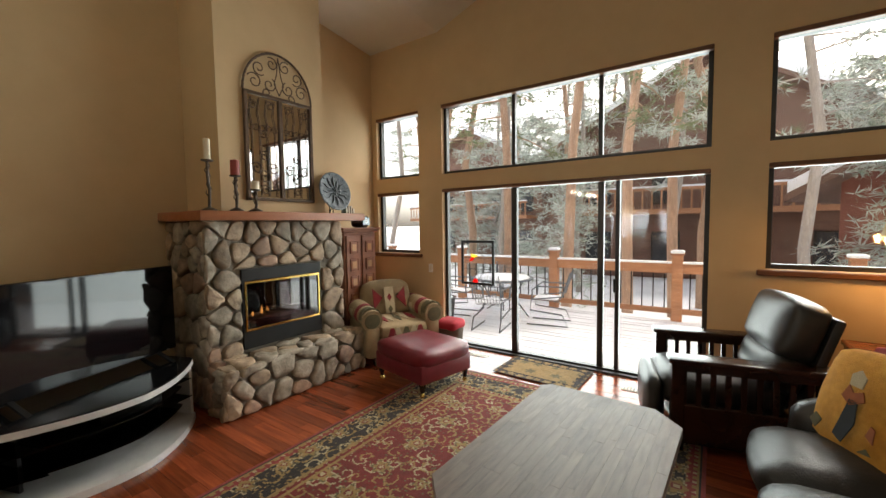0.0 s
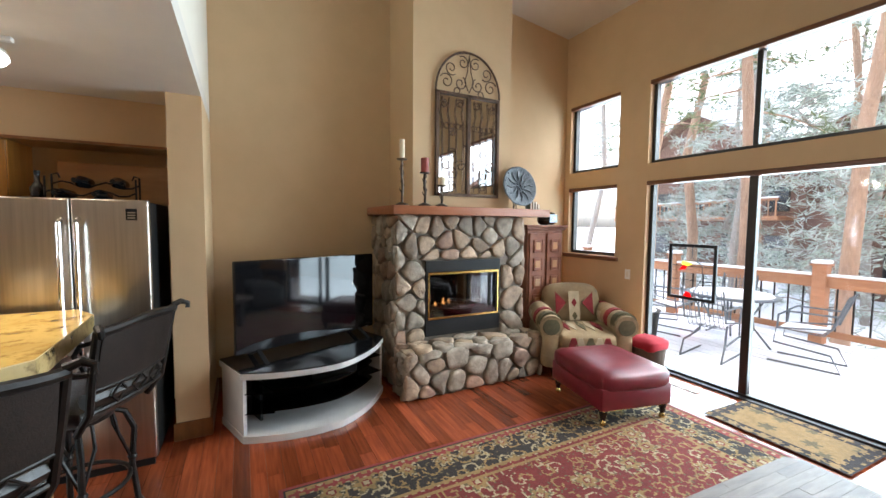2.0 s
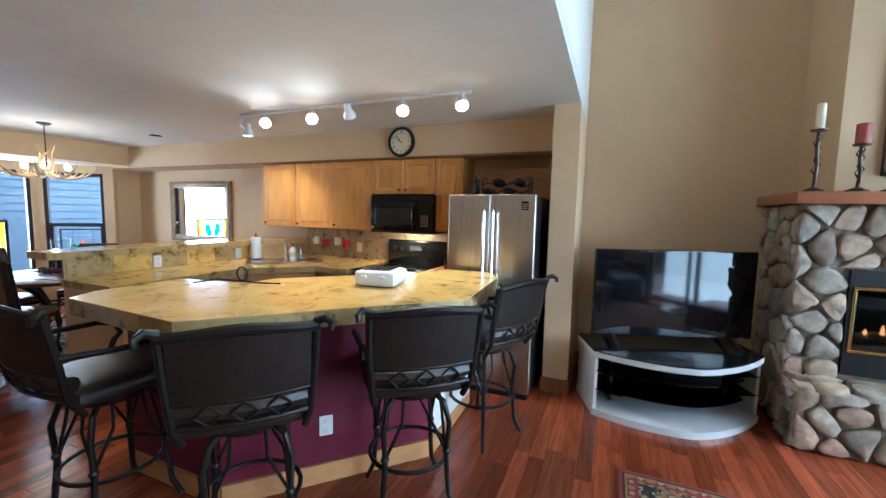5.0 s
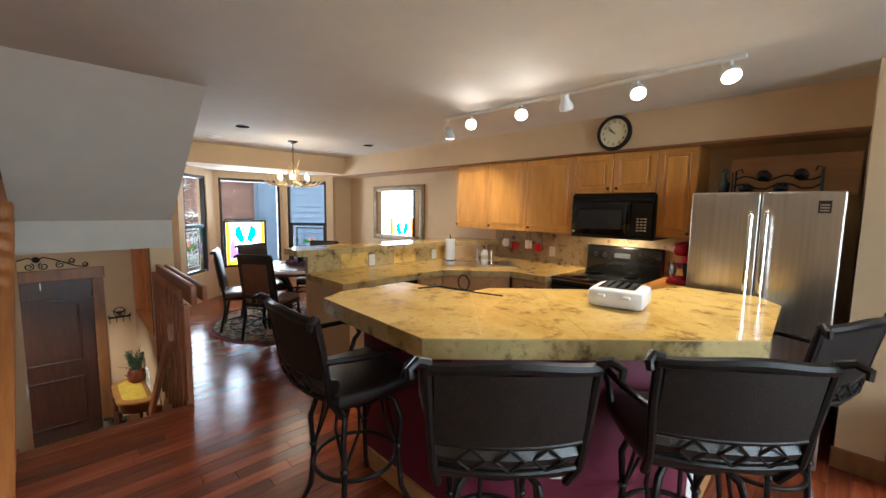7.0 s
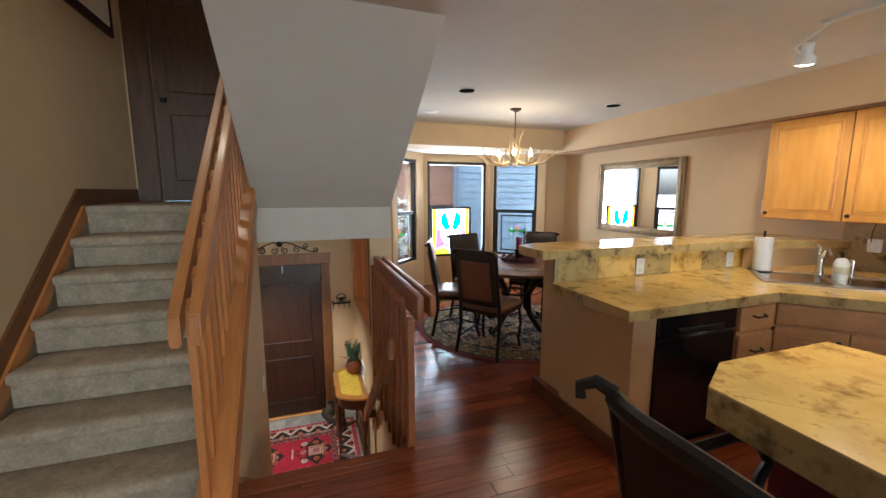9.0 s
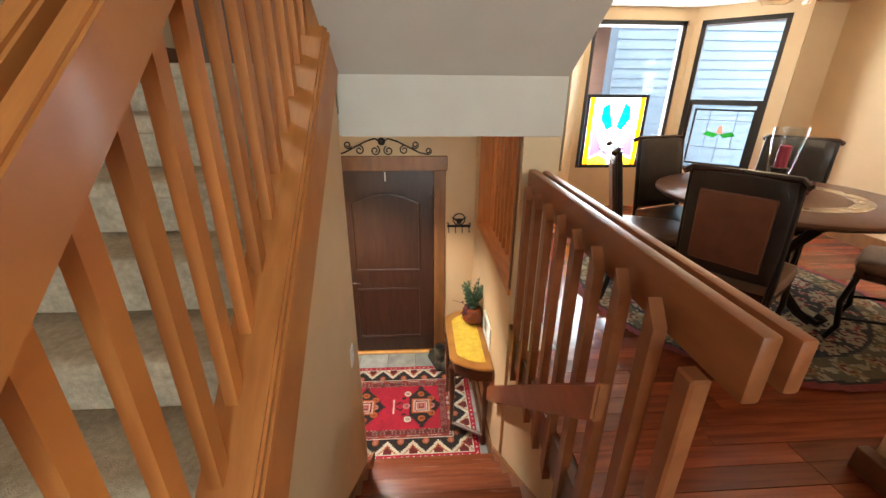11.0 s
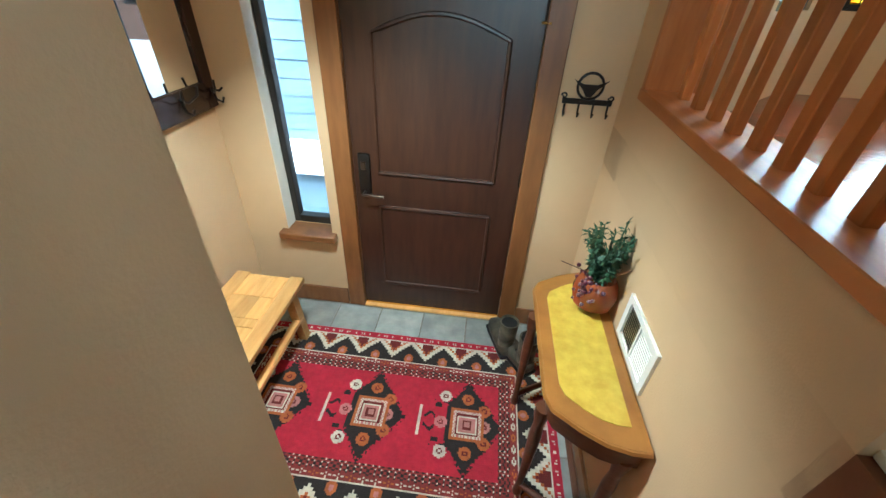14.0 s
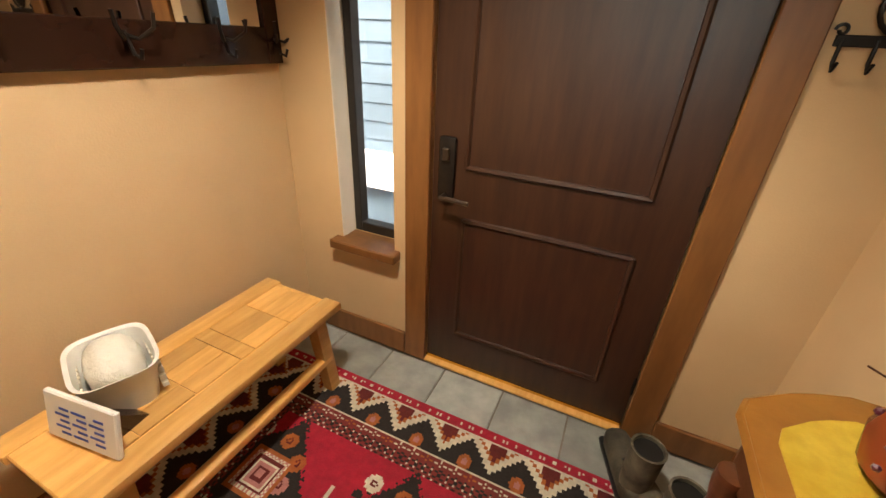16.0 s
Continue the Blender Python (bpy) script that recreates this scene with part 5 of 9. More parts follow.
def scrolls(x, y, pitch, seed):
    """Palette index of leafy spiral tendrils on a loose grid, or -1."""
    i, j = math.floor(x / pitch), math.floor(y / pitch)
    for di in (-1, 0, 1):
        for dj in (-1, 0, 1):
            r = random.Random((i + di) * 7919 + (j + dj) * 104729 + seed)
            cx, cy = (i + di + 0.2 + 0.6 * r.random()) * pitch, (j + dj + 0.2 + 0.6 * r.random()) * pitch
            a = math.atan2(y - cy, x - cx) * (1 if r.random() < 0.5 else -1) + r.random() * 6.28
            q = math.hypot(x - cx, y - cy) / (pitch * 0.62)
            if q < 1 and (q - a / 6.2832) % 1.0 < 0.21 + 0.08 * math.sin(5 * a):
                return 3 if r.random() < 0.3 else 2
            if abs(q - 0.78) < 0.09 and math.sin(4 * a + 1) > 0.86:
                return 4
    return -1


woven("area_rug", "large red and black floral rug with gold vines", RW, RL, 0.0115, great_rug, PAL, (-1.29, 2.13, 0.0))


def mat_rug(x, y):
    d = min(0.45 - abs(x), 0.29 - abs(y))
    if d < 0.015:
        return 1
    if d < 0.1:
        return 1 if lattice(x, y, 0.1, 0.04, 0.2, 5) < 0 else 2
    return 2 if (lattice(x, y, 0.22, 0.05, 0.5, 8) < 0) else 4


woven("door_mat", "gold and black door mat by the glass slider", 0.9, 0.58, 0.011, mat_rug, PAL, (-1.52, 4.07, 0.0), -2, thick=0.014)

sgp = thing("stained_glass_hanging", "framed stained glass with a red flower, hung in the slider", "stained glass", (-2.495, N + 0.03, 0.82))
bm = bmesh.new()
for q in ((-0.235, -0.205, 0, 0.56), (0.205, 0.235, 0, 0.56), (-0.205, 0.205, 0, 0.03), (-0.205, 0.205, 0.53, 0.56)):
    box(bm, q[0], q[1], -0.012, 0.012, q[2], q[3], 0.003)
part("frame", bm, SATINBLACK, sgp, "black frame")
gp = part("textured_glass", cube(-0.205, 0.205, -0.002, 0.002, 0.03, 0.53), TEXGLASS, sgp, smooth=0)
for poly, c in (([(-0.16, 0.27), (-0.06, 0.29), (-0.03, 0.35), (-0.09, 0.36)], "red"), ([(-0.1, 0.36), (-0.03, 0.35), (0.03, 0.40), (-0.02, 0.42), (-0.12, 0.42)], "yellow"), ([(-0.02, 0.35), (0.05, 0.38), (0.03, 0.41)], "yellow"), ([(-0.08, 0.03), (0.06, 0.03), (0.03, 0.07), (-0.03, 0.08)], "red")):
    part("glass_piece", slab(bmesh.new(), [(-0.07 + 0.6 * (x + 0.07), -0.006, 0.33 + 0.6 * (z - 0.33) if z > 0.2 else z) for x, z in poly], (0, 1, 0), 0.012), SG[c], sgp, smooth=0)
bm = bmesh.new()
for q in ([(-0.2, 0, 0.2), (0.2, 0, 0.2)], [(-0.2, 0, 0.34), (0.2, 0, 0.34)], [(0.0, 0, 0.42), (0.0, 0, 0.53)], [(-0.1, 0, 0.03), (-0.1, 0, 0.2)], [(0.03, 0, 0.4), (0.1, 0, 0.36), (0.11, 0, 0.24), (0.04, 0, 0.1), (0.02, 0, 0.06)]):
    tube(bm, q, 0.0035, 5)
part("lead_lines", bm, LEAD, sgp)
vt = thing("floor_vent", "white slotted metal floor register", "vent", (-0.62, 4.1, 0))
part("plate", cube(-0.13, 0.13, -0.05, 0.05, 0, 0.006, 0.002), PALE, vt)
for k in range(8):
    part("slot", cube(-0.11 + 0.028 * k, -0.098 + 0.028 * k, -0.035, 0.035, 0.0055, 0.0075), SATINBLACK, vt)
vt2 = copy_thing(vt, pose(-2.38, 4.2, 0))
for x, z in ((-3.2, 1.0),):
    o = thing("wall_outlet", "white wall plate beside the window", "outlet", (x, N, z))
    part("plate", cube(-0.035, 0.035, -0.006, 0.0, -0.057, 0.057, 0.003), WHITE, o)
    part("socket", cube(-0.015, 0.015, -0.008, -0.005, -0.03, 0.03), PALE, o)

# ---- kitchen ----
def raised_door(w, h, material, parent, x0, z0, name="door", knob=None):
    """A raised-panel front standing proud of y = 0 in local space, facing +y."""
    d = part(name, cube(x0 + 0.004, x0 + w - 0.004, 0.0, 0.02, z0 + 0.004, z0 + h - 0.004, 0.003), material, parent)
    m = 0.055 if h > 0.25 else 0.03
    bm = bmesh.new()
    x1, z1 = x0 + w, z0 + h
    a = [(x0 + m, 0.0205, z0 + m), (x1 - m, 0.0205, z0 + m), (x1 - m, 0.0205, z1 - m), (x0 + m, 0.0205, z1 - m)]
    tube(bm, a, 0.006, 5, closed=True)
    part("moulding", bm, material, d)
    part("raised_panel", cube(x0 + m + 0.018, x1 - m - 0.018, 0.012, 0.026, z0 + m + 0.018, z1 - m - 0.018, 0.012), material, d)
    if knob:
        part("knob", lathe(bmesh.new(), [(0.006, 0), (0.006, 0.012), (0.015, 0.018), (0.013, 0.026), (0.004, 0.03)], seg=12), BRONZE, d, "dark metal knob").matrix_basis = pose(knob[0], 0.02, knob[1], -90, 0, 0)
    return d


def upper(y0, y1, z0, doors, label):
    c = thing("wall_cabinet", label, "cabinet", (-3.87, y1, z0), -90, group="kitchen wall cabinets")
    w, h = y1 - y0, 2.105 - z0
    part("body", cube(0.001, w - 0.001, -0.36, 0.0, 0, h), MAPLE, c, smooth=0)
    dw = w / doors
    for k in range(doors):
        kx = 0.04 if (doors == 1 and w < 0.4) else (dw * k + (dw - 0.04 if k % 2 == 0 else 0.04))
        raised_door(dw, h, MAPLE, c, dw * k, 0, knob=(kx, 0.045))


upper(-3.74, -3.2, 1.315, 1, "honey maple wall cabinet with a raised panel door")
upper(-3.2, -2.635, 1.315, 1, "honey maple wall cabinet with a raised panel door")
upper(-2.635, -2.06, 1.315, 1, "honey maple wall cabinet with a raised panel door")
upper(-2.06, -1.29, 1.725, 2, "short honey maple cabinet above the microwave")
upper(-1.29, -0.98, 1.33, 1, "narrow honey maple wall cabinet beside the fridge")
structure("trim_cabinet", cube(-3.8, -3.785, -6.9, -0.03, 2.1, 2.12), TRIM, "thin wooden strip under the soffit")

mwv = thing("microwave", "black over-range microwave with a dark window", "microwave", (-3.79, -1.27, 1.3), -90)
part("body", cube(0.0, 0.775, -0.42, 0.0, 0, 0.41, 0.006), SATINBLACK, mwv)
d = part("door", cube(0.2, 0.77, 0.0, 0.022, 0.03, 0.34, 0.012, 2), GLOSSBLACK, mwv)
part("window", cube(0.27, 0.70, 0.02, 0.024, 0.09, 0.27, 0.004), DIM, d)
part("handle", tube(bmesh.new(), [(0.225, 0.022, 0.05), (0.225, 0.05, 0.09), (0.225, 0.05, 0.28), (0.225, 0.022, 0.32)], 0.011, 8), GLOSSBLACK, d)
pn = part("control_panel", cube(0.005, 0.195, 0.0, 0.02, 0.03, 0.34, 0.006), GLOSSBLACK, mwv)
for i in range(3):
    for j in range(5):
        part("button", cube(0.055 + 0.032 * i, 0.077 + 0.032 * i, 0.02, 0.0215, 0.08 + 0.026 * j, 0.094 + 0.026 * j), STEEL, pn)
part("vent_grille", cube(0.01, 0.765, 0.0, 0.016, 0.345, 0.405, 0.004), SATINBLACK, mwv)
for k in range(4):
    part("louvre", cube(0.03, 0.745, 0.014, 0.02, 0.352 + 0.013 * k, 0.357 + 0.013 * k), GLOSSBLACK, mwv)
part("logo_dot", lathe(bmesh.new(), [(0.013, 0), (0.012, 0.003)], seg=12), WHITE, mwv).matrix_basis = pose(0.74, 0.022, 0.055, -90, 0, 0)
part("cooktop_lamp", cube(0.3, 0.5, -0.2, -0.12, -0.004, 0.001), LAMPFACE, mwv, "lit cooktop lamp")
lamp("cooktop_light", "AREA", 0.9, (1.0, 0.72, 0.36), (-3.97, -1.67, 1.285), (-4.05, -1.67, 0.5), rect=(0.08, 0.2))

rg = thing("kitchen_range", "gloss black electric range with a raised back panel", "range", (-3.5, -1.28, 0), -90)
part("body", cube(0.0, 0.76, -0.7, 0.06, 0.0, 0.9, 0.006), GLOSSBLACK, rg)
part("cooktop", cube(-0.005, 0.765, -0.68, 0.09, 0.9, 0.925, 0.01, 2), GLOSSBLACK, rg)
for x, y, r in ((0.2, -0.1, 0.1), (0.56, -0.1, 0.08), (0.2, -0.42, 0.08), (0.56, -0.42, 0.1)):
    part("burner_ring", lathe(bmesh.new(), [(r, 0.9252), (r, 0.9262), (r - 0.006, 0.9262), (r - 0.006, 0.9252)], (x, y, 0), 28), SATINBLACK, rg)
bp = part("back_panel", cube(0.0, 0.76, -0.73, -0.65, 0.92, 1.2, 0.02, 3), GLOSSBLACK, rg)
for k, x in enumerate((0.1, 0.2, 0.56, 0.66)):
    part("knob", lathe(bmesh.new(), [(0.024, 0), (0.02, 0.02), (0.005, 0.022)], seg=14), SATINBLACK, bp).matrix_basis = pose(x, -0.65, 1.1, -90, 0, 0)
part("display", cube(0.3, 0.46, -0.652, -0.648, 1.08, 1.13), DIM, bp)
part("oven_door", cube(0.01, 0.75, 0.06, 0.09, 0.18, 0.86, 0.008), GLOSSBLACK, rg)
part("oven_handle", tube(bmesh.new(), [(0.06, 0.09, 0.8), (0.06, 0.13, 0.8), (0.7, 0.13, 0.8), (0.7, 0.09, 0.8)], 0.012, 8), GLOSSBLACK, rg)
part("trim", cube(0.0, 0.76, 0.085, 0.095, 0.905, 0.915), CHROME, rg)

fg = thing("refrigerator", "stainless steel french-door refrigerator with bottom freezer", "refrigerator", (-3.145, -0.095, 0), -90)
part("body", cube(0.01, 0.74, -0.78, -0.06, 0.02, 1.68, 0.006), SATINBLACK, fg, "black cabinet sides")
for k in (0, 1):
    dd = part("door", cube(0.002 + 0.372 * k, 0.37 + 0.372 * k, -0.06, 0.0, 0.66, 1.69, 0.012, 3), STEEL, fg, "brushed steel door")
    hx = 0.335 + 0.075 * k
    part("handle", tube(bmesh.new(), [(hx, 0.0, 0.76), (hx, 0.045, 0.78), (hx, 0.05, 1.1), (hx, 0.045, 1.55), (hx, 0.0, 1.57)], 0.013, 10), CHROME, dd)
fz = part("freezer_drawer", cube(0.002, 0.742, -0.06, 0.0, 0.05, 0.65, 0.012, 3), STEEL, fg, "brushed steel drawer")
part("handle", tube(bmesh.new(), [(0.06, 0.0, 0.585), (0.06, 0.045, 0.585), (0.68, 0.045, 0.585), (0.68, 0.0, 0.585)], 0.013, 10), CHROME, fz)
part("kick_plate", cube(0.02, 0.72, -0.05, -0.02, 0.0, 0.05), SATINBLACK, fg)
part("dispenser_label", cube(0.06, 0.115, 0.0, 0.002, 1.565, 1.635), SATINBLACK, fg)
for k in range(3):
    part("label_line", cube(0.068, 0.107, 0.002, 0.003, 1.575 + 0.016 * k, 1.583 + 0.016 * k), STEEL, fg)
structure("wall_fridge_recess", cube(-4.1, -4.085, -0.8, -0.05, 1.7, 2.0), MAPLE_L, "pale board behind the top of the refrigerator")
wr = thing("wine_rack", "black scrolled iron wine rack on the refrigerator", "wine rack", (-3.55, -0.45, 1.69), 0)
bm = bmesh.new()
for s in (-1, 1):
    tube(bm, [(-0.05, s * 0.23, 0.0), (-0.05, s * 0.23, 0.17), (-0.05, s * 0.2, 0.18), (-0.05, s * 0.19, 0.15)], 0.006, 6)
    tube(bm, [(0.06, s * 0.23, 0.0), (0.06, s * 0.23, 0.15)], 0.006, 6)
tube(bm, [(-0.05, -0.23 + 0.046 * k, 0.11 + 0.02 * math.sin(k * 1.3)) for k in range(11)], 0.006, 6)
tube(bm, [(0.06, -0.23 + 0.046 * k, 0.05 + 0.02 * math.sin(k * 1.3)) for k in range(11)], 0.006, 6)
part("frame", bm, IRON, wr)
for k in range(4):
    y, z = -0.16 + 0.095 * k, 0.04 + 0.085 * (k % 2)
    bm = lathe(bmesh.new(), [(0.036, 0), (0.037, 0.16), (0.015, 0.21), (0.015, 0.27)], seg=14)
    bmesh.ops.transform(bm, matrix=pose(-0.12, y, z, 0, 90, 0), verts=bm.verts)
    b = thing("wine_bottle", "dark wine bottle lying in the rack", "bottle", (-3.55, -0.45, 1.69), group="bottles in the rack")
    part("glass", bm, GLOSSBLACK, b)
bt = thing("dark_bottle", "small dark bottle beside the wine rack", "bottle", (-3.6, -0.75, 1.69))
part("glass", lathe(bmesh.new(), [(0.035, 0), (0.038, 0.08), (0.014, 0.12), (0.014, 0.17)], seg=14), GLOSSBLACK, bt)
part("cap", lathe(bmesh.new(), [(0.016, 0.165), (0.016, 0.19)], seg=12), SATINBLACK, bt)

# worktops
WT = [(-1.70, -2.95), (-2.86, -2.96), (-3.34, -2.46), (-3.34, -2.05), (W, -2.05), (W, -3.63), (-1.70, -3.63)]
BARTOP = [(-1.08, -2.07), (-1.24, -2.16), (-1.71, -2.16), (-1.80, -1.66), (-2.0, -1.65), (-2.73, -0.93), (-3.04, -0.86), (-3.04, -0.42), (-2.84, -0.30), (-2.05, -0.26), (-1.04, -1.20)]


def worktop(name, poly, z0, z1, cuts, label):
    t = thing(name, label, "worktop", (0, 0, 0))
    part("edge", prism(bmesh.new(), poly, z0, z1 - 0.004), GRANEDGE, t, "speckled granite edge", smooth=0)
    cells = [poly]
    for nx, ny, c in cuts:
        nxt = []
        for q in cells:
            for s in (1, -1):
                r = clip(q, s * nx, s * ny, s * c - 0.0011)
                if len(r) > 2:
                    nxt.append(r)
        cells = nxt
    if cuts:
        part("grout", prism(bmesh.new(), [(x * 0.9995, y * 0.9995) for x, y in poly], z1 - 0.005, z1 - 0.0012), GROUT, t, "pale grout", smooth=0)
    for q in cells:
        part("tile", prism(bmesh.new(), q, z1 - 0.006, z1), GRANITE, t, smooth=0)
    return t


s2 = 0.7071
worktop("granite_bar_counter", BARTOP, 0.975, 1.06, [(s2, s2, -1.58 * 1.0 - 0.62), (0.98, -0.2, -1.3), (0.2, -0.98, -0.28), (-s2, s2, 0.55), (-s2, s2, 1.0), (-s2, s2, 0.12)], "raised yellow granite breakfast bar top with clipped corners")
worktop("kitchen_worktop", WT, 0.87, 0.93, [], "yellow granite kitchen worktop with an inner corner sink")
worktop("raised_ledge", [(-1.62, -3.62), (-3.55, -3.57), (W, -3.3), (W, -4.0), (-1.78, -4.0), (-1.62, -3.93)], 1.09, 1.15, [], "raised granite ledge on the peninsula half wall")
sp = thing("backsplash", "brown mottled granite backsplash behind the counter", "backsplash", (0, 0, 0), kind="structure")
part("slab", cube(W, W + 0.02, -3.35, -0.98, 0.93, 1.32), GRANBACK, sp, smooth=0)
part("slab", cube(-3.6, -1.72, -3.645, -3.625, 0.93, 1.09), GRANBACK, sp, smooth=0)
for k in range(6):
    part("tile", cube(-1.74 - 0.33 * k - 0.322, -1.74 - 0.33 * k, -3.626, -3.62, 0.935, 1.088), GRANITE if k % 2 else GRANEDGE, sp, smooth=0)
bm = cube(-3.56, -1.85, -3.95, -3.64, 0, 1.09)
box(bm, -1.87, -1.805, -3.64, -3.1, 0, 0.87)
box(bm, -1.965, -1.805, -3.1, -3.02, 0, 0.87)
box(bm, W, -3.5, -3.95, -3.5, 0, 1.09)
structure("wall_peninsula", bm, WALL, "tan plaster half wall of the kitchen peninsula")
structure("baseboard_peninsula", box(cube(-1.84, -1.788, -3.97, -3.0, 0, 0.1, 0.004), -1.965, -1.788, -3.02, -3.0, 0, 0.1, 0.004), BASEW, "dark baseboard round the peninsula")

dwr = thing("dishwasher", "black built-in dishwasher under the worktop", "dishwasher", (-2.02, -3.02, 0), 180)
dwr.matrix_basis = pose(-2.567, -3.02, 0, 0, 0, 0)
part("door", cube(0.005, 0.595, -0.5, 0.02, 0.1, 0.72, 0.006), GLOSSBLACK, dwr)
part("control_strip", cube(0.005, 0.595, -0.5, 0.025, 0.73, 0.86, 0.006), GLOSSBLACK, dwr)
part("handle", cube(0.12, 0.48, 0.025, 0.045, 0.755, 0.78, 0.006), SATINBLACK, dwr)
part("kick_plate", cube(0.005, 0.595, -0.5, -0.05, 0, 0.1), SATINBLACK, dwr)


def base_cabinet(x, y, rz, w, fronts, label):
    c = thing("base_cabinet", label, "cabinet", (x, y, 0), rz, group="kitchen base cabinets")
    part("body", cube(0.001, w - 0.001, -0.5, 0, 0.1, 0.868), MAPLE_L, c, smooth=0)
    part("kick_plate", cube(0.001, w - 0.001, -0.5, -0.06, 0, 0.1), BASEW, c)
    for x0, ww, z0, h, pull in fronts:
        if h > 0.25 and not pull:
            raised_door(ww, h, MAPLE_L, c, x0, z0, knob=(x0 + 0.05, z0 + h - 0.06))
        else:
            d = part("drawer", cube(x0 + 0.004, x0 + ww - 0.004, 0, 0.02, z0 + 0.004, z0 + h - 0.004, 0.005), MAPLE_L, c)
            if pull:
                cx, cz = x0 + ww / 2, z0 + h * 0.6
                part("pull", tube(bmesh.new(), [(cx - 0.05, 0.02, cz), (cx - 0.04, 0.045, cz - 0.006), (cx + 0.04, 0.045, cz - 0.006), (cx + 0.05, 0.02, cz)], 0.006, 6), BRONZE, d)


base_cabinet(-2.88, -3.0, 0, 0.31, [(0, 0.31, 0.7, 0.16, 1), (0, 0.31, 0.42, 0.27, 1), (0, 0.31, 0.12, 0.29, 1)], "pale maple drawer base beside the dishwasher")
base_cabinet(-3.38, -2.49, -46.5, 0.70, [(0.0, 0.70, 0.72, 0.14, 0), (0, 0.35, 0.12, 0.59, 0), (0.35, 0.35, 0.12, 0.59, 0)], "pale maple corner sink base set on the diagonal")
base_cabinet(-3.39, -2.05, -90, 0.40, [(0, 0.40, 0.72, 0.14, 1), (0, 0.40, 0.12, 0.59, 0)], "honey maple base cabinet beside the range")

sk = thing("sink", "double-bowl stainless steel corner sink", "sink", (-3.52, -3.05, 0.93), -46.5 + 180)
bm = bmesh.new()
pierced(bm, "y", 0, 0.004, -0.41, 0.41, -0.24, 0.24, [(-0.37, -0.02, -0.19, 0.15), (0.02, 0.37, -0.19, 0.15)])
bmesh.ops.transform(bm, matrix=pose(0, 0, 0.001, 90, 0, 0) @ Matrix.Identity(4), verts=bm.verts)
bmesh.ops.translate(bm, verts=bm.verts, vec=(0, 0, 0.003))
part("rim", bm, STEEL, sk)
for s in (-1, 1):
    bm = bmesh.new()
    x0, x1 = (0.02, 0.37) if s > 0 else (-0.37, -0.02)
    y0, y1 = -0.19, 0.15
    v = [bm.verts.new(q) for q in ((x0, y0, 0.003), (x1, y0, 0.003), (x1, y1, 0.003), (x0, y1, 0.003), (x0 + 0.03, y0 + 0.03, 0.0012), (x1 - 0.03, y0 + 0.03, 0.0012), (x1 - 0.03, y1 - 0.03, 0.0012), (x0 + 0.03, y1 - 0.03, 0.0012))]
    for q in ((0, 1, 5, 4), (1, 2, 6, 5), (2, 3, 7, 6), (3, 0, 4, 7), (4, 5, 6, 7)):
        bm.faces.new([v[i] for i in q])
    part("bowl", bm, CHROME, sk)
fc = thing("faucet", "chrome kitchen faucet with a side sprayer", "faucet", (-3.68, -3.2, 0.93), -46.5)
part("base", lathe(bmesh.new(), [(0.03, 0), (0.026, 0.02), (0.02, 0.06), (0.018, 0.16), (0.01, 0.18)], seg=14), CHROME, fc)
part("spout", tube(bmesh.new(), [(0, 0, 0.12), (0, 0.07, 0.2), (0, 0.14, 0.205), (0, 0.18, 0.17)], 0.011, 8), CHROME, fc)
part("lever", tube(bmesh.new(), [(0, 0, 0.17), (0, -0.02, 0.2), (0.04, -0.04, 0.23)], 0.008, 8), CHROME, fc)
part("sprayer", lathe(bmesh.new(), [(0.02, 0), (0.014, 0.03), (0.018, 0.1), (0.01, 0.13)], (-0.17, 0.0, 0), 12), CHROME, fc)
pt = thing("paper_towel", "roll of white paper towel standing on the counter", "paper towel", (-3.46, -3.45, 0.93))
part("roll", lathe(bmesh.new(), [(0.057, 0.012), (0.058, 0.26), (0.02, 0.262)], seg=24), WHITE, pt)
part("holder", lathe(bmesh.new(), [(0.075, 0), (0.075, 0.01), (0.01, 0.014), (0.008, 0.3), (0.012, 0.31)], seg=18), IRON, pt)
so = thing("soap_bottle", "white pump soap bottle beside the sink", "bottle", (-3.66, -3.07, 0.93))
part("bottle", lathe(bmesh.new(), [(0.04, 0), (0.042, 0.11), (0.03, 0.14), (0.012, 0.15)], seg=16), WHITE, so)
part("label", lathe(bmesh.new(), [(0.0425, 0.04), (0.0425, 0.09)], seg=16), mat("soap_label", (0.6, 0.55, 0.4), None, 20, 0.5), so)
part("pump", tube(bmesh.new(), [(0, 0, 0.15), (0, 0, 0.19), (0.035, 0, 0.19)], 0.007, 6), SATINBLACK, so)
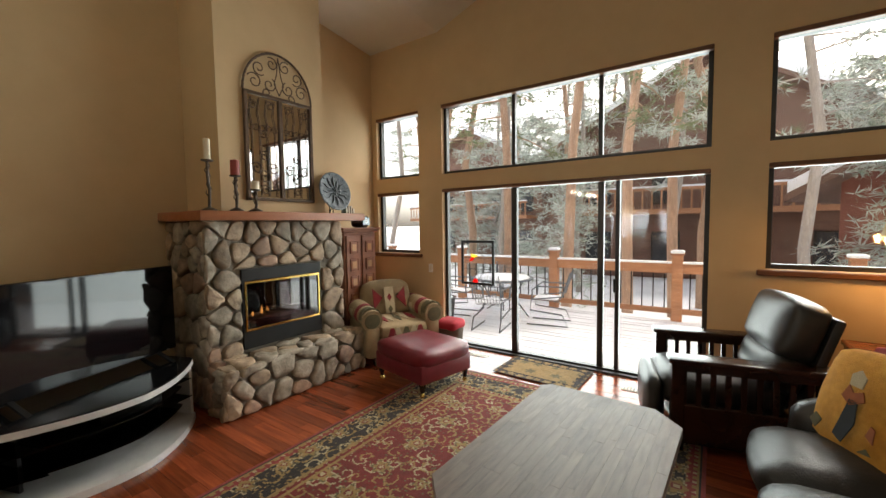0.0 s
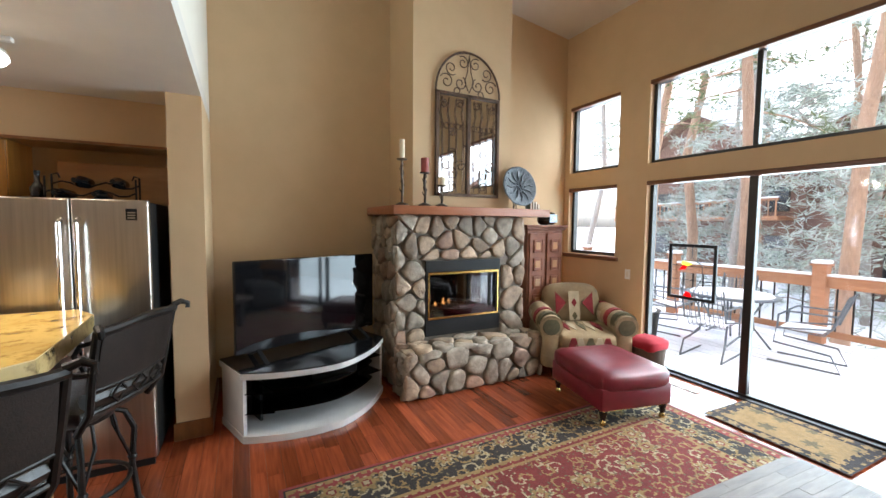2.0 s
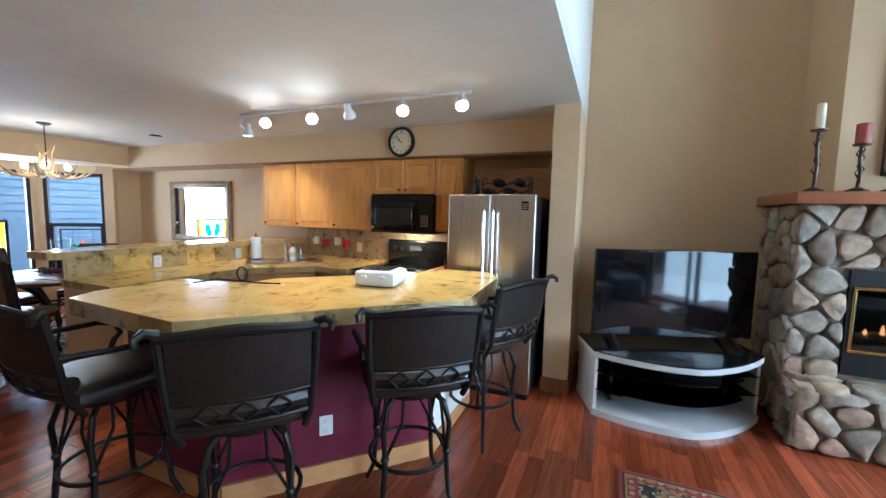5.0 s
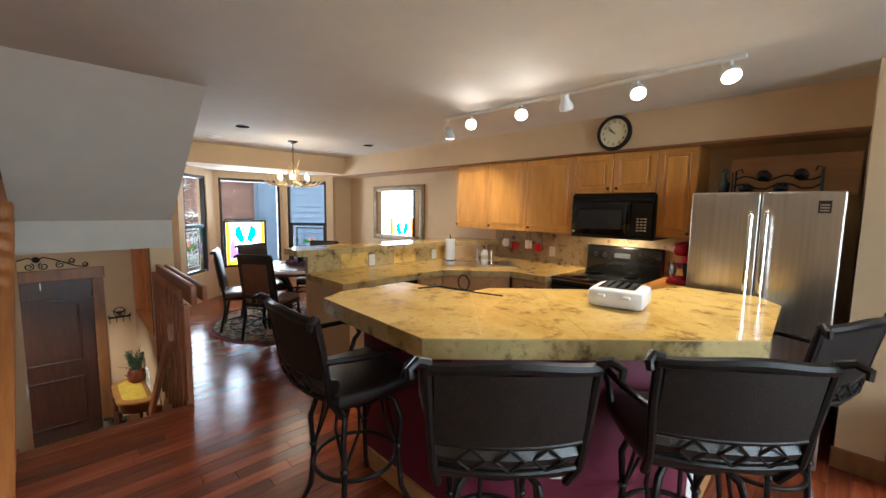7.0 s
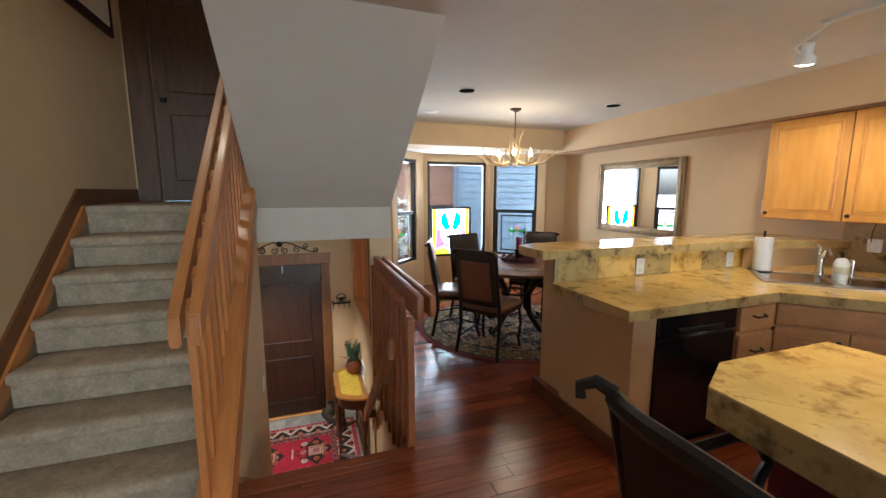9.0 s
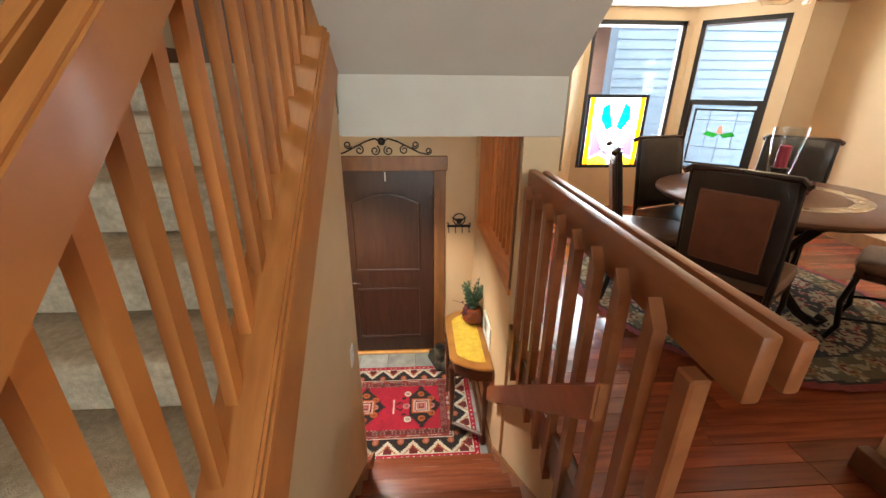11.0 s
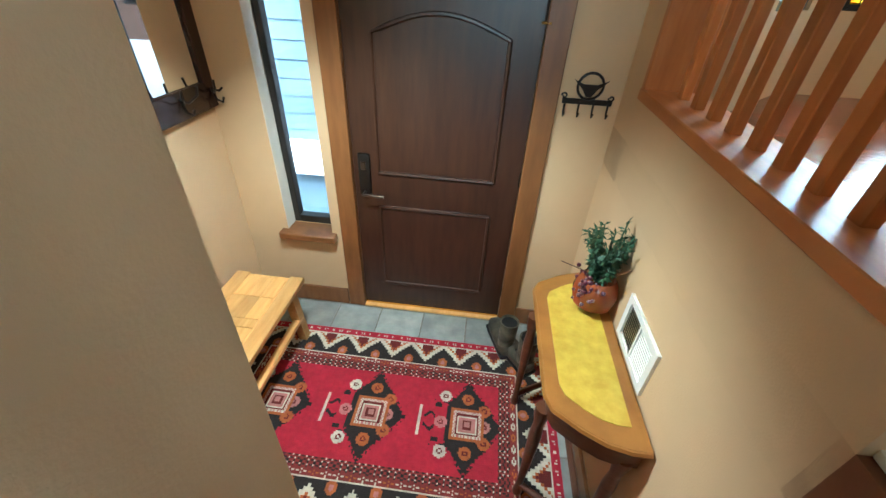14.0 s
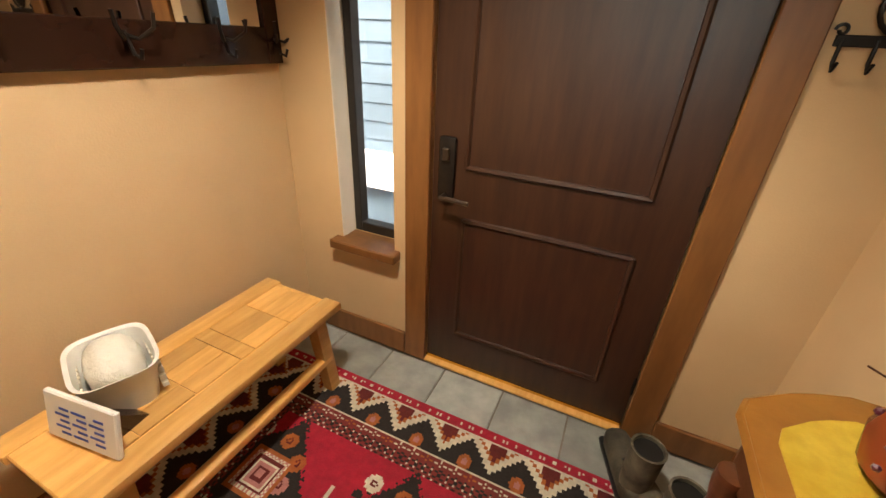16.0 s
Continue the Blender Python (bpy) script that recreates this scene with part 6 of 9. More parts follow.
for k, (y, m) in enumerate(((-3.12, WHITE), (-2.98, KRED), (-2.78, WHITE), (-2.65, KRED))):
    g = thing("mug", "mug hanging from a hook under the cabinet" if m is WHITE else "red mug hanging from a hook under the cabinet", "mug", (W + 0.1, y, 1.06 + 0.03 * (k % 2 == 0)), 30 * k, group="mugs on hooks")
    part("cup", lathe(bmesh.new(), [(0.036, 0), (0.04, 0.005), (0.042, 0.095), (0.037, 0.095), (0.034, 0.012)], seg=18), mat("mug_red", (0.45, 0.02, 0.025), None, 9, 0.2) if m is KRED else WHITE, g)
    part("handle", tube(bmesh.new(), [(0.04, 0, 0.075), (0.07, 0, 0.07), (0.072, 0, 0.035), (0.04, 0, 0.025)], 0.006, 6), WHITE if m is WHITE else KRED, g)
    part("hook", tube(bmesh.new(), [(0.06, 0, 0.07), (0.06, 0, 0.15), (0.03, 0, 0.24 - 0.03 * (k % 2 == 0))], 0.003, 5), IRON, g)
def outlet(x, y, z, rz, label="white electrical outlet plate"):
    o = thing("wall_outlet", label, "outlet", (x, y, z), rz, group="outlets")
    part("plate", cube(-0.037, 0.037, 0, 0.006, -0.058, 0.058, 0.003), WHITE, o)
    for s in (-1, 1):
        part("socket", cube(-0.016, 0.016, 0.005, 0.008, s * 0.026 - 0.014, s * 0.026 + 0.014, 0.002), PALE, o)
outlet(W + 0.02, -2.5, 1.07, -90), outlet(-2.44, -3.62, 1.0, 0), outlet(-3.35, -3.62, 1.0, 0), outlet(-4.07, -7.02, 0.4, 0)
to = thing("toaster", "white four-slot toaster on the bar", "toaster", (-2.2, -0.91, 1.06), 10)
part("body", pad(-0.14, 0.14, -0.135, 0.135, 0.002, 0.1, 0.024, 0.003), WHITE, to)
part("slot_plate", cube(-0.105, 0.105, -0.09, 0.09, 0.095, 0.1065, 0.003), CHROME, to, "shiny metal plate round the slots")
for k in range(4):
    part("slot", cube(-0.095, 0.095, -0.075 + 0.042 * k, -0.051 + 0.042 * k, 0.105, 0.1075), SATINBLACK, to)
for y in (-0.06, 0.06):
    part("lever", cube(0.14, 0.162, y - 0.018, y + 0.018, 0.06, 0.075, 0.004), WHITE, to)
mx = thing("stand_mixer", "red kitchen stand mixer beside the refrigerator", "mixer", (-3.98, -1.06, 0.93), -90)
part("base", cushion(-0.1, 0.1, -0.16, 0.16, 0, 0.05, 0.005), mat("mixer_red", (0.4, 0.008, 0.03), None, 5, 0.18), mx)
part("column", cushion(-0.05, 0.05, -0.15, -0.04, 0.04, 0.28, 0.006), mat("mixer_red2", (0.4, 0.008, 0.03), None, 5, 0.18), mx)
part("head", cushion(-0.06, 0.06, -0.17, 0.18, 0.25, 0.37, 0.01), mat("mixer_red3", (0.4, 0.008, 0.03), None, 5, 0.18), mx)
part("bowl", lathe(bmesh.new(), [(0.05, 0.05), (0.09, 0.09), (0.1, 0.2), (0.095, 0.2)], (0, 0.08, 0), 18), CHROME, mx)
structure("worktop_range_side", cube(W, -3.34, -1.28, -0.85, 0.0, 0.93), MAPLE, "base unit and worktop between range and refrigerator")
iw = thing("iron_tray_handle", "wrought iron hoop handle of a tray on the bar", "tray", (-1.78, -1.62, 1.06), 0)
part("wire", tube(bmesh.new(), [(0.16, -0.28, 0.01), (0.1, -0.15, 0.035), (0.02, -0.03, 0.02)] + [(0.02 + 0.0, -0.03 + 0.045 * math.sin(a), 0.065 - 0.045 * math.cos(a)) for a in [k * 0.52 for k in range(12)]] + [(0.0, 0.05, 0.015), (-0.06, 0.2, 0.012)], 0.005, 6), IRON, iw)

# bar body in burgundy panels
BB = [(-1.33, -2.06), (-1.66, -2.06), (-1.74, -1.7), (-2.0, -1.6), (-2.7, -0.92), (-2.94, -0.84), (-2.94, -0.56), (-2.17, -0.53), (-1.33, -1.32)]
bar = thing("breakfast_bar", "burgundy-painted breakfast bar base with wooden baseboard", "bar", (0, 0, 0))
part("body", prism(bmesh.new(), BB, 0, 0.974), BURGUNDY, bar, smooth=0)
part("end_panel", cube(-2.92, -2.18, -0.545, -0.528, 0.1, 0.97), WHITE, bar, "pale painted panel", smooth=0)
part("side_panel", cube(-1.68, -1.35, -2.075, -2.058, 0.0, 0.97), MAPLE_L, bar, "pale maple end panel", smooth=0)
for a, b in (((-1.33, -2.06), (-1.33, -1.32)), ((-1.33, -1.32), (-2.17, -0.53)), ((-2.17, -0.53), (-2.94, -0.55))):
    d = Vector((b[0] - a[0], b[1] - a[1], 0))
    nn = Vector((d.y, -d.x, 0)).normalized()
    if nn.x + nn.y < 0:
        nn = -nn
    part("baseboard", slab(bmesh.new(), [(*a, 0), (*b, 0), (*b, 0.11), (*a, 0.11)], nn, 0.018), MAPLE_L, bar)
mid = Vector((-1.33, -1.32, 0)).lerp(Vector((-2.17, -0.53, 0)), 0.45)
outlet(mid.x + 0.004, mid.y + 0.004, 0.33, -45 , "white outlet on the burgundy bar")

# bar stools
def bar_stool():
    t = thing("bar_stool", "iron swivel bar stool with dark leather seat and curved back", "bar stool", (0, 0, -20), group="stools at the bar")
    part("seat", cushion(-0.24, 0.24, -0.23, 0.24, 0.66, 0.75, 0.02), DARKLEATHER, t)
    part("swivel", lathe(bmesh.new(), [(0.16, 0.61), (0.17, 0.63), (0.17, 0.65), (0.2, 0.665)], seg=20), IRON, t)
    ring = [(0.21 * math.cos(k * math.pi / 12), 0.21 * math.sin(k * math.pi / 12), 0.27) for k in range(24)]
    part("foot_ring", tube(bmesh.new(), ring, 0.011, 8, closed=True), IRON, t)
    for k in range(4):
        a = math.pi / 4 + k * math.pi / 2
        c, s = math.cos(a), math.sin(a)
        part("leg", tube(bmesh.new(), [(0.13 * c, 0.13 * s, 0.62), (0.2 * c, 0.2 * s, 0.58), (0.235 * c, 0.235 * s, 0.48), (0.22 * c, 0.22 * s, 0.3), (0.24 * c, 0.24 * s, 0.1), (0.285 * c, 0.285 * s, 0.006)], 0.014, 8), IRON, t)
        for w in (-0.35, 0.35):
            c2, s2_ = math.cos(a + w), math.sin(a + w)
            part("brace", tube(bmesh.new(), [(0.15 * c2, 0.15 * s2_, 0.62), (0.17 * c2, 0.17 * s2_, 0.5), (0.215 * c, 0.215 * s, 0.33)], 0.008, 6), IRON, t)
        part("collar", lathe(bmesh.new(), [(0.017, 0), (0.022, 0.012), (0.017, 0.024)], (0.2225 * c, 0.2225 * s, 0.315), 10), IRON, t)

    def bend(x, z):
        return -0.25 - 0.2 * (z - 0.72) - 0.045 * (1 - (x / 0.26) ** 2)
    bm = bmesh.new()
    n, k = 12, 8
    grid = [[[bm.verts.new((-0.235 + 0.47 * i / n, bend(-0.235 + 0.47 * i / n, 0.84 + 0.25 * j / k) + o, 0.84 + 0.25 * j / k)) for i in range(n + 1)] for j in range(k + 1)] for o in (-0.009, 0.009)]
    for g, flip in ((grid[0], 1), (grid[1], 0)):
        for j in range(k):
            for i in range(n):
                q = (g[j][i], g[j][i + 1], g[j + 1][i + 1], g[j + 1][i])
                bm.faces.new(q if flip else q[::-1])
    part("back_panel", bm, CANE, t, "dark woven back panel")
    for s in (-1, 1):
        part("back_post", tube(bmesh.new(), [(s * 0.22, -0.2, 0.64), (s * 0.235, bend(0.23, 0.75), 0.74), (s * 0.25, bend(0.25, 0.95), 0.95), (s * 0.255, bend(0.25, 1.1), 1.1)], 0.016, 8), IRON, t)
        part("arm", tube(bmesh.new(), [(s * 0.25, bend(0.25, 0.93), 0.92), (s * 0.275, -0.1, 0.905), (s * 0.285, 0.1, 0.9), (s * 0.27, 0.17, 0.88), (s * 0.25, 0.185, 0.83), (s * 0.245, 0.15, 0.8), (s * 0.24, 0.12, 0.73)], 0.014, 8), IRON, t)
        part("finial", tube(bmesh.new(), [(s * 0.25, bend(0.25, 1.11), 1.11), (s * 0.285, bend(0.25, 1.12) - 0.02, 1.125), (s * 0.305, bend(0.25, 1.12) - 0.045, 1.11), (s * 0.3, bend(0.25, 1.1) - 0.05, 1.085)], 0.017, 8, 0.012), IRON, t)
    part("top_rail", tube(bmesh.new(), [(-0.255 + 0.51 * i / 12, bend(-0.255 + 0.51 * i / 12, 1.11), 1.105 + 0.01 * math.cos(math.pi * (i - 6) / 6)) for i in range(13)], 0.021, 8), IRON, t)
    part("mid_rail", tube(bmesh.new(), [(-0.245 + 0.49 * i / 12, bend(-0.245 + 0.49 * i / 12, 0.84), 0.84) for i in range(13)], 0.012, 8), IRON, t)
    part("low_rail", tube(bmesh.new(), [(-0.235 + 0.47 * i / 12, bend(-0.235 + 0.47 * i / 12, 0.74), 0.74) for i in range(13)], 0.012, 8), IRON, t)
    for x in (-0.12, 0, 0.12):
        for s in (-1, 1):
            part("scroll", tube(bmesh.new(), [(x, bend(x, 0.75) - 0.008, 0.75), (x + s * 0.045, bend(x, 0.79) - 0.008, 0.79), (x, bend(x, 0.835) - 0.008, 0.835)], 0.006, 6), IRON, t)
    part("lower_back", tube(bmesh.new(), [(-0.23 + 0.46 * i / 12, bend(-0.23 + 0.46 * i / 12, 0.79) + 0.03, 0.79) for i in range(13)], 0.036, 8), DARKLEATHER, t)
    return t


STOOL = bar_stool()
stools = [(-1.10, -1.79, 90), (-1.22, -0.98, 137), (-1.80, -0.48, 130), (-2.58, -0.33, 157)]
STOOL.matrix_basis = pose(stools[0][0], stools[0][1], 0, 0, 0, stools[0][2])
for x, y, a in stools[1:]:
    copy_thing(STOOL, pose(x, y, 0, 0, 0, a))

# clock, track lights, cans
CANDARK = mat("unlit_can_black", (0.012, 0.012, 0.012), (0.009, 0.009, 0.009), 9, 1.0)
CANDARK.node_tree.nodes["Principled BSDF"].inputs["Specular IOR Level"].default_value = 0.0
ck = thing("wall_clock", "round black-rimmed wall clock with a cream face", "clock", (-3.8, -1.66, 2.275), -90)
fr = lathe(bmesh.new(), [(0.155, 0), (0.16, 0.02), (0.15, 0.045), (0.13, 0.045), (0.128, 0.02)], seg=40)
bmesh.ops.transform(fr, matrix=pose(0, 0, 0, -90, 0, 0), verts=fr.verts)
part("rim", fr, SATINBLACK, ck)
fa = lathe(bmesh.new(), [(0.13, 0.015), (0.13, 0.021)], seg=40)
bmesh.ops.transform(fa, matrix=pose(0, 0, 0, -90, 0, 0), verts=fa.verts)
face = part("face", fa, mat("clock_face", (0.82, 0.76, 0.5), (0.76, 0.69, 0.44), 9, 0.6), ck)
for k in range(12):
    a = k * math.pi / 6
    cu = bpy.data.curves.new("numeral", "FONT")
    cu.body, cu.size, cu.align_x, cu.align_y, cu.extrude = str(12 if k == 0 else k), 0.034, "CENTER", "CENTER", 0.0006
    tmp = new("numeral_source", cu)
    me = bpy.data.meshes.new_from_object(tmp)
    bpy.data.objects.remove(tmp)
    me.materials.append(SATINBLACK)
    nu = new("numeral", me)
    nu.parent = face
    nu.matrix_basis = pose(-0.1 * math.sin(a), 0.0225, 0.1 * math.cos(a), 90, 0, 180)
for ang, ln, wd in ((305, 0.06, 0.004), (318, 0.095, 0.003)):
    bm = cube(-wd, wd, 0.0235, 0.0255, -0.015, ln)
    bmesh.ops.transform(bm, matrix=pose(0, 0, 0, 0, -ang, 0), verts=bm.verts)
    part("clock_hand", bm, SATINBLACK, ck)

tr = thing("track_light", "white ceiling track with adjustable lamp heads", "track light", (-2.83, -1.75, CEIL_K))
part("track", cube(-0.018, 0.018, -1.15, 1.2, -0.022, 0.0, 0.003), WHITE, tr)
part("feed", cube(-0.03, 0.03, -0.05, 0.12, -0.03, 0.0, 0.004), WHITE, tr)
HEADS = [(-1.4, 1, (-0.27, -1.36, -0.125)), (-0.83, 1, None), (-0.28, 1, None), (0.12, 0, None), (0.63, 1, None), (1.13, 1, None)]
AIMS = [(-3.5, -3.5, 0.9), (-1.0, -0.9, 0.7), (-1.1, -0.5, 0.7), (-3.9, -1.9, 0.9), (-1.5, -0.2, 0.6), (-1.7, 0.1, 0.6)]
for (dy, on, _), aim in zip(HEADS, AIMS):
    p = Vector((0, max(-1.12, dy), -0.09))
    if dy < -1.2:
        p = Vector((-0.26, -1.36, -0.1))
    way = (Vector(aim) - Vector((-2.83 + p.x, -1.75 + p.y, CEIL_K + p.z))).normalized()
    turn = way.to_track_quat("Z", "Y").to_matrix().to_4x4()
    bm = lathe(bmesh.new(), [(0.022, -0.09), (0.03, -0.08), (0.03, -0.03), (0.05, 0.0), (0.052, 0.03), (0.047, 0.03)], seg=18)
    bmesh.ops.transform(bm, matrix=Matrix.Translation(p) @ turn, verts=bm.verts)
    hd = part("lamp_head", bm, WHITE, tr)
    part("stem", tube(bmesh.new(), [(0, max(-1.1, dy), -0.015), (p.x * 0.6, p.y, -0.05), tuple(p)], 0.008, 6), WHITE, hd)
    bm = lathe(bmesh.new(), [(0.046, 0.022), (0.044, 0.034), (0.02, 0.04)], seg=18)
    bmesh.ops.transform(bm, matrix=Matrix.Translation(p) @ turn, verts=bm.verts)
    part("bulb", bm, LAMPFACE if on else WHITE, hd)
    if on:
        q = Vector((-2.83, -1.75, CEIL_K)) + p + way * 0.07
        lamp("track_lamp", "SPOT", TRACK, (1.0, 0.89, 0.72), tuple(q), tuple(q + way), 0.04, spot=124)
# Flat disc paints the recess: white stands for lit, black for unlit.
for x, y, lit in ((-1.57, -4.83, 0), (-3.25, -4.9, 0), (-1.55, -5.83, 1), (-3.23, -5.92, 1)):
    c = thing("ceiling_can", "recessed ceiling downlight, its lit or unlit recess painted as a flat disc", "downlight", (x, y, CEIL_K), group="recessed lights")
    part("trim_ring", lathe(bmesh.new(), [(0.075, -0.006), (0.085, -0.003), (0.085, 0.0)], seg=24), WHITE, c)
    part("baffle", lathe(bmesh.new(), [(0.07, -0.0105), (0.07, -0.007)], seg=24), WHITE if lit else CANDARK, c)

# ---- dining ----
ch = thing("antler_chandelier", "antler chandelier with small lit candle bulbs", "chandelier", (-2.38, -5.4, 1.9))
part("canopy", lathe(bmesh.new(), [(0.02, 0.5), (0.06, 0.52), (0.065, 0.534)], seg=18), BRONZE, ch)
part("rod", tube(bmesh.new(), [(0, 0, 0.05), (0, 0, 0.52)], 0.006, 6), BRONZE, ch)
r = random.Random(4)
for k in range(8):
    a = k * math.pi / 4 + 0.2
    c, s = math.cos(a), math.sin(a)
    bm = tube(bmesh.new(), [(0.03 * c, 0.03 * s, -0.02), (0.16 * c, 0.16 * s, -0.07), (0.3 * c, 0.3 * s, -0.05), (0.4 * c, 0.4 * s, 0.02), (0.44 * c, 0.44 * s, 0.1)], 0.019, 7, 0.003)
    for f, h in ((0.2, 0.1), (0.3, 0.12)):
        b = a + r.uniform(-0.25, 0.25)
        tube(bm, [(f * c, f * s, -0.06), ((f + 0.05) * math.cos(b), (f + 0.05) * math.sin(b), -0.0), ((f + 0.07) * math.cos(b), (f + 0.07) * math.sin(b), h - 0.04)], 0.011, 6, 0.002)
    part("antler", bm, ANTLER, ch)
for k in range(4):
    a = k * math.pi / 2 + 0.5
    part("antler", tube(bmesh.new(), [(0.02 * math.cos(a), 0.02 * math.sin(a), -0.02), (0.07 * math.cos(a), 0.07 * math.sin(a), 0.1), (0.05 * math.cos(a + 0.6), 0.05 * math.sin(a + 0.6), 0.2), (0.1 * math.cos(a), 0.1 * math.sin(a), 0.29)], 0.017, 7, 0.003), ANTLER, ch)
for k in range(6):
    a = k * math.pi / 3
    c, s = 0.2 * math.cos(a), 0.2 * math.sin(a)
    cup = part("candle_cup", lathe(bmesh.new(), [(0.012, -0.06), (0.022, -0.045), (0.022, -0.03), (0.013, -0.025), (0.013, 0.02)], (c, s, 0), 12), ANTLER, ch)
    part("bulb", lathe(bmesh.new(), [(0.009, 0.02), (0.019, 0.045), (0.014, 0.075), (0.002, 0.1)], (c, s, 0), 12), BULB, cup)
lamp("chandelier_lamp", "POINT", CHAND, (1.0, 0.84, 0.6), (-2.38, -5.4, 1.9), size=0.22)

def dining_rug(x, y):
    d = 1.03 - math.hypot(x, y)
    if d < 0.05:
        return 5
    if d < 0.07 or 0.25 < d < 0.27:
        return 1
    if d < 0.25:
        a = math.atan2(y, x)
        k = flower(((a * 4) % 1.0 - 0.5) * 0.26, d - 0.16, 0.09, 0)
        return k if k >= 0 else (3 if math.sin(30 * a) * math.sin(50 * d) > 0.4 else 4)
    k = lattice(x, y, 0.27, 0.12, 0.4, 21)
    if k < 0:
        k = vines(x, y, 17)
    return {2: 3, 4: 5}.get(k, k) if k >= 0 else 1
woven("round_rug", "round dark floral rug with a red edge under the table", 2.06, 2.06, 0.016, dining_rug, PAL, (-2.31, -5.36, 0), 0, lambda x, y: math.hypot(x, y) < 1.03)

dt = thing("dining_table", "round dark wooden dining table on a scrolled iron base", "dining table", (-2.36, -5.24, 0.01))
part("tabletop", lathe(bmesh.new(), [(0.55, 0.69), (0.63, 0.7), (0.655, 0.72), (0.655, 0.735), (0.64, 0.745), (0.1, 0.747)], seg=48), WALNUT, dt)
part("inlay_ring", lathe(bmesh.new(), [(0.45, 0.7455), (0.45, 0.7485), (0.36, 0.7485), (0.36, 0.7455)], seg=48), mat("table_inlay", (0.3, 0.2, 0.12), (0.2, 0.13, 0.08), 12, 0.2), dt)
for k in range(4):
    a = k * math.pi / 2 + 0.4
    c, s = math.cos(a), math.sin(a)
    part("leg", tube(bmesh.new(), [(0.4 * c, 0.4 * s, 0.69), (0.28 * c, 0.28 * s, 0.6), (0.16 * c, 0.16 * s, 0.42), (0.18 * c, 0.18 * s, 0.2), (0.32 * c, 0.32 * s, 0.06), (0.4 * c, 0.4 * s, 0.03)], 0.034, 8, 0.026), IRON, dt)
    bm = tube(bmesh.new(), [(0.36 * c, 0.36 * s, 0.045), (0.43 * c, 0.43 * s, 0.035), (0.45 * c, 0.45 * s, 0.075), (0.41 * c, 0.41 * s, 0.085)], 0.02, 7)
    part("scroll_foot", bm, IRON, dt)
part("ring", tube(bmesh.new(), [(0.17 * math.cos(k * 0.5236), 0.17 * math.sin(k * 0.5236), 0.42) for k in range(12)], 0.012, 6, closed=True), IRON, dt)


def dining_chair():
    t = thing("dining_chair", "dark leather dining chair with studded upholstered back", "dining chair", (0, 0, -20), group="chairs round the table")
    part("seat", cushion(-0.22, 0.22, -0.21, 0.23, 0.43, 0.5, 0.015), mat("seat_leather", (0.14, 0.075, 0.045), (0.1, 0.05, 0.03), 12, 0.3, 0.15, 110), t)
    part("seat_frame", cube(-0.22, 0.22, -0.21, 0.22, 0.40, 0.445, 0.008), DARKW, t)
    bm = cushion(-0.2, 0.2, -0.025, 0.025, 0.0, 0.5, 0.01)
    bmesh.ops.transform(bm, matrix=pose(0, -0.225, 0.5, 9, 0, 0), verts=bm.verts)
    back = part("backrest", bm, DARKLEATHER, t)
    bm = cube(-0.15, 0.15, -0.034, -0.026, 0.06, 0.42, 0.006)
    bmesh.ops.transform(bm, matrix=pose(0, -0.225, 0.5, 9, 0, 0), verts=bm.verts)
    part("back_inset", bm, mat("inset_leather", (0.17, 0.06, 0.03), (0.12, 0.04, 0.02), 14, 0.4), back, "reddish leather inset")
    part("crest_rail", tube(bmesh.new(), [(-0.23, -0.335, 0.98), (-0.2, -0.31, 1.0), (0, -0.3, 1.0), (0.2, -0.31, 1.0), (0.23, -0.335, 0.98)], 0.016, 8), DARKW, t)
    for s in (-1, 1):
        part("back_leg", tube(bmesh.new(), [(s * 0.2, -0.3, 0.99), (s * 0.205, -0.22, 0.5), (s * 0.205, -0.21, 0.3), (s * 0.215, -0.27, 0.012)], 0.017, 8), IRON, t)
        part("front_leg", tube(bmesh.new(), [(s * 0.2, 0.2, 0.42), (s * 0.21, 0.225, 0.25), (s * 0.2, 0.2, 0.1), (s * 0.205, 0.23, 0.012)], 0.015, 8), IRON, t)
        part("side_stretcher", tube(bmesh.new(), [(s * 0.207, -0.22, 0.16), (s * 0.19, 0.0, 0.2), (s * 0.203, 0.205, 0.15)], 0.009, 6), IRON, t)
    part("front_scroll", tube(bmesh.new(), [(-0.2, 0.21, 0.36), (-0.1, 0.22, 0.3), (0, 0.22, 0.33), (0.1, 0.22, 0.3), (0.2, 0.21, 0.36)], 0.008, 6), IRON, t)
    return t


CHAIR = dining_chair()
spots = [(-1.81, -4.76, 125), (-1.70, -5.36, 69), (-2.06, -5.62, 15), (-2.80, -5.64, -49), (-2.78, -4.68, 215)]
CHAIR.matrix_basis = pose(spots[0][0], spots[0][1], 0.012, 0, 0, spots[0][2])
for x, y, a in spots[1:]:
    copy_thing(CHAIR, pose(x, y, 0.012, 0, 0, a))

cv = thing("hurricane_vase", "clear glass hurricane holding a red candle", "vase", (-2.42, -5.32, 0.757))
g = part("glass", lathe(bmesh.new(), [(0.05, 0), (0.055, 0.01), (0.06, 0.1), (0.09, 0.38), (0.087, 0.38), (0.057, 0.1), (0.05, 0.02)], seg=24), TEXGLASS, cv)
g.visible_shadow = False
part("candle", lathe(bmesh.new(), [(0.032, 0.14), (0.032, 0.27), (0.01, 0.275)], seg=16), mat("deep_red_wax", (0.4, 0.03, 0.06), None, 9, 0.5), cv)
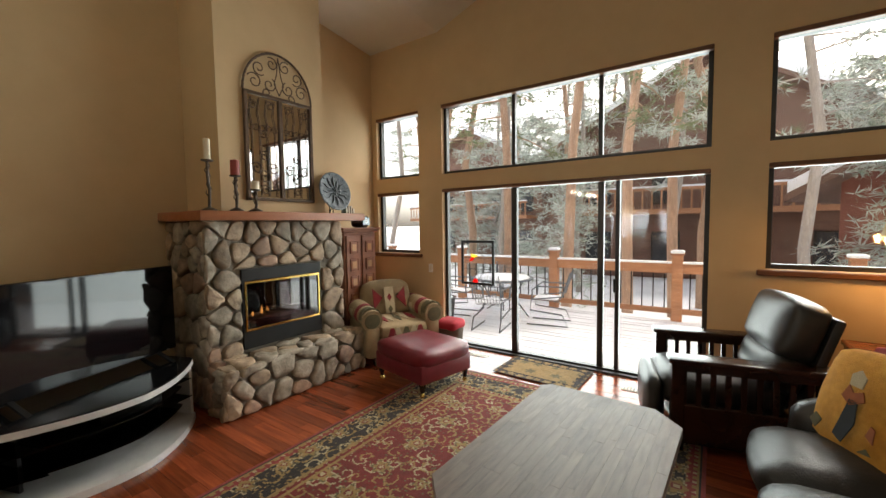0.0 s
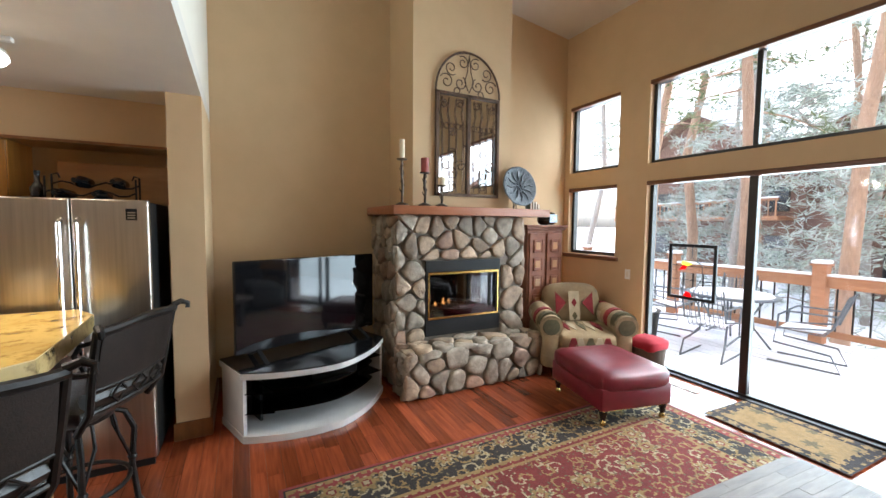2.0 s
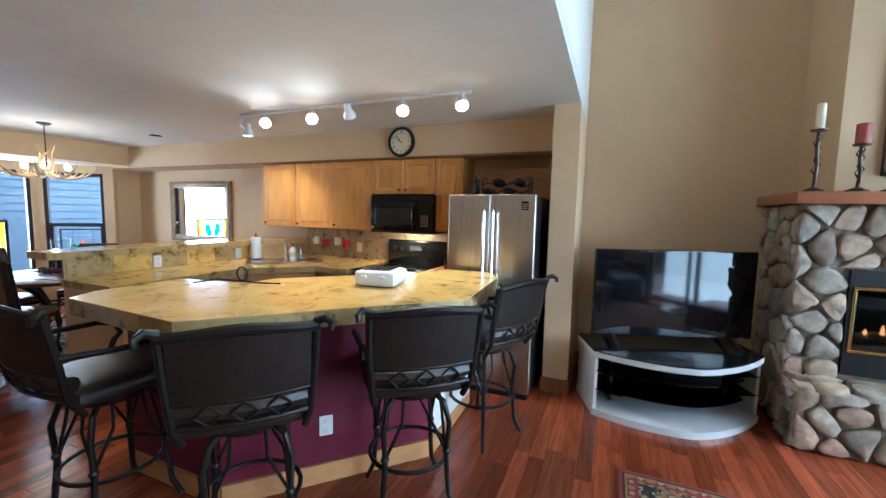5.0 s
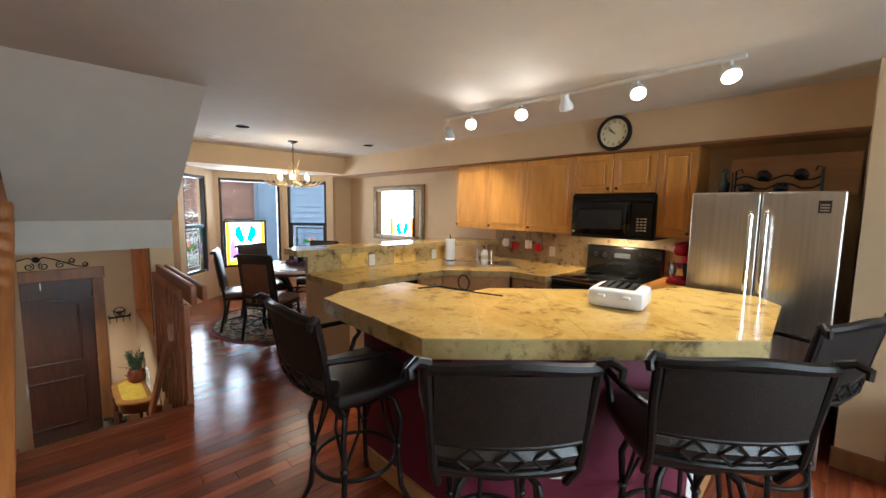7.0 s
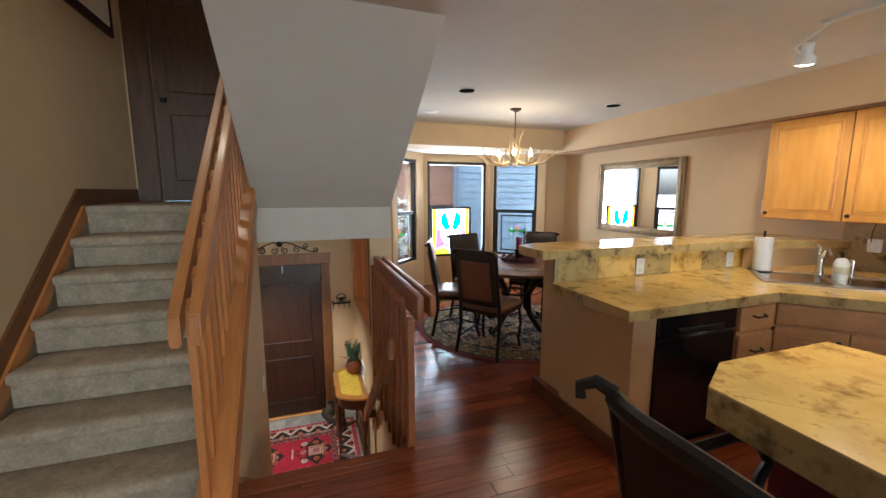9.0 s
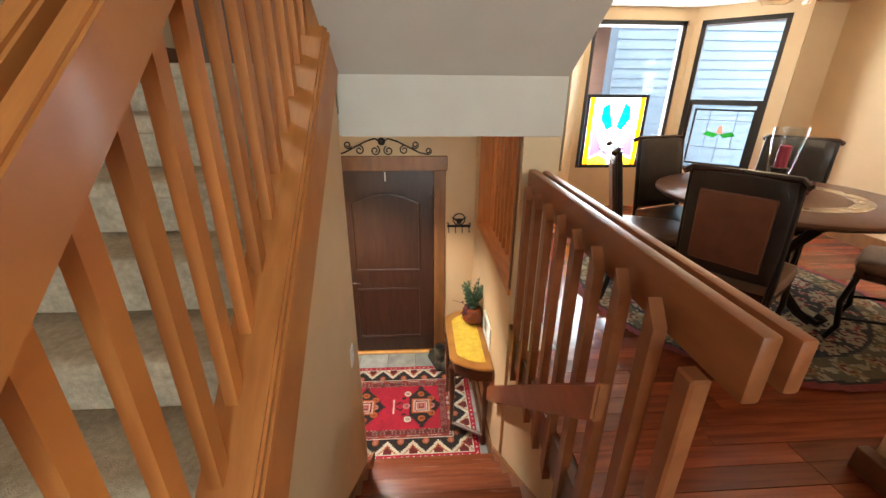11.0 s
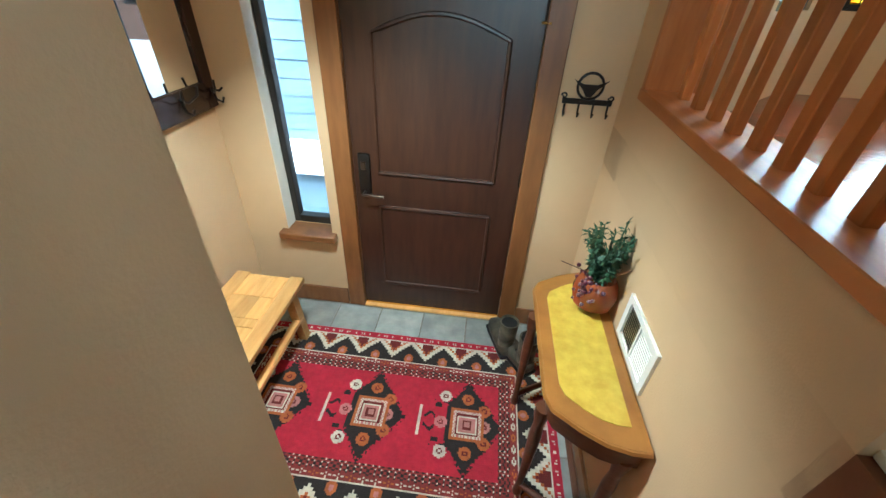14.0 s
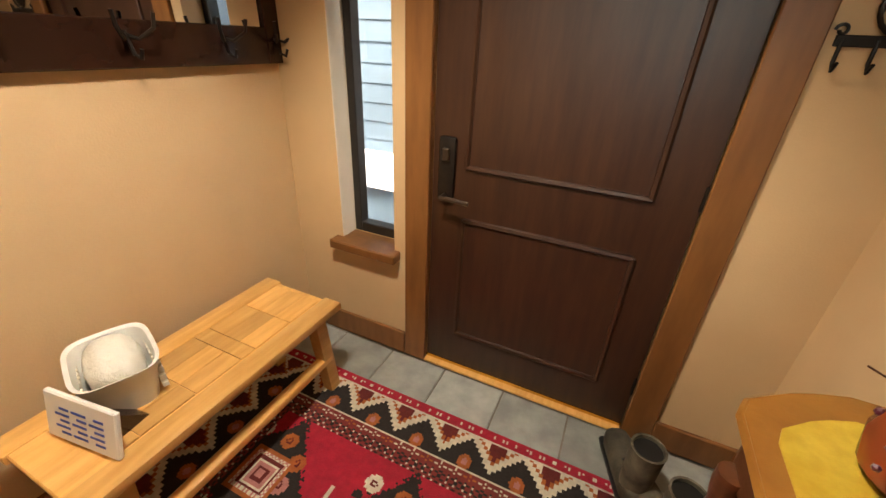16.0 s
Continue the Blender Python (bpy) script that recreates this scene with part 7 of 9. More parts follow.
part("pedestal", lathe(bmesh.new(), [(0.04, 0.02), (0.042, 0.1), (0.05, 0.14), (0.01, 0.141)], seg=16), SATINBLACK, cv)
wt = thing("berry_wreath", "wreath of dark red berries and leaves round the vase", "wreath", (-2.42, -5.32, 0.757))
bm, r = bmesh.new(), random.Random(9)
for k in range(150):
    a, q = r.uniform(0, 6.28), r.uniform(0.1, 0.19)
    c = Vector((q * math.cos(a), q * math.sin(a), r.uniform(0.008, 0.06)))
    bmesh.ops.create_icosphere(bm, subdivisions=1, radius=r.uniform(0.009, 0.016), matrix=Matrix.Translation(c))
part("berries", bm, mat("dark_berry", (0.11, 0.012, 0.03), (0.06, 0.008, 0.02), 20, 0.4), wt)
bm = bmesh.new()
for k in range(90):
    a, q = r.uniform(0, 6.28), r.uniform(0.12, 0.2)
    m = pose(q * math.cos(a), q * math.sin(a), r.uniform(0.01, 0.05), r.uniform(-50, 50), r.uniform(-50, 50), r.uniform(0, 360))
    bm.faces.new([bm.verts.new(m @ Vector(v)) for v in ((-0.03, 0, 0), (0, -0.01, 0.006), (0.03, 0, 0), (0, 0.01, 0.006))])
part("leaves", bm, mat("plum_leaf", (0.09, 0.02, 0.04), (0.05, 0.015, 0.025), 20, 0.6), wt)

dm = thing("wall_mirror", "rectangular mirror in a gilt wooden frame", "mirror", (W, -5.495, 1.465), -90)
part("glass", cube(-0.6, 0.6, 0.012, 0.018, -0.38, 0.38), MIRROR, dm, smooth=0)
GILT = mat("aged_gilt", (0.30, 0.2, 0.095), (0.19, 0.12, 0.055), 14, 0.42, 0.2, 60, metal=0.3)
for x0, x1, z0, z1 in ((-0.7, -0.6, -0.47, 0.47), (0.6, 0.7, -0.47, 0.47), (-0.6, 0.6, -0.47, -0.375), (-0.6, 0.6, 0.375, 0.47)):
    fr_ = part("frame_rail", cube(x0, x1, 0, 0.035, z0, z1, 0.012, 2), GILT, dm)
    w_, h_ = x1 - x0, z1 - z0
    part("bead", cube(x0 + min(0.035, w_ / 3), x1 - min(0.035, w_ / 3), 0.033, 0.046, z0 + min(0.035, h_ / 3), z1 - min(0.035, h_ / 3), 0.006), GILT, fr_)
outlet(W, -3.95, 1.4, -90, "white light switch plate on the wall")

sg2 = thing("stained_glass_window", "leaded stained glass panel with a white lily and purple", "stained glass", (-2.44, -7.62, 0.475))
bm = bmesh.new()
for q in ((-0.36, -0.325, 0, 0.82), (0.325, 0.36, 0, 0.82), (-0.325, 0.325, 0, 0.03), (-0.325, 0.325, 0.785, 0.82)):
    box(bm, q[0], q[1], -0.012, 0.012, q[2], q[3], 0.003)
part("frame", bm, SATINBLACK, sg2)
def lite(poly, c, mirror=True):
    for s in ((1, -1) if mirror else (1,)):
        part("glass_piece", slab(bmesh.new(), [(s * x, 0.001, z) for x, z in poly], (0, 1, 0), 0.004), SG[c], sg2, smooth=0)
part("ground_glass", cube(-0.325, 0.325, -0.004, -0.001, 0.03, 0.785), SG["pale"], sg2, smooth=0)
lite([(0.27, 0.03), (0.32, 0.03), (0.32, 0.785), (0.27, 0.785)], "gold")
lite([(0.02, 0.03), (0.27, 0.03), (0.27, 0.1), (0.14, 0.15), (0.04, 0.1)], "yellow")
lite([(0.1, 0.2), (0.26, 0.12), (0.26, 0.42), (0.19, 0.52), (0.18, 0.34)], "purple")
lite([(0.02, 0.12), (0.11, 0.17), (0.07, 0.27)], "purple")
lite([(0.02, 0.47), (0.09, 0.43), (0.17, 0.55), (0.16, 0.68), (0.09, 0.73), (0.06, 0.6)], "teal")
lite([(0.0, 0.32), (0.06, 0.3), (0.17, 0.38), (0.05, 0.37)], "white")
lite([(0.0, 0.24), (0.05, 0.26), (0.16, 0.23), (0.06, 0.31)], "white")
lite([(-0.05, 0.36), (0.05, 0.36), (0.0, 0.54)], "white", False)
lite([(-0.04, 0.27), (0.0, 0.13), (0.04, 0.27)], "white", False)
lite([(-0.025, 0.29), (0.025, 0.29), (0.03, 0.33), (-0.03, 0.33)], "yellow", False)
bm = bmesh.new()
for s in (1, -1):
    for q in ([(0.27, 0.03), (0.27, 0.785)], [(0.02, 0.47), (0.17, 0.55), (0.16, 0.68), (0.09, 0.73)], [(0.0, 0.54), (0.06, 0.62), (0.26, 0.6)], [(0.0, 0.32), (0.17, 0.38)], [(0.1, 0.2), (0.26, 0.12)], [(0.0, 0.13), (0.16, 0.23)]):
        tube(bm, [(s * x, 0.006, z) for x, z in q], 0.004, 5)
part("lead_lines", bm, LEAD, sg2)
for (a, b), s in ((BAY[0], 1), (BAY[2], -1)):
    mid = (Vector(a) + Vector(b)) / 2
    ang = math.degrees(math.atan2(b[1] - a[1], b[0] - a[0]))
    nx = Vector((-(b[1] - a[1]), b[0] - a[0])).normalized()
    if nx.y < 0:
        nx = -nx
    lt = thing("stained_glass_flower", "small leaded panel with a pink flower in the sash", "stained glass", (mid.x - nx.x * 0.05, mid.y - nx.y * 0.05, 0.53), ang)
    bm = bmesh.new()
    for q in ((-0.29, -0.27, 0, 0.62), (0.27, 0.29, 0, 0.62), (-0.27, 0.27, 0, 0.02), (-0.27, 0.27, 0.6, 0.62)):
        box(bm, q[0], q[1], -0.008, 0.008, q[2], q[3])
    part("frame", bm, SATINBLACK, lt)
    for poly, c in (([(-0.03, 0.36), (0.03, 0.36), (0.02, 0.42), (0, 0.45), (-0.02, 0.42)], "pink"), ([(0, 0.35), (0.12, 0.38), (0.16, 0.34), (0.05, 0.31)], "green"), ([(0, 0.35), (-0.05, 0.31), (-0.16, 0.34), (-0.12, 0.38)], "green")):
        part("glass_piece", slab(bmesh.new(), [(x, -0.002, z) for x, z in poly], (0, 1, 0), 0.004), SG[c], lt, smooth=0)
    bm = bmesh.new()
    for q in ([(-0.27, 0.2), (0.27, 0.2)], [(0, 0.02), (0, 0.35)], [(-0.27, 0.5), (0.27, 0.5)], [(0.13, 0.2), (0.13, 0.6)], [(-0.13, 0.2), (-0.13, 0.6)]):
        tube(bm, [(x, 0, z) for x, z in q], 0.003, 5)
    part("lead_lines", bm, LEAD, lt)
fp2 = thing("picture_frame", "dark framed picture on the stair wall", "picture", (1.37, -5.35, 2.85), 90)
part("frame", cube(-0.45, 0.45, 0, 0.03, 0, 0.7, 0.006), DARKW, fp2)
part("print", cube(-0.38, 0.38, 0.029, 0.033, 0.07, 0.63), PALE, fp2, smooth=0)

sl_ = thing("stair_ceiling_light", "round white ceiling light high over the stairs", "ceiling light", (0.8, -4.75, 5.1))
part("pan", lathe(bmesh.new(), [(0.15, -0.03), (0.16, 0.0)], seg=28), WHITE, sl_)
part("diffuser", lathe(bmesh.new(), [(0.02, -0.1), (0.1, -0.085), (0.14, -0.05), (0.145, -0.03)], seg=28), glow("stair_light_glass", (1.0, 0.9, 0.72), 1.2), sl_)
lamp("stair_lamp", "SPOT", 6, (1.0, 0.85, 0.62), (0.8, -4.75, 4.9), (0.72, -3.35, 0.0), 0.12, spot=44)

# ---- entry ----
ERW, ERL = 1.93, 1.13
def entry_rug(x, y):
    """Red runner: dotted guard stripes, a zigzag border, three hooked medallions on the field."""
    d = min(ERW / 2 - abs(x), ERL / 2 - abs(y))
    along = x if ERL / 2 - abs(y) <= ERW / 2 - abs(x) else y
    if d < 0.045:
        u = (along % 0.05) / 0.05 - 0.5
        w = (d - 0.022) / 0.022
        return 7 if abs(u) + abs(w) * 0.6 < 0.28 and abs(u) > 0.06 else 6
    if d < 0.052 or 0.205 < d < 0.212:
        return 7
    if d < 0.205:
        v = (d - 0.052) / 0.153
        u = abs((along % 0.21) / 0.21 - 0.5) * 2
        step = round(u * 7) / 7
        if v < 0.25 + 0.75 * step - 0.16:
            if v < 0.25 + 0.75 * step - 0.52:
                return 0 if abs(u - 0.9) < 0.25 else 7
            return 7 if v > 0.25 + 0.75 * step - 0.42 else 8
        r = math.hypot((u) * 0.105, (v - 0.8) * 0.153)
        if r < 0.03:
            return 8 if r > 0.014 else 9
        return 1
    if d < 0.305:
        band = d - 0.212
        if band < 0.035:
            u, w = (along % 0.06) / 0.06 - 0.5, (band - 0.017) / 0.017
            q = abs(u) * 2 + abs(w)
            return (8 if math.floor(along / 0.06) % 3 == 0 else 7) if 0.35 < q < 0.85 and abs(abs(u) - abs(w) * 0.3) > 0.05 else 5
        u = math.sin(along * 190) * math.sin(d * 260)
        return 7 if u > 0.78 else (1 if u < -0.2 else 5)
    p = 0.43
    x, y = (x - 0.029) / 1.21 - 0.125, (y + 0.005) / 1.21
    k = math.floor((x + 0.08) / p + 0.5)
    u, v = x + 0.08 - k * p, y
    if abs(u - 0.165) < 0.007 and abs(v) < 0.07:
        return 7
    du, dv = abs(u + 0.045), abs(v)
    jag = 0.012 * ((round(dv * 60) + round(du * 60)) % 2)
    q = du + dv * 0.72
    if du < 0.05 and dv < 0.05:
        c = max(du, dv)
        return 9 if c < 0.012 else (0 if c < 0.02 else (9 if c < 0.035 else (7 if c < 0.042 else 0)))
    if max(du, dv) < 0.062:
        return 7 if (round(u * 130) + round(v * 130)) % 2 else 9
    if max(du, dv) < 0.075:
        return 8
    for cx, cv, c in ((-0.045, 0.125, 8), (0.06, 0.13, 7), (0.07, 0.0, 9), (-0.12, 0.075, 8), (-0.12, 0.0, 9)):
        r = math.hypot(u - cx, dv - cv)
        if r < 0.028:
            return c if (r > 0.012 or r < 0.006) else 0
    if q < 0.15 + jag and u < 0.05:
        return 1
    if 0.07 < dv < 0.11 and 0.05 < u < 0.11 and math.sin(u * 90) * math.sin(dv * 100) > 0.1:
        return 1
    if 0.1 < u < 0.15 and dv < 0.05 and abs(dv - 0.03 - 0.01 * math.sin(u * 120)) < 0.008:
        return 1
    return 6
woven("entry_rug", "red tribal rug with black medallions and zigzag border", ERW, ERL, 0.0075, entry_rug, PAL, (0.345, -5.812, G))

bn = thing("bench", "honey pine bench with inlaid plank seat and stretcher", "bench", (1.095, -5.86, G))
seat = part("seat_frame", cube(-0.2, 0.2, -0.465, 0.465, 0.425, 0.45, 0.004), PINE, bn)
for s in (-1, 1):
    part("side_rail", cube(s * 0.165 - 0.042, s * 0.165 + 0.042, -0.475, 0.475, 0.42, 0.455, 0.006, 2), PINE, seat)
    for x in (-1, 1):
        bm = bmesh.new()
        slab(bm, [(x * 0.15 - 0.028, s * 0.40, 0.42), (x * 0.15 + 0.028, s * 0.40, 0.42), (x * 0.165 + 0.024, s * 0.44, 0.0), (x * 0.165 - 0.024, s * 0.44, 0.0)], (0, -s, 0), 0.055)
        part("leg", bm, PINE, bn)
part("stretcher", cube(-0.185, -0.14, -0.42, 0.42, 0.17, 0.205, 0.008, 2), PINE, bn)
part("stretcher", cube(0.14, 0.185, -0.42, 0.42, 0.17, 0.205, 0.008, 2), PINE, bn)
r = random.Random(5)
y = -0.44
for k in range(6):
    y1 = y + (0.06 if k % 3 == 2 else 0.165)
    if k % 3 == 2:
        part("plank", cube(-0.118, 0.118, y + 0.002, y1 - 0.002, 0.448, 0.456), PINE, seat, smooth=0)
    else:
        n = 3
        for j in range(n):
            x0 = -0.118 + 0.236 * j / n
            part("plank", cube(x0 + 0.001, x0 + 0.236 / n - 0.001, y + 0.002, y1 - 0.002, 0.448, 0.4545 + r.uniform(0, 0.001)), PINE, seat, smooth=0)
    y = y1
bs = thing("white_basket", "white plastic basket with a folded cloth on the bench", "basket", (1.17, -5.66, G + 0.455), 70)
bm = bmesh.new()
rings = []
for z, w, l in ((0.0, 0.075, 0.1), (0.07, 0.088, 0.115), (0.14, 0.1, 0.13), (0.146, 0.106, 0.136), (0.14, 0.095, 0.125), (0.006, 0.07, 0.095)):
    rings.append([bm.verts.new((w * (abs(math.cos(a)) ** 0.5) * math.copysign(1, math.cos(a)), l * (abs(math.sin(a)) ** 0.5) * math.copysign(1, math.sin(a)), z)) for a in [k * math.pi / 14 for k in range(28)]])
for a, b in zip(rings, rings[1:]):
    for k in range(28):
        bm.faces.new((a[k], a[(k + 1) % 28], b[(k + 1) % 28], b[k]))
bm.faces.new(rings[0][::-1]), bm.faces.new(rings[-1])
tub = part("tub", bm, WHITE, bs)
for side in (-1, 1):
    for k in range(9):
        for j in range(3):
            part("slot", cube(side * 0.09 - 0.008, side * 0.09 + 0.008, -0.08 + 0.02 * k, -0.07 + 0.02 * k, 0.025 + 0.03 * j, 0.04 + 0.03 * j), PALE, tub)
part("cloth", cushion(-0.06, 0.06, -0.09, 0.09, 0.03, 0.17, 0.02), mat("white_cloth", (0.75, 0.73, 0.66), (0.68, 0.66, 0.6), 20, 0.95, 0.4, 80), bs, "folded white cloth")
sn = thing("tabletop_sign", "small white framed sign, its cast shadow built as a dark block", "sign", (1.07, -5.53, G + 0.455), 8)
bm = cube(-0.125, 0.125, -0.008, 0.008, 0.0, 0.14, 0.004)
bmesh.ops.transform(bm, matrix=pose(0, 0.03, 0.004, 14, 0, 0), verts=bm.verts)
brd = part("frame", bm, WHITE, sn)
BLUEINK = mat("blue_ink", (0.05, 0.1, 0.45), None, 9, 0.6)
for k in range(5):
    for j in range(3):
        w_ = 0.024 + 0.012 * ((k + j) % 2)
        bm = cube(-0.085 + 0.06 * j, -0.085 + 0.06 * j + w_ * 1.4, 0.0085, 0.0095, 0.025 + 0.018 * k, 0.032 + 0.018 * k)
        bmesh.ops.transform(bm, matrix=pose(0, 0.03, 0.004, 14, 0, 0), verts=bm.verts)
        part("text_bar", bm, BLUEINK, brd, smooth=0)
# Dark solid behind the sign stands in for its cast shadow.
part("shadow_block", slab(bmesh.new(), [(-0.06, 0.015, 0.0), (-0.06, -0.1, 0.0), (-0.06, -0.005, 0.1)], (1, 0, 0), 0.12), DARKW, sn)

# demilune table with plant
tb = thing("demilune_table", "half-round wooden console table with a gold mottled top", "console table", (-0.69, -5.755, G))
half = [(0.0, -0.45), (0.08, -0.45), (0.15, -0.425), (0.2, -0.40), (0.285, -0.34), (0.305, -0.29), (0.305, 0.26), (0.285, 0.31), (0.2, 0.37), (0.13, 0.405), (0.06, 0.42), (0.0, 0.42)]
part("apron", prism(bmesh.new(), [(x * 0.93, y * 0.95) for x, y in half], 0.66, 0.775), WALNUT, tb)
rim = part("rim", prism(bmesh.new(), half, 0.775, 0.80), GOLDW, tb, "golden wooden rim")
part("top_field", prism(bmesh.new(), [(0.045 + x * 0.70, y * 0.82) for x, y in half], 0.799, 0.8035), GOLDTOP, tb, "mottled gold leaf field", smooth=0)
part("bead", tube(bmesh.new(), [(x * 1.0, y * 1.0, 0.788) for x, y in half], 0.012, 6), GOLDW, rim)
part("drawer", cube(0.28, 0.292, -0.11, 0.11, 0.675, 0.765, 0.004), GOLDW, tb)
part("drawer_knob", lathe(bmesh.new(), [(0.006, 0), (0.012, 0.012), (0.004, 0.018)], seg=10), IRON, tb).matrix_basis = pose(0.292, 0.0, 0.72, 0, 90, 0)
legs = [(0.29, -0.24), (0.29, 0.23), (0.04, -0.38), (0.04, 0.38)]
for x, y in legs:
    part("leg", lathe(bmesh.new(), [(0.018, 0), (0.022, 0.03), (0.014, 0.1), (0.02, 0.3), (0.026, 0.5), (0.02, 0.58), (0.03, 0.64), (0.03, 0.68)], (x, y, 0), 12), WALNUT, tb)
for (x0, y0), (x1, y1) in ((legs[0], legs[2]), (legs[1], legs[3]), (legs[2], legs[3])):
    part("stretcher", tube(bmesh.new(), [(x0, y0, 0.09), (x1, y1, 0.09)], 0.016, 8), WALNUT, tb)
po = thing("potted_plant", "red ceramic pot with evergreen sprigs and dark berries", "plant", (-0.615, -5.975, G + 0.803))
part("pot", lathe(bmesh.new(), [(0.055, 0), (0.085, 0.03), (0.095, 0.09), (0.08, 0.14), (0.065, 0.16), (0.058, 0.155)], seg=22), mat("red_glaze", (0.30, 0.045, 0.02), (0.2, 0.07, 0.02), 7, 0.25), po)
bm, r = bmesh.new(), random.Random(12)
for k in range(36):
    a, h = r.uniform(0, 6.28), r.uniform(0.1, 0.27)
    tip = Vector((0.09 * math.cos(a) * r.uniform(0.4, 1.2), 0.09 * math.sin(a) * r.uniform(0.4, 1.2), 0.15 + h))
    base = Vector((0.02 * math.cos(a), 0.02 * math.sin(a), 0.13))
    tube(bm, [base, base.lerp(tip, 0.5) + Vector((0, 0, 0.02)), tip], 0.003, 4)
    for j in range(30):
        p = base.lerp(tip, 0.25 + 0.75 * j / 29)
        m = Matrix.Translation(p) @ Euler((r.uniform(-1.2, 1.2), r.uniform(-1.2, 1.2), r.uniform(0, 6.28))).to_matrix().to_4x4()
        bm.faces.new([bm.verts.new(m @ Vector(v)) for v in ((0, 0, 0), (0.014, -0.005, 0.003), (0.032, 0, 0), (0.014, 0.005, 0.003))])
part("foliage", bm, mat("evergreen_leaf", (0.045, 0.105, 0.045), (0.025, 0.06, 0.03), 12, 0.55), po, "green evergreen sprigs")
bm = bmesh.new()
for k in range(70):
    c = Vector((0.05 + r.gauss(0, 0.025), 0.045 + r.gauss(0, 0.03), 0.13 + r.gauss(0, 0.03)))
    bmesh.ops.create_icosphere(bm, subdivisions=1, radius=r.uniform(0.007, 0.012), matrix=Matrix.Translation(c))
tagged(part("berries", bm, mat("plum_berry", (0.10, 0.012, 0.03), (0.06, 0.01, 0.02), 20, 0.35), po, "dark red berry cluster"), "cluster of small dark purple berries", kind="stuff")
bm = bmesh.new()
for a, h in ((0.3, 0.1), (1.8, 0.16), (3.4, 0.06), (5.0, 0.14)):
    tube(bm, [(0, 0, 0.15), (0.08 * math.cos(a), 0.08 * math.sin(a), 0.16 + h * 0.4), (0.19 * math.cos(a), 0.15 * math.sin(a), 0.15 + h)], 0.002, 4)
part("twigs", bm, WALNUT, po)

def boot(x, y, rz):
    b = thing("boot", "worn brown camouflage winter boot on the slate", "boot", (x, y, G), rz, group="pair of boots")
    part("shaft", lathe(bmesh.new(), [(0.05, 0.05), (0.052, 0.12), (0.056, 0.26), (0.058, 0.275), (0.05, 0.275), (0.045, 0.1)], (0, -0.05, 0), 18), mat("camo_canvas", (0.22, 0.19, 0.13), (0.045, 0.04, 0.028), 13, 0.8, 0.3, 90), b)
    part("foot", cushion(-0.05, 0.05, -0.11, 0.17, 0.015, 0.11, 0.008), mat("camo_canvas_foot", (0.09, 0.075, 0.05), (0.03, 0.025, 0.018), 13, 0.8, 0.3, 90), b)
    part("sole", cushion(-0.053, 0.053, -0.115, 0.178, 0.0, 0.035, 0.002), SATINBLACK, b)
    part("lining", lathe(bmesh.new(), [(0.01, 0.255), (0.048, 0.262)], (0, -0.05, 0), 18), SATINBLACK, b)
    bm = bmesh.new()
    for k in range(4):
        tube(bm, [(-0.03, 0.0 + 0.012 * k, 0.14 - 0.02 * k), (0.03, 0.005 + 0.012 * k, 0.135 - 0.02 * k)], 0.004, 5)
    part("laces", bm, SATINBLACK, b)
boot(-0.33, -6.40, 200), boot(-0.43, -6.28, 215)

vn = thing("wall_vent", "white louvred return-air vent low on the wall", "vent", (-0.70, -5.675, -0.485), -90)
part("frame", pierced(bmesh.new(), "y", 0, 0.012, -0.15, 0.15, -0.1, 0.1, [(-0.12, -0.005, -0.075, 0.075), (0.005, 0.12, -0.075, 0.075)]), WHITE, vn, smooth=0)
part("screen", cube(-0.12, -0.005, -0.001, 0.005, -0.075, 0.075), PALE, vn, "pale fine louvres")
part("screen", cube(0.005, 0.12, -0.001, 0.003, -0.075, 0.075), SATINBLACK, vn, "dark open louvres")
for k in range(11):
    part("slat", cube(-0.12, -0.005, 0.004, 0.008, -0.07 + 0.0135 * k, -0.063 + 0.0135 * k), WHITE, vn)
    part("slat", cube(0.005, 0.12, 0.002, 0.005, -0.07 + 0.0135 * k, -0.068 + 0.0135 * k), STEEL, vn)

hk = thing("key_hook_rack", "black iron key rack with a longhorn medallion", "hook rack", (-0.545, -6.64, 0.09))
part("bar", cube(-0.115, 0.115, 0.004, 0.012, -0.015, 0.01, 0.002), IRON, hk)
part("ring", tube(bmesh.new(), [(0.058 * math.cos(k * 0.35), 0.012, 0.068 + 0.058 * math.sin(k * 0.35)) for k in range(18)], 0.006, 6, closed=True), IRON, hk)
part("longhorn", slab(bmesh.new(), [(-0.08, 0.008, 0.095), (-0.03, 0.008, 0.075), (0.03, 0.008, 0.075), (0.08, 0.008, 0.095), (0.035, 0.008, 0.055), (0.012, 0.008, 0.02), (-0.012, 0.008, 0.02), (-0.035, 0.008, 0.055)], (0, 1, 0), 0.006), IRON, hk)
for k in range(4):
    x = -0.1 + 0.067 * k
    part("hook", tube(bmesh.new(), [(x, 0.01, 0.0), (x, 0.012, -0.05), (x, 0.025, -0.068), (x, 0.04, -0.05)], 0.0045, 6), IRON, hk)
for s in (-1, 1):
    part("curl", tube(bmesh.new(), spiral((s * 0.108, 0.008, 0.02), 0.014, 0.006, s, 0.0, "xz", 12), 0.004, 5), IRON, hk)

sc = thing("door_scroll", "black wrought iron scroll ornament above the front door", "ornament", (0.17, -6.612, G + 2.17))
bm = bmesh.new()
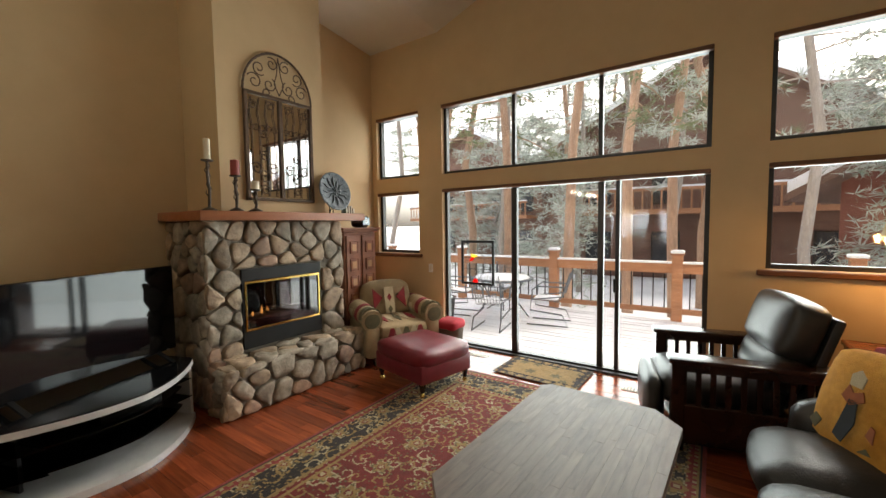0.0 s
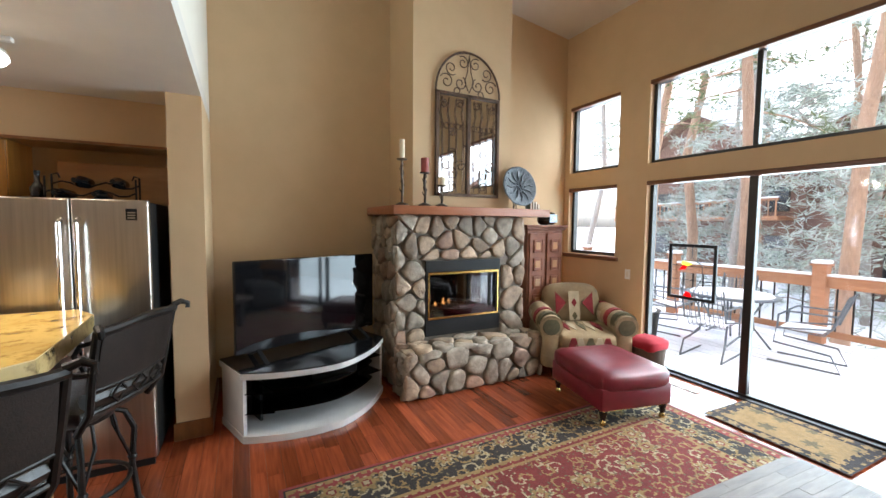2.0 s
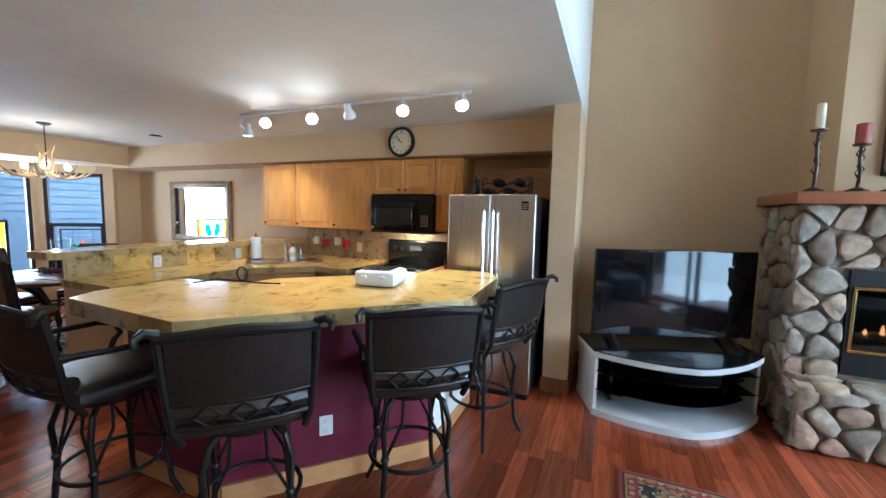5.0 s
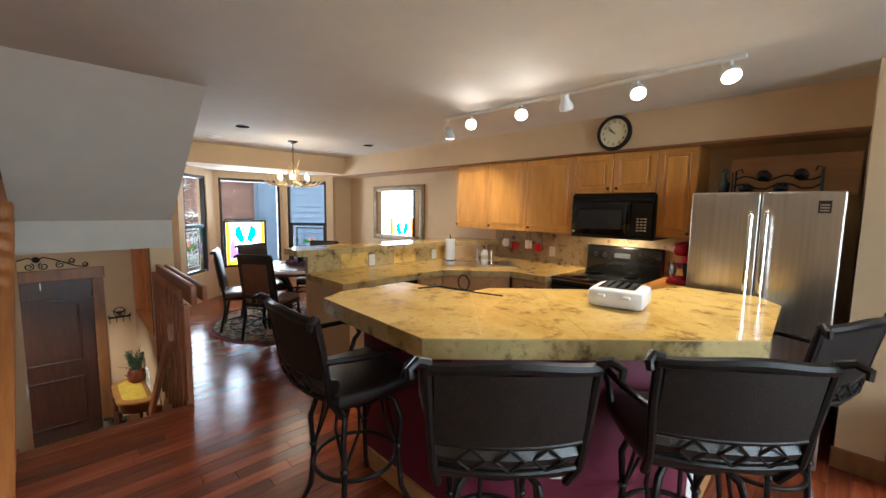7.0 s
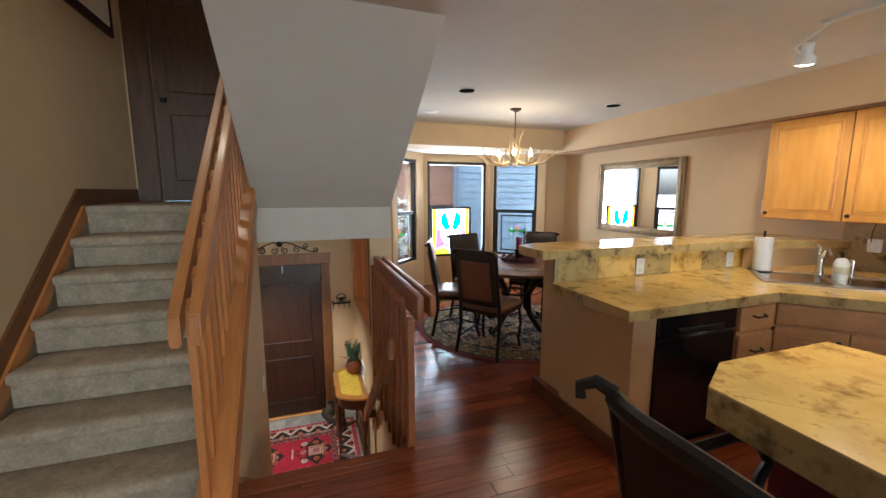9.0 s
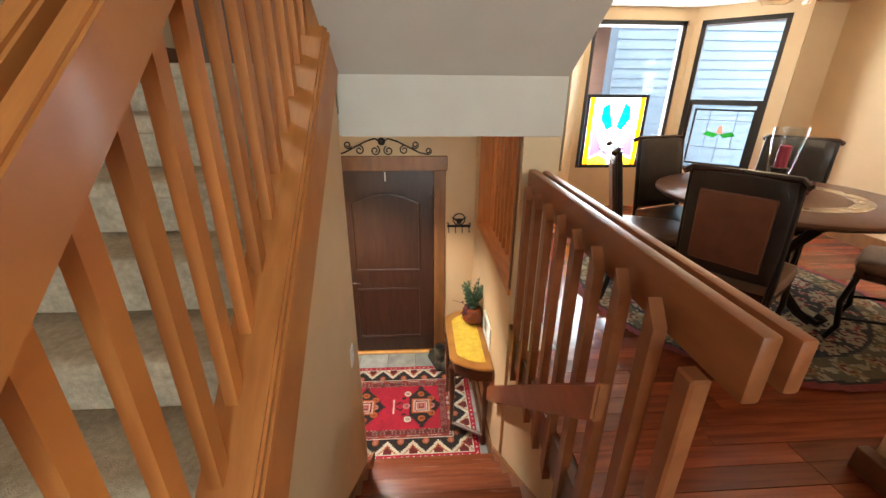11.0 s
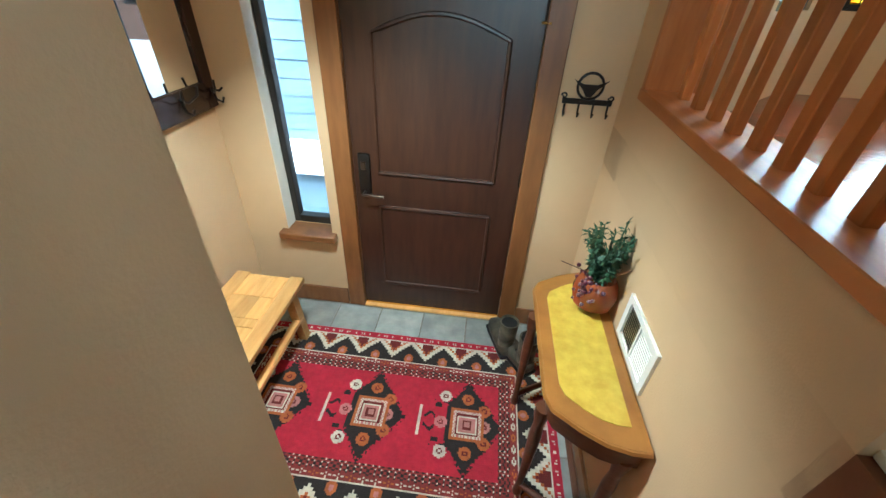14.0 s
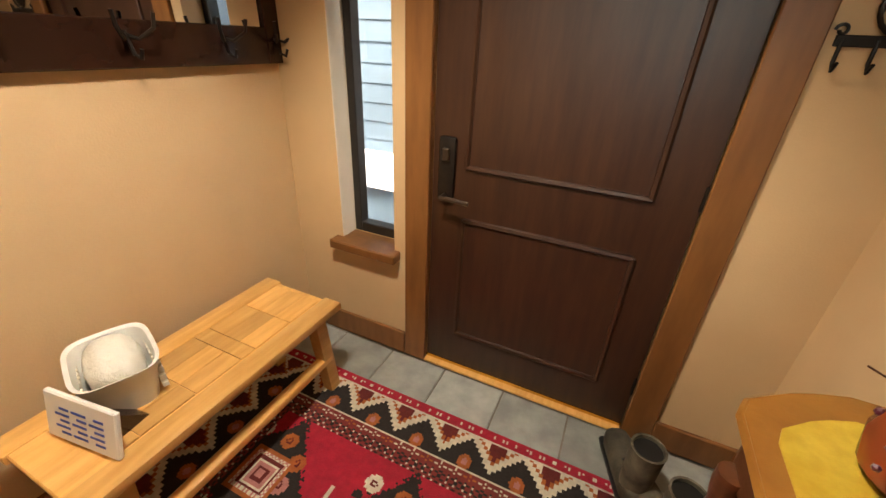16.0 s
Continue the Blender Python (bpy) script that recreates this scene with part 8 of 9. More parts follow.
for s in (-1, 1):
    tube(bm, [(0, 0, 0.12), (s * 0.06, 0, 0.155), (s * 0.14, 0, 0.13), (s * 0.24, 0, 0.08), (s * 0.34, 0, 0.03), (s * 0.42, 0, 0.015)], 0.007, 6)
    for cx, cz, rr, a0 in ((0.06, 0.05, 0.045, 2.0), (0.2, 0.055, 0.045, 0.5), (0.3, 0.1, 0.035, 3.5), (0.42, 0.045, 0.03, 4.5)):
        tube(bm, spiral((s * cx, 0, cz), rr, 0.012, 1.4 * s, a0 if s > 0 else math.pi - a0, "xz", 20), 0.006, 6)
bmesh.ops.create_icosphere(bm, subdivisions=2, radius=0.035, matrix=Matrix.Translation((0, 0, 0.13)) @ Matrix.Diagonal((1, 0.5, 1, 1)))
part("scrolls", bm, IRON, sc)

hm = thing("hall_mirror_rack", "black framed hall mirror with double coat hooks", "mirror", (1.37, -6.15, -0.07), 90)
part("glass", cube(-0.42, 0.42, 0.008, 0.014, 0.13, 0.75), MIRROR, hm, smooth=0)
for x0, x1, z0, z1 in ((-0.5, -0.42, 0, 0.85), (0.42, 0.5, 0, 0.85), (-0.42, 0.42, 0, 0.13), (-0.42, 0.42, 0.75, 0.85)):
    part("frame_rail", cube(x0, x1, 0, 0.03, z0, z1, 0.004), DARKW, hm)
for x in (-0.46, -0.22, 0.1, 0.44):
    bm = bmesh.new()
    for s in (-1, 1):
        tube(bm, [(x, 0.03, 0.09), (x + s * 0.02, 0.06, 0.08), (x + s * 0.05, 0.09, 0.11), (x + s * 0.055, 0.095, 0.15)], 0.006, 6)
    tube(bm, [(x, 0.03, 0.1), (x, 0.05, 0.04), (x, 0.08, 0.03), (x, 0.09, 0.055)], 0.006, 6)
    part("coat_hook", bm, IRON, hm, "black double coat hook")
sw = thing("light_switch", "white switch plate on the stair wall", "switch", (SX1, -4.78, -0.02), 90)
part("plate", cube(-0.037, 0.037, 0, 0.006, -0.058, 0.058, 0.003), WHITE, sw)
part("toggle", cube(-0.006, 0.006, 0.005, 0.014, -0.012, 0.012, 0.002), WHITE, sw)
el = thing("entry_ceiling_light", "round frosted ceiling lamp over the entry", "ceiling light", (0.5, -5.65, 1.12))
part("pan", lathe(bmesh.new(), [(0.13, -0.02), (0.13, 0.0)], seg=28), BRONZE, el)
part("diffuser", lathe(bmesh.new(), [(0.02, -0.085), (0.08, -0.075), (0.12, -0.045), (0.125, -0.02)], seg=28), glow("frosted_glass", (1.0, 0.9, 0.75), 1.2), el)
lamp("entry_lamp", "SPOT", ENTRY, (1.0, 0.96, 0.88), (0.5, -5.65, 0.98), (0.4, -5.85, -1.4), size=0.07, spot=108)

# ---- outside ----
bm = bmesh.new()
box(bm, -400, 400, 4.6, 800, -1.2, -0.9)
box(bm, -400, 400, -800, -8.2, -1.2, -0.9)
box(bm, -400, W - 0.3, -8.2, 4.6, -1.2, -0.9)
box(bm, 3.2, 400, -8.2, 4.6, -1.2, -0.9)
whole("ground", bm, SNOW, "snow-covered ground among the trees", "", "structure", smooth=0)
deck = thing("deck", "snow-dusted wooden deck outside the glass slider", "deck", (0, 0, 0), kind="structure")
part("frame", cube(-7.5, 4.0, N + 0.18, 7.95, -0.35, -0.155), DECKW, deck, smooth=0)
for k in range(24):
    y = N + 0.19 + 0.146 * k
    part("deck_board", cube(-7.5, 4.0, y, y + 0.14, -0.155, -0.12 + 0.004 * math.sin(k * 2.1)), SNOW, deck, "snowy deck board", smooth=0)
rl = thing("deck_railing", "cedar deck railing with snow on its cap", "railing", (0, 7.85, -0.12))
posts = [-7.0, -4.85, -2.68, -0.55, 1.6, 3.8]
for x in posts:
    p = part("post", cube(x - 0.08, x + 0.08, -0.08, 0.08, 0, 1.13, 0.006), DECKW, rl)
    part("post_cap", cube(x - 0.105, x + 0.105, -0.105, 0.105, 1.13, 1.16, 0.008), DECKW, p)
    part("snow_cap", cushion(x - 0.1, x + 0.1, -0.1, 0.1, 1.155, 1.215, 0.01), SNOW, p, "cap of snow")
for a, b in zip(posts, posts[1:]):
    part("top_rail", cube(a + 0.08, b - 0.08, -0.045, 0.045, 0.82, 0.95, 0.004), DECKW, rl)
    part("cap_rail", cube(a + 0.08, b - 0.08, -0.07, 0.07, 0.95, 0.985, 0.004), DECKW, rl)
    part("rail_snow", cushion(a + 0.08, b - 0.08, -0.065, 0.065, 0.98, 1.02, 0.004, 8), SNOW, rl, "strip of snow")
    part("bottom_rail", cube(a + 0.08, b - 0.08, -0.03, 0.03, 0.12, 0.21, 0.004), DECKW, rl)
    n = int((b - a - 0.2) / 0.17)
    for k in range(n):
        x = a + 0.1 + (b - a - 0.2) * (k + 0.5) / n
        part("baluster", cube(x - 0.009, x + 0.009, -0.009, 0.009, 0.2, 0.83), IRON, rl)
pt_ = thing("patio_table", "round grey metal patio table dusted with snow", "patio table", (-3.25, 6.65, -0.12))
GREYM = mat("grey_metal", (0.16, 0.18, 0.2), (0.11, 0.125, 0.14), 9, 0.5, metal=0.5)
part("tabletop", lathe(bmesh.new(), [(0.55, 0.69), (0.57, 0.7), (0.57, 0.72), (0.55, 0.725), (0.1, 0.726)], seg=36), GREYM, pt_)
part("snow", lathe(bmesh.new(), [(0.5, 0.725), (0.47, 0.745), (0.1, 0.75)], seg=30), SNOW, pt_, "thin layer of snow")
for k in range(4):
    a = k * math.pi / 2 + 0.4
    part("leg", tube(bmesh.new(), [(0.4 * math.cos(a), 0.4 * math.sin(a), 0.69), (0.22 * math.cos(a), 0.22 * math.sin(a), 0.35), (0.48 * math.cos(a), 0.48 * math.sin(a), 0.0)], 0.014, 6), GREYM, pt_)


def patio_chair():
    t = thing("patio_chair", "grey wire-mesh patio spring chair with snow", "patio chair", (0, 0, -20), group="patio chairs")
    bm = bmesh.new()
    for k in range(9):
        x = -0.2 + 0.05 * k
        tube(bm, [(x, 0.24, 0.43), (x, -0.18, 0.4), (x, -0.24, 0.5), (x, -0.36, 0.88)], 0.004, 4)
    for j in range(7):
        tube(bm, [(-0.2, 0.24 - 0.07 * j, 0.43 - 0.005 * j), (0.2, 0.24 - 0.07 * j, 0.43 - 0.005 * j)], 0.004, 4)
        tube(bm, [(-0.2, -0.24 - 0.017 * j, 0.5 + 0.055 * j), (0.2, -0.24 - 0.017 * j, 0.5 + 0.055 * j)], 0.004, 4)
    part("mesh_seat", bm, GREYM, t)
    for s in (-1, 1):
        part("frame", tube(bmesh.new(), [(s * 0.23, -0.38, 0.9), (s * 0.23, -0.25, 0.5), (s * 0.23, 0.25, 0.43), (s * 0.23, 0.27, 0.25), (s * 0.23, -0.25, 0.2), (s * 0.23, -0.34, 0.01), (s * 0.23, 0.32, 0.01)], 0.012, 6), GREYM, t)
        part("arm", tube(bmesh.new(), [(s * 0.24, -0.3, 0.66), (s * 0.26, 0.15, 0.66), (s * 0.25, 0.23, 0.6), (s * 0.23, 0.24, 0.44)], 0.012, 6), GREYM, t)
    part("snow", cushion(-0.19, 0.19, -0.17, 0.22, 0.425, 0.455, 0.006), SNOW, t, "patch of snow")
    return t


PC = patio_chair()
cs_ = [(-3.05, 5.85, 10), (-2.35, 6.6, 100), (-3.6, 7.4, 190), (-4.1, 6.5, -80)]
PC.matrix_basis = pose(cs_[0][0], cs_[0][1], -0.12, 0, 0, cs_[0][2])
for x, y, a in cs_[1:]:
    copy_thing(PC, pose(x, y, -0.12, 0, 0, a))
pl_ = thing("planter_tub", "dark round tub on the snowy deck", "planter", (-4.0, 5.7, -0.12))
part("tub", lathe(bmesh.new(), [(0.24, 0), (0.28, 0.42), (0.3, 0.44), (0.26, 0.44)], seg=22), SATINBLACK, pl_)
part("snow", lathe(bmesh.new(), [(0.26, 0.42), (0.2, 0.48), (0.02, 0.5)], seg=22), SNOW, pl_)


def pine(name, seed, h, r0, crown_from, spread, needles, bark, clumps):
    r = random.Random(seed)
    t = thing(name, "tall bare-trunked pine with a sparse snowy crown", "tree", (0, 0, -60), group="pines round the deck")
    bend = [(r.uniform(-0.12, 0.12) * k, r.uniform(-0.12, 0.12) * k, h * k / 7) for k in range(8)]
    part("trunk", tube(bmesh.new(), bend, r0, 12, r0 * 0.3), bark, t)
    bm, cm = bmesh.new(), bmesh.new()
    for k in range(clumps):
        f = crown_from + (1 - crown_from) * (k + r.random()) / clumps
        i = min(6, int(f * 7))
        base = Vector(bend[i]).lerp(Vector(bend[i + 1]), f * 7 - i)
        a, ln = r.uniform(0, 6.28), spread * (1.15 - f * 0.8) * r.uniform(0.5, 1.1)
        tip = base + Vector((ln * math.cos(a), ln * math.sin(a), r.uniform(-0.25, 0.2) * ln))
        tube(bm, [base, base.lerp(tip, 0.5) + Vector((0, 0, 0.08)), tip], 0.028, 4, 0.006)
        for j in range(6):
            c = base.lerp(tip, 0.35 + 0.13 * j) + Vector((r.uniform(-0.25, 0.25), r.uniform(-0.25, 0.25), r.uniform(-0.1, 0.15)))
            for q in range(11):
                d = Vector((r.gauss(0, 1), r.gauss(0, 1), r.gauss(0.1, 0.6))).normalized()
                w = d.cross(Vector((r.random(), r.random(), r.random()))).normalized() * 0.014
                o = c + d * 0.04
                e = c + d * r.uniform(0.16, 0.32)
                cm.faces.new([cm.verts.new(v) for v in (o - w, o + w, e + w * 0.35, e - w * 0.35)])
    part("limbs", bm, bark, t)
    part("crown", cm, needles, t, "sparse clumps of needles", smooth=0)
    return t


A = pine("pine_tree", 1, 15, 0.13, 0.32, 1.9, NEEDLE, BARK, 30)
B = pine("pine_tree", 2, 14, 0.1, 0.25, 1.7, FROST, BARKG, 36)
C = pine("pine_tree", 3, 16, 0.15, 0.4, 2.0, NEEDLE, BARK, 26)
D = pine("fir_tree", 4, 6, 0.09, 0.06, 1.7, FROST, BARKG, 95)
tagged(D, "young fir laden with snow", "tree")
r = random.Random(77)
place = [(A, -4.6, 9.6), (C, -3.35, 10.8), (B, -5.6, 11.5), (A, -1.7, 10.2), (B, -2.3, 12.6), (A, -0.85, 11.4), (B, 0.2, 10.6), (C, -0.3, 13.4), (A, 0.75, 12.4), (B, 1.4, 9.8), (A, -6.4, 9.2), (C, -7.2, 12.4), (B, -4.0, 14.4), (A, -5.0, 16.0), (C, -2.9, 16.8), (B, -1.2, 15.6), (A, 3.6, 12.2), (B, 4.6, 10.4), (C, 5.8, 14.8), (B, -8.8, 10.0), (A, -9.8, 13.0), (B, -7.8, 16.0), (A, -11.5, 15.0), (B, -6.0, 19.0), (C, -9.0, 20.0), (A, -3.6, 21.0), (D, -6.8, 14.0), (D, -4.3, 12.4), (D, 3.0, 11.4), (D, -10.2, 17.0), (D, 5.6, 12.2)]
used = set()
for kind, x, y in place:
    m = pose(x, y, -0.95, r.uniform(-1.5, 1.5), r.uniform(-1.5, 1.5), r.uniform(0, 360))
    if kind.name in used:
        copy_thing(kind, m)
    else:
        kind.matrix_basis = m
        used.add(kind.name)


def chalet(name, x, y, rz, w, d, h, wall, label):
    t = thing(name, label, "house", (x, y, -0.95), rz)
    part("wall", cube(-w / 2, w / 2, -d / 2, d / 2, 0, h), wall, t, smooth=0)
    part("gable", slab(bmesh.new(), [(-w / 2, -d / 2, h), (w / 2, -d / 2, h), (0, -d / 2, h + w * 0.27)], (0, 1, 0), d), wall, t, smooth=0)
    for s in (-1, 1):
        rf = part("roof", slab(bmesh.new(), [(0, -d / 2 - 0.8, h + w * 0.27), (s * (w / 2 + 0.8), -d / 2 - 0.8, h - 0.43), (s * (w / 2 + 0.8), d / 2 + 0.8, h - 0.43), (0, d / 2 + 0.8, h + w * 0.27)], (0, 0, 1), 0.18), HOUSEW, t, smooth=0)
        part("roof_snow", slab(bmesh.new(), [(0, -d / 2 - 0.75, h + w * 0.27 + 0.18), (s * (w / 2 + 0.75), -d / 2 - 0.75, h - 0.23), (s * (w / 2 + 0.75), d / 2 + 0.75, h - 0.23), (0, d / 2 + 0.75, h + w * 0.27 + 0.18)], (0, 0, 1), 0.3), SNOW, rf, "thick layer of snow", smooth=0)
    for k, z in enumerate([q for q in (0.7, 3.3, 5.9) if q + 2 < h + 0.5]):
        n = max(2, int(w / 2.4))
        for j in range(n):
            xx = -w / 2 + w * (j + 0.5) / n
            wi = part("window", cube(xx - 0.55, xx + 0.55, -d / 2 - 0.06, -d / 2 + 0.02, z, z + 1.4, 0.02), FRAME, t)
            part("pane", cube(xx - 0.48, xx + 0.48, -d / 2 - 0.075, -d / 2 - 0.05, z + 0.07, z + 1.33), DIM, wi, smooth=0)
        if k:
            ba = part("balcony", cube(-w / 2 + 0.3, w / 2 - 0.3, -d / 2 - 1.3, -d / 2, z - 0.45, z - 0.25), DECKW, t)
            part("balcony_rail", cube(-w / 2 + 0.3, w / 2 - 0.3, -d / 2 - 1.32, -d / 2 - 1.24, z + 0.5, z + 0.62), DECKW, ba)
            part("balcony_snow", cube(-w / 2 + 0.3, w / 2 - 0.3, -d / 2 - 1.3, -d / 2 - 1.2, z + 0.62, z + 0.7), SNOW, ba)
            for j in range(int(w / 0.35)):
                xx = -w / 2 + 0.4 + 0.35 * j
                if xx < w / 2 - 0.35:
                    part("baluster", cube(xx - 0.03, xx + 0.03, -d / 2 - 1.3, -d / 2 - 1.26, z - 0.25, z + 0.5), DECKW, ba)


chalet("lodge", -1.0, 24.0, 8, 11, 8, 6.2, HOUSEW, "dark brown timber lodge with snowy balconies among the pines")
chalet("lodge", -14.0, 30.0, -12, 12, 9, 6.0, HOUSEW, "distant brown timber lodge with a snowy roof")
chalet("chalet", 7.6, 14.5, -28, 8, 7, 3.4, HOUSER, "rust-red chalet with a low snowy roof")
# side yard: neighbour's grey wall beyond the bay and the front door
nb = thing("neighbour_house", "grey-blue clapboard house wall close by", "house", (0, 0, -0.9))
part("wall", cube(-9.0, -3.75, -11.0, -10.7, 0, 5.5), SIDING, nb, smooth=0)
part("return_wall", cube(0.6, 7.0, -8.6, -8.4, -1, 4.2), SIDING, nb, smooth=0)
for k in range(34):
    z = 0.05 + 0.16 * k
    part("clapboard", slab(bmesh.new(), [(-9.0, -10.7, z), (-3.75, -10.7, z), (-3.75, -10.67, z), (-9.0, -10.67, z)], (0, -0.12, 1), 0.155), SIDING, nb, smooth=0)
    part("clapboard", slab(bmesh.new(), [(0.6, -8.4, z - 0.9), (7.0, -8.4, z - 0.9), (7.0, -8.37, z - 0.9), (0.6, -8.37, z - 0.9)], (0, -0.12, 1), 0.155), SIDING, nb, smooth=0)
part("roof", slab(bmesh.new(), [(-10.0, -10.0, 5.4), (-3.3, -10.0, 5.4), (-3.3, -15.0, 7.6), (-10.0, -15.0, 7.6)], (0, 0, 1), 0.3), SNOW, nb, "snowy roof", smooth=0)
copy_thing(B, pose(-1.9, -10.6, -0.95)), copy_thing(A, pose(-0.7, -14.0, -0.95, 0, 0, 80)), copy_thing(D, pose(-2.2, -13.5, -0.95))
chalet("chalet", -1.5, -17.0, 175, 9, 7, 3.2, HOUSEW, "brown chalet with a snowy roof behind the bay")

# ---- slate tiles, river stones and floorboards ----
FE = bpy.data.objects["floor_entry"]
r = random.Random(3)
tile_mesh = {}
y, row = -6.62, 0
while y < Y0 - 7 * DT - 0.02:
    x = -0.69 - 0.15 * (row % 2)
    while x < 1.36:
        x0, x1 = max(-0.695, x), min(1.365, x + 0.3)
        y1 = min(y + 0.3, Y0 - 7 * DT)
        if x1 - x0 > 0.03 and y1 - y > 0.03:
            key = (round(x1 - x0, 3), round(y1 - y, 3))
            if key not in tile_mesh:
                tile_mesh[key] = mesh_of("tile", cube(0.004, key[0] - 0.004, 0.004, key[1] - 0.004, -0.012, 0.0, 0.003), SLATE)
            ob = new("tile", tile_mesh[key])
            ob.parent = FE
            ob.location = (x0, y, G - 0.0005 + r.uniform(-0.001, 0.0))
        x += 0.3
    y += 0.3
    row += 1


def cells(u0, u1, w0, w1, size, seed, hole=None):
    """Rounded Voronoi cells on a rectangle, none inside the hole."""
    q = random.Random(seed)
    pts = []
    tries = 0
    while tries < 1500:
        tries += 1
        p = (q.uniform(u0, u1), q.uniform(w0, w1))
        if hole and hole[0] < p[0] < hole[1] and hole[2] < p[1] < hole[3]:
            continue
        if all(math.hypot(p[0] - o[0], (p[1] - o[1]) * 0.85) > size * (0.6 + 0.62 * ((k * 37) % 10) / 10) for k, o in enumerate(pts)):
            pts.append(p)
    out = []
    for p in pts:
        poly = [(u0, w0), (u1, w0), (u1, w1), (u0, w1)]
        for o in pts:
            if o is not p:
                dx, dy = o[0] - p[0], o[1] - p[1]
                ln = math.hypot(dx, dy)
                if ln < size * 3.5:
                    poly = clip(poly, dx / ln, dy / ln, ((p[0] + o[0]) * dx / 2 + (p[1] + o[1]) * dy / 2) / ln - 0.006)
        if hole and len(poly) > 2:
            cx, cy = (hole[0] + hole[1]) / 2, (hole[2] + hole[3]) / 2
            gaps = [(p[0] - hole[1], (-1, 0, -hole[1])), (hole[0] - p[0], (1, 0, hole[0])), (p[1] - hole[3], (0, -1, -hole[3])), (hole[2] - p[1], (0, 1, hole[2]))]
            g = max(gaps)
            poly = clip(poly, *g[1])
        if len(poly) > 2:
            out.append(poly)
    return out


def stone(poly, place, depth, seed, parent):
    """One river stone bulging from a wall; place maps (u, w, out) to the world."""
    for _ in range(2):
        poly = [pt for (ax, ay), (bx_, by_) in zip(poly, poly[1:] + poly[:1]) for pt in ((ax * 0.75 + bx_ * 0.25, ay * 0.75 + by_ * 0.25), (ax * 0.25 + bx_ * 0.75, ay * 0.25 + by_ * 0.75))]
    if len(poly) > 22:
        poly = poly[::2]
    cx, cy = sum(p[0] for p in poly) / len(poly), sum(p[1] for p in poly) / len(poly)
    bm, q = bmesh.new(), random.Random(seed)
    k0 = q.uniform(0, 50)
    rings = []
    for f, o in ((0.97, -0.012), (0.985, 0.55), (0.9, 0.9), (0.66, 1.0)):
        ring = []
        for u, w in poly:
            n = noise.noise((u * 14 + k0, w * 14, o * 2))
            ff = f * (1 + 0.12 * n)
            ring.append(bm.verts.new(Vector(place(cx + (u - cx) * ff, cy + (w - cy) * ff, depth * o * (1 + 0.45 * n)))))
        rings.append(ring)
    n = len(poly)
    for a, b in zip(rings, rings[1:]):
        for k in range(n):
            bm.faces.new((a[k], a[(k + 1) % n], b[(k + 1) % n], b[k]))
    top = bm.verts.new(Vector(place(cx, cy, depth * (1.0 + q.uniform(-0.1, 0.15)))))
    for k in range(n):
        bm.faces.new((rings[-1][k], rings[-1][(k + 1) % n], top))
    bmesh.ops.recalc_face_normals(bm, faces=bm.faces)
    m = q.choices((STONES, STONEG, STONER), (4, 5, 1.0))[0]
    at_fp(bm)
    part("stone", bm, m, parent, smooth=60)


FACES = [
    (cells(1.655, 3.13, 0.40, 1.645, 0.155, 5, (1.955, 2.825, 0.3, 1.215)), lambda u, w, o: (-3.555 + o, u, w), 0.045),
    (cells(-4.2, -3.53, 0.02, 1.645, 0.16, 6), lambda u, w, o: (u, 1.685 - o, w), 0.045),
    (cells(-4.2, -3.53, 0.02, 1.645, 0.15, 7), lambda u, w, o: (u, 3.1 + o, w), 0.04),
    (cells(1.64, 3.17, 0.005, 0.425, 0.165, 18), lambda u, w, o: (-3.285 + o, u, w), 0.05),
    (cells(-3.56, -3.25, 0.005, 0.425, 0.15, 9), lambda u, w, o: (u, 1.685 - o, w), 0.05),
    (cells(-3.56, -3.25, 0.005, 0.425, 0.15, 10), lambda u, w, o: (u, 3.12 + o, w), 0.05),
    (cells(-3.56, -3.24, 1.65, 3.16, 0.17, 31), lambda u, w, o: (u, w, 0.40 + o), 0.045),
]
k = 0
for polys, place_, depth in FACES:
    for poly in polys:
        stone(poly, place_, depth * (0.8 + 0.4 * ((k * 7) % 5) / 4), 1000 + k, fp)
        k += 1

